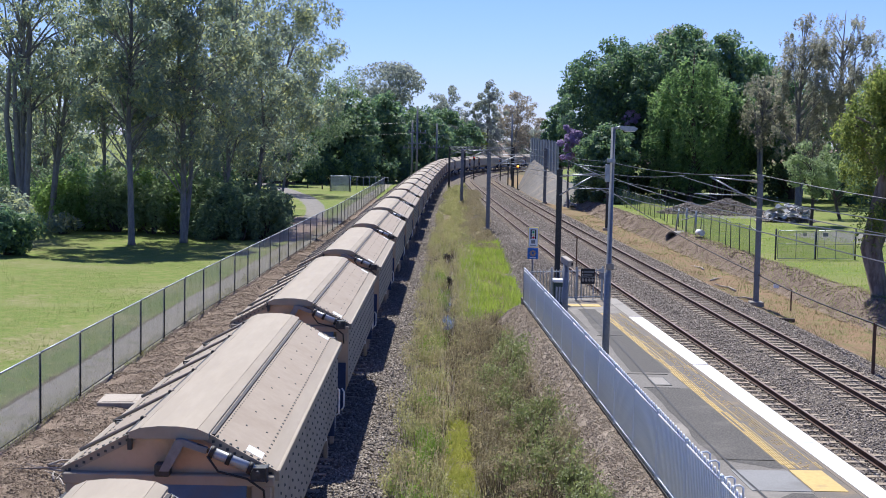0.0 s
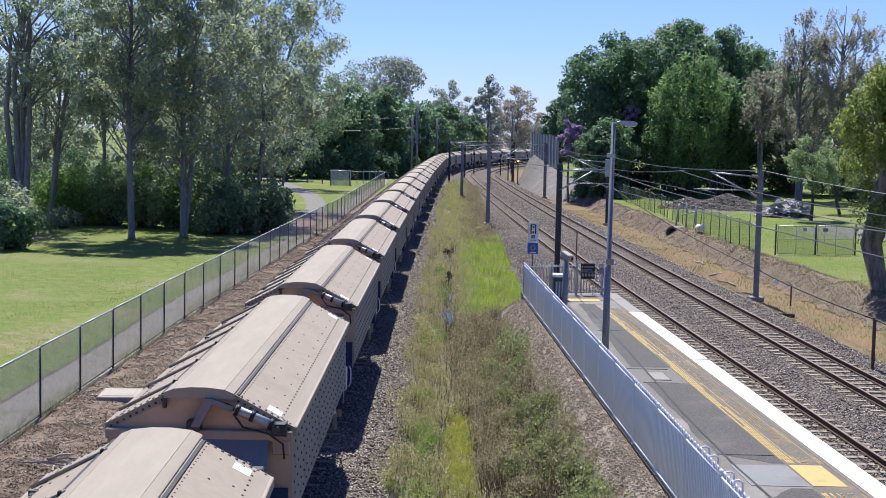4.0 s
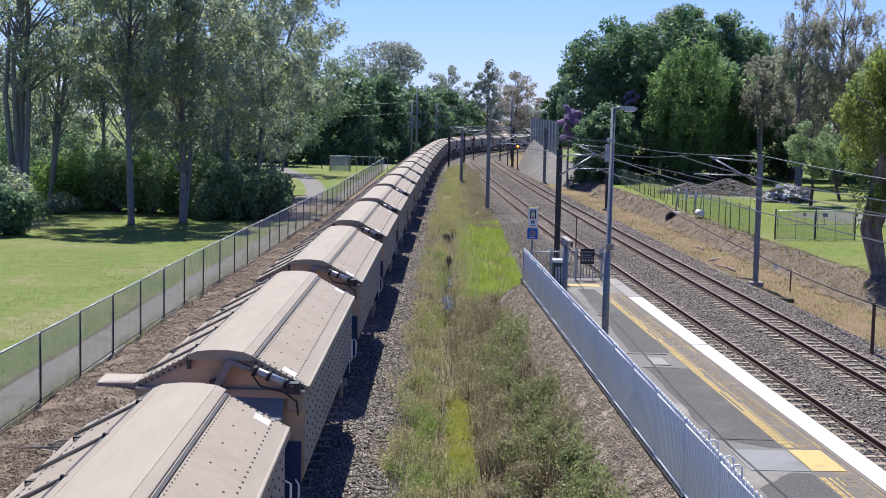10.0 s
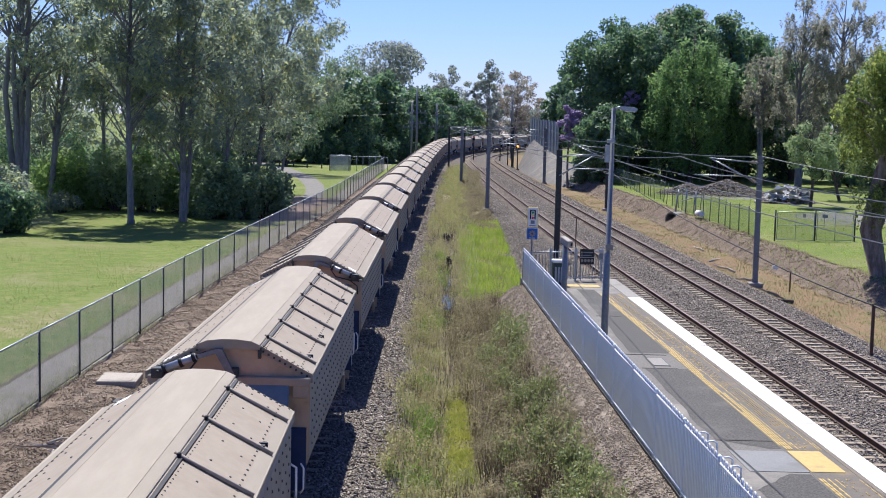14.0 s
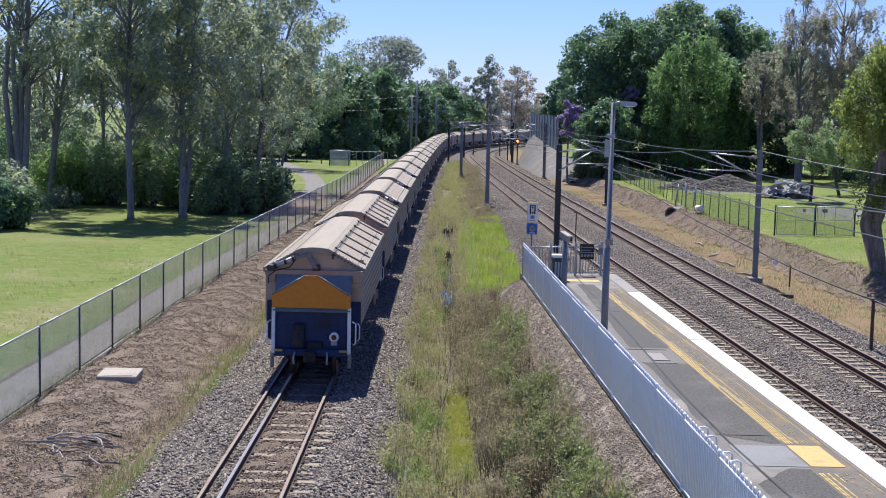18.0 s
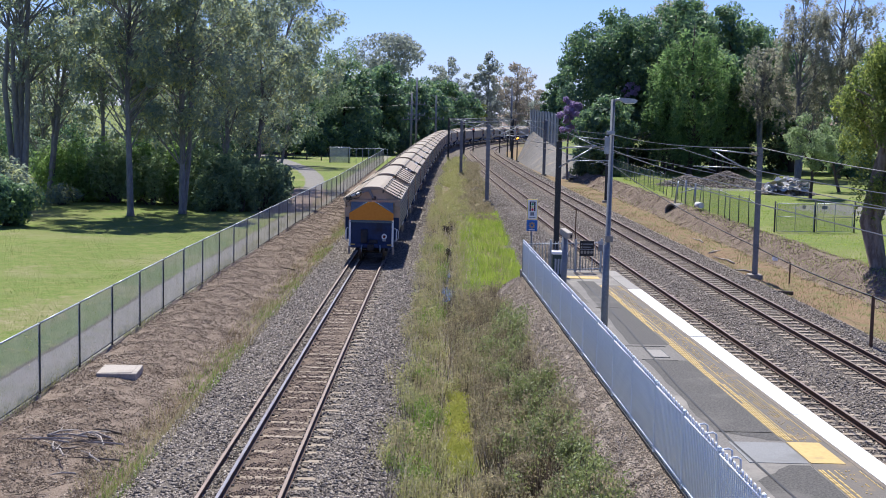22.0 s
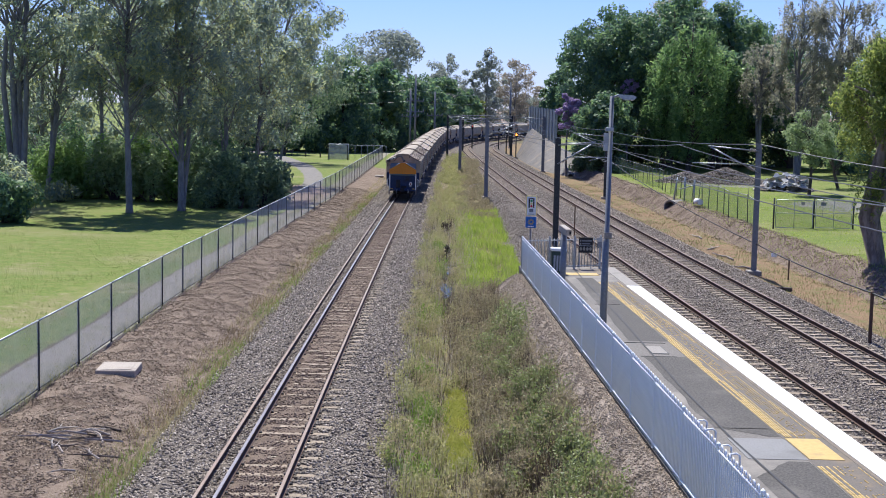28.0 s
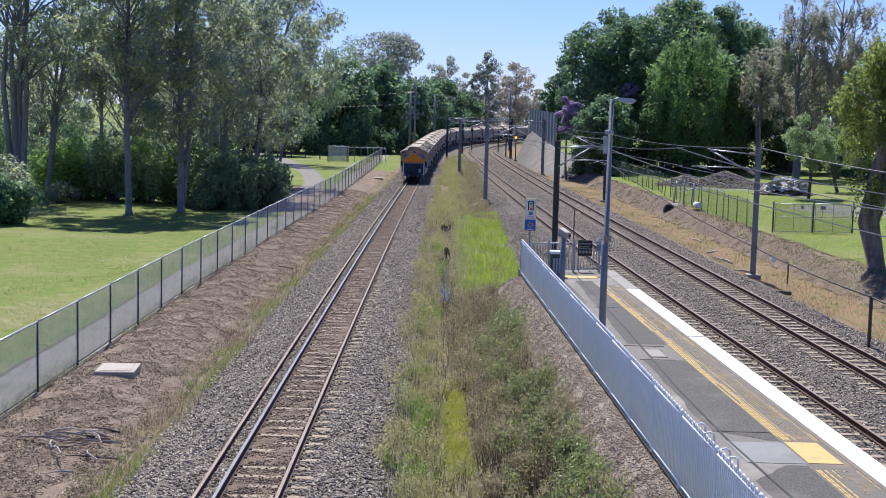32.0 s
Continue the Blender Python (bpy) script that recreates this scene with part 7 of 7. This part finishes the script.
u, y = scatter(tw, 2200, -1.9, -0.15, 19, 53, 1.3)
x = fence_line(y) + u
mt = turns(tw, len(x)) * (tw.uniform(0.4, 1.5, (len(x), 1, 1)) * np.array([0.22, 0.02, 0.014])[None, None, :])
mt[:, 2, :] *= 0.25
mm = shapes_mesh("twigs", CHIP_V, CHIP_F, np.concatenate([mt, np.stack([x, y, height(x, y) + 0.03], 1)[:, :, None]], 2))
mm.materials.append(M["chip"])
tagged(new("twigs", mm), "dry twigs and bark lying on the gravel bank", "twigs", kind="stuff")
blades("grass", "sparse dry grass on the gravel bank", feet_in(327, 2600, -1.5, -0.1, 19, 53, 1.2, 0.5, 0.9, fence_line), 0.16, 0.014, "grass_straw", 27, 0.5)
blades("grass", "bleached dry grass tuft beside the rail", feet_in(316, 500, 1.5, 2.6, 54, 60, 1.0), 0.12, 0.012, "grass_straw", 17, 1.2)
# rough clods on the far bank
u, y = scatter(rngm, 20000, 0, 1, 45, 150, 1.2)
x = np.interp(y, LX[1], FX) + 5.2 + u * 2.2
mm = shapes_mesh("bank_mulch", CHIP_V, CHIP_F, rocks(rngm, np.stack([x, y, height(x, y) + 0.005], 1), 0.062, 0.5))
mm.materials.append(M["stone_brown"])
tagged(new("bank_mulch", mm), "rough bark mulch and clods on the bank", "mulch", kind="stuff")

for i, (x, y, h, r, mk, k) in enumerate(((4.95, 37.0, 0.75, 0.55, "weed_leaf", 1500), (5.3, 33.5, 0.85, 0.7, "weed_leaf", 1800), (4.7, 41.5, 0.7, 0.5, "weed_leaf", 1200), (5.5, 29.5, 0.7, 0.55, "weed_leaf", 1400), (5.75, 26.8, 0.55, 0.4, "weed_leaf", 1200), (5.6, 24.0, 0.5, 0.4, "weed_leaf", 900), (4.5, 34.5, 0.9, 0.6, "grass_brown", 1800), (4.4, 30.5, 0.9, 0.6, "grass_brown", 1800), (4.9, 28.0, 0.8, 0.6, "grass_brown", 1700), (4.4, 44.5, 0.8, 0.6, "grass_brown", 1500), (4.8, 48.0, 0.7, 0.5, "grass_brown", 1200), (4.2, 26.5, 0.8, 0.5, "grass_brown", 1400), (4.1, 39.5, 0.8, 0.5, "grass_brown", 1400))):
    bush("weed_clump", "leafy green weed on the ditch bank" if mk != "grass_brown" else "brown seeding weed on the ditch bank", x, y, h, r, r * 1.3, mk, int(k * 1.8), (0.062, 0.028), 330 + i, category="weed")
for i, (x, y) in enumerate(((3.05, 71.5), (2.95, 86.5))):
    bush("dark_weed", "dark dead plant standing in the ditch", x, y, 0.75, 0.34, 0.34, "dead_dark", 420, (0.16, 0.07), 350 + i, category="weed")

pud = thing("puddle", "still puddle in the ditch mirroring the sky", "puddle")
bm = bmesh.new()
ring = []
for k in range(22):
    a = 2 * math.pi * k / 22
    rr = 1 + 0.22 * math.sin(3 * a + 1) + 0.12 * math.sin(5 * a)
    ring.append(bm.verts.new((3.10 + 0.26 * rr * math.cos(a), 57.2 + 2.3 * rr * math.sin(a), -0.60)))
bm.faces.new(ring)
part("water", bm, M["water"], pud)

trickle = thing("puddle", "narrow trickle of water along the ditch bottom", "puddle")
bm = bmesh.new()
banks = []
for k in range(19):
    y = 61.0 + k * 0.62
    c = 3.08 + 0.07 * math.sin(y * 0.9)
    w = 0.035 + 0.055 * abs(math.sin(y * 1.7)) * (0 < k < 18)
    banks.append((bm.verts.new((c - w, y, -0.615)), bm.verts.new((c + w, y, -0.615))))
for (a0, b0), (a1, b1) in zip(banks, banks[1:]):
    bm.faces.new((a0, b0, b1, a1))
part("water", bm, M["water"], trickle)

slab = thing("concrete_slab", "pale concrete pit cover lying on the mulch", "concrete slab", m=pose(-5.62, 35.9, float(height(-5.6, 35.9)) - 0.06, 0, 0, 4))
part("slab", boxes((-0.52, 0.52, -0.62, 0.62, 0, 0.2), bevel=0.02), M["slab"], slab)
part("lid", boxes((-0.4, 0.4, -0.5, 0.5, 0.19, 0.212), bevel=0.006), M["slab"], slab)
s2 = thing("concrete_slab", "thin pale slab beside the far track", "concrete slab", m=pose(-4.2, 143.0, float(height(-4.2, 143.0)), 0, 0, 2))
part("slab", boxes((-0.45, 0.45, -0.5, 0.5, 0, 0.2), bevel=0.02), M["slab"], s2)
# fallen branches on the mulch
rbr = random.Random(91)
for i in range(16):
    x, y = rbr.gauss(-4.75, 0.35), rbr.gauss(28.6, 0.8)
    ln = rbr.uniform(0.5, 1.3)
    br = thing("fallen_branch", "dry bare branch in a pile on the mulch", "branch", "pile of fallen branches", m=pose(x, y, float(height(x, y)) + 0.04 + 0.05 * (i % 3), 0, rbr.uniform(-6, 6), rbr.choice((-70, -55, 40, 75, 95, 20)) + rbr.uniform(-15, 15)))
    part("branch", tubes(([(0, -ln / 2, 0), (rbr.uniform(-0.08, 0.08), 0, 0.04), (rbr.uniform(-0.12, 0.12), ln / 2, 0.02)], [0.022, 0.018, 0.007]), ([(0, 0, 0.035), (rbr.choice((-1, 1)) * 0.2, ln * 0.32, 0.09)], [0.012, 0.004]), sides=5), M["bark_pale" if i % 3 else "bark_brown"], br)
for i, (x, y, a, ln, mk) in enumerate(((-5.1, 28.0, 20, 0.9, "bark_pale"), (-4.6, 29.6, 80, 1.6, "bark_dark"), (-4.2, 30.2, 70, 1.0, "bark_dark"), (-5.5, 29.0, -40, 0.7, "bark_pale"), (-3.9, 62, 60, 1.0, "bark_dark"))):
    br = thing("fallen_branch", "dry fallen branch on the mulch", "branch", m=pose(x, y, float(height(x, y)) + 0.03, 0, 0, a))
    part("branch", tubes(([(0, 0, 0), (0, ln * 0.4, 0.05), (0.1, ln, 0.03)], [0.03, 0.024, 0.01]), ([(0, ln * 0.4, 0.05), (-0.18, ln * 0.7, 0.08)], [0.016, 0.006]), sides=6), M[mk], br)

for x, y, a, ln in ((17.6, 72.0, 12, 3.2), (17.9, 76.0, -25, 1.8), (18.2, 83.0, 8, 2.4), (17.4, 66.5, 60, 1.1)):
    br = thing("fallen_branch", "long pale branch lying along the far bank", "branch", m=pose(x, y, float(height(x, y)) + 0.05, 0, 0, a))
    part("branch", tubes(([(0, -ln / 2, 0), (0.12, -ln / 6, 0.05), (0.05, ln / 6, 0.02), (0.2, ln / 2, 0.04)], [0.06, 0.05, 0.04, 0.015]), ([(0.08, 0, 0.03), (-0.25, ln * 0.25, 0.1)], [0.025, 0.008]), sides=6), M["bark_pale"], br)
# culvert and drum on the bank
cv = thing("culvert", "concrete culvert pipe mouth in the bank", "culvert", m=pose(19.84, 102.2, -0.05, 0, 0, -40))
bm = bmesh.new()
bmesh.ops.create_cone(bm, cap_ends=False, segments=24, radius1=0.52, radius2=0.52, depth=1.6, matrix=pose(0, 0.5, 0.1, 90))
bmesh.ops.solidify(bm, geom=bm.faces[:], thickness=0.09)
part("pipe", bm, M["concrete"], cv)
# Black disc across the pipe stands in for the shade inside.
bm = bmesh.new()
bmesh.ops.create_cone(bm, cap_ends=True, segments=24, radius1=0.46, radius2=0.46, depth=0.04, matrix=pose(0, 0.6, 0.1, 90))
part("dark_inside", bm, M["sign_black"], cv)
dr = thing("concrete_drum", "pale concrete pipe section lying by the fence", "pipe", m=pose(20.75, 96.4, float(height(20.75, 96.4)) + 0.33, 0, 0, 12))
part("drum", tubes(([(0, -0.4, 0), (0, 0.4, 0)], 0.21), sides=18), M["white_paint"], dr)

# rubble heap in the field
rp = thing("rubble_heap", "heap of grey rubble and pale sheeting in the field", "rubble", m=pose(31.9, 117.0, float(height(31, 117))))
rr = np.random.default_rng(361)
k = 420
a, r = rr.uniform(0, 6.28, k), rr.uniform(0, 1, k) ** 0.6
pos = np.stack([np.cos(a) * r * 2.6, np.sin(a) * r * 1.8, 1.5 * (1 - r) * rr.uniform(0.3, 1, k)], 1)
mm = shapes_mesh("rubble", ROCK_V, ROCK_F, rocks(rr, pos, 0.42, 0.7))
mm.materials.append(M["stone"])
tagged(part("rubble", mm, None, rp), kind="stuff")
for i in range(24):
    a = i * 0.7 + 3.4
    part("sheet", boxes((-0.42, 0.42, -0.22, 0.22, -0.02, 0.02), bevel=0.008), (M["white_paint"], M["galv"], M["slab"], M["galv"])[i % 4], rp, "pale loose sheet").matrix_basis = pose(math.cos(a) * 1.5, math.sin(a) * 0.7 - 0.9, 0.6 + 0.2 * (i % 4), 25 + 25 * math.sin(i * 2.1), 30 * math.cos(i * 1.7), i * 47)
bm = bmesh.new()
tarp = [[bm.verts.new((-1.9 + 3.6 * i / 17, -2.0 + 2.4 * j / 11, max(0.1, 1.5 * (1 - ((-1.9 + 3.6 * i / 17) / 2.4) ** 2) * (0.35 + 0.65 * j / 11)) + rr.uniform(-0.16, 0.16))) for j in range(12)] for i in range(18)]
for i in range(17):
    for j in range(11):
        if rr.random() < 0.86:
            bm.faces.new((tarp[i][j], tarp[i + 1][j], tarp[i + 1][j + 1], tarp[i][j + 1]))
part("tarpaulin", bm, M["tarp"], rp, "crumpled grey-white torn sheeting")
for x, y, s in ((29.0, 128, 1.8), (25.6, 129, 1.3)):
    hp = thing("gravel_heap", "low heap of grey gravel in the field", "heap", m=pose(x, y, float(height(x, y)) - 0.05))
    k = 2600
    a, r = rr.uniform(0, 6.28, k), rr.uniform(0, 1, k) ** 0.6
    mm = shapes_mesh("gravel", ROCK_V, ROCK_F, rocks(rr, np.stack([np.cos(a) * r * 2.6 * s, np.sin(a) * r * 2.0 * s, 0.85 * s * (1 - r) ** 1.1], 1), 0.16, 0.6))
    mm.materials.append(M["stone"])
    tagged(part("gravel", mm, None, hp), kind="stuff")

# concrete slope and wall beside the curve
sl = thing("concrete_slope", "grey sprayed-concrete slope beside the curve", "embankment", kind="structure")
bm = bmesh.new()
foot = Vector((17.4, 156, -0.5)), Vector((15.6, 166, -0.6)), Vector((14.3, 186, -0.7)), Vector((14.2, 216, -0.7)), Vector((16.3, 245, -0.7))
crest = Vector((18.3, 157, -0.4)), Vector((18.3, 168, 0.5)), Vector((18.5, 187, 2.1)), Vector((17.4, 214, 3.8)), Vector((18.4, 245, 3.9))
foot, crest = [[q - Vector((0.9, 0, 0)) for q in row] for row in (foot, crest)]
backs = [Vector((c.x + 5.0, c.y + 3.0, 0.2)) for c in crest]
rsl = random.Random(5)
grid = []
for i in range(33):
    f = i / 8
    k = min(int(f), 3)
    f -= k
    a, c, d = foot[k].lerp(foot[k + 1], f), crest[k].lerp(crest[k + 1], f), backs[k].lerp(backs[k + 1], f)
    col = [a.lerp(c, j / 6) + Vector((0, 0, 0.25 * math.sin(math.pi * j / 6))) for j in range(7)] + [c.lerp(d, j / 3) for j in (1, 2, 3)]
    grid.append([bm.verts.new(q + Vector((rsl.uniform(-0.06, 0.06), 0, rsl.uniform(-0.06, 0.06)))) for q in col])
for r0, r1 in zip(grid, grid[1:]):
    for j in range(len(r0) - 1):
        bm.faces.new((r0[j], r0[j + 1], r1[j + 1], r1[j]))
bmesh.ops.recalc_face_normals(bm, faces=bm.faces[:])
part("slope", bm, M["slope_grey"], sl)
nw = thing("noise_wall", "tall grey-green panelled noise wall above the slope", "wall", kind="structure")
p0, p1 = Vector((18.6, 200, 0)), Vector((16.9, 240, 0))
for i in range(10):
    a, b2 = p0.lerp(p1, i / 10), p0.lerp(p1, (i + 1) / 10)
    part("wall_panel", boxes((min(a.x, b2.x) - 0.06, max(a.x, b2.x) + 0.06, a.y + 0.06, b2.y - 0.06, 1.5, 7.0 + 0.06 * i)), M["wall_grey"], nw)
    part("wall_post", boxes((a.x - 0.14, a.x + 0.14, a.y - 0.08, a.y + 0.08, 1.0, 7.1 + 0.06 * i)), M["galv"], nw)

# park furniture
cage = thing("mesh_enclosure", "small wire-mesh enclosure on the lawn", "enclosure", m=pose(-11.3, 178, float(height(-11.3, 178))))
for i, (x, y) in enumerate(((-1.3, -1), (1.2, -1), (1.2, 1.2), (-1.3, 1.2))):
    part("post", tubes(([(x, y, 0), (x, y, 2.0)], 0.05)), M["post_dark"], cage)
    x1, y1 = ((1.2, -1), (1.2, 1.2), (-1.3, 1.2), (-1.3, -1))[i]
    part("rail", tubes(([(x, y, 1.98), (x1, y1, 1.98)], 0.04)), M["galv"], cage)
    bm = bmesh.new()
    bm.faces.new([bm.verts.new(p) for p in ((x, y, 0.05), (x1, y1, 0.05), (x1, y1, 1.95), (x, y, 1.95))])
    part("mesh_panel", bm, M["chainlink"], cage)
rl = thing("park_rail_fence", "thin mesh fence across the end of the lawn", "fence")
pv = None
for k in range(7):
    x = -10.1 + k * 0.78
    y = 179 + k * 0.8
    z = float(height(x, y))
    part("post", tubes(([(x, y, z), (x, y, z + 1.9)], 0.04), sides=6), M["galv"], rl)
    if pv:
        part("rail", tubes(([(pv[0], pv[1], pv[2] + 1.88), (x, y, z + 1.88)], 0.035), sides=5), M["galv"], rl)
    pv = (x, y, z)
for x, y in ((-14.2, 183), (-16.2, 183.5), (-12.4, 182)):
    bo = thing("bollard", "short dark timber bollard on the lawn", "bollard", "bollards", pose(x, y, float(height(x, y))))
    part("post", tubes(([(0, 0, 0), (0, 0, 0.62), (0, 0, 0.66)], [0.09, 0.085, 0.06])), M["bark_dark"], bo)
for x, y in ((-18.6, 184), (-20.6, 185)):
    be = thing("bench", "low dark park bench on the lawn", "bench", "park benches", pose(x, y, float(height(x, y))))
    part("seat", boxes((-0.6, 0.6, -0.2, 0.2, 0.4, 0.46), bevel=0.01), M["bark_dark"], be)
    part("back", boxes((-0.6, 0.6, 0.2, 0.25, 0.5, 0.8), bevel=0.01), M["bark_dark"], be)
    for s in (-0.5, 0.5):
        part("leg", boxes((s - 0.05, s + 0.05, -0.18, 0.18, 0, 0.4)), M["post_dark"], be)
pp = thing("flag_pole", "thin white pole on the lawn", "pole", m=pose(-20.8, 190, float(height(-20.8, 190))))
part("pole", tubes(([(0, 0, 0), (0, 0, 3.2)], 0.06)), M["white_paint"], pp)
# timber power poles behind the train
for x, y, h, arms in ((-2.1, 203, 12.2, 2), (-2.85, 204, 10.0, 1), (0.55, 226, 9.8, 1)):
    po = thing("power_pole", "tall weathered timber power pole with cross-arms", "power pole", m=pose(x, y, float(height(x, y))))
    part("pole", tubes(([(0, 0, 0), (0, 0, h)], [0.19, 0.12])), M["mast"], po)
    for k in range(arms):
        z = h - 4.0 - k * 1.6
        part("crossarm", boxes((-1.3, 1.3, -0.07, 0.07, z, z + 0.14)), M["mast"], po)
        for xx in (-1.2, -0.5, 0.5, 1.2):
            part("insulator", tubes(([(xx, 0, z + 0.14), (xx, 0, z + 0.42)], 0.07), sides=6), M["galv"], po)
tp = thing("power_pole", "tall slim dark pole beside the curve", "power pole", m=pose(16.2, 300, -0.3))
part("pole", tubes(([(0, 0, 0), (0, 0, 13.2)], [0.26, 0.17])), M["mast"], tp)
pw = thing("power_line", "thin power lines running across the curve", "overhead wires")
for z in (9.6, 8.0):
    part("wire", wire_between((-2.1, 203, z), (16.2, 300, z + 1.5), 1.0, 0.016), M["wire"], pw)
    part("wire", wire_between((-2.1, 203, z), (-40, 190, z), 1.0, 0.012), M["wire"], pw)

motions()
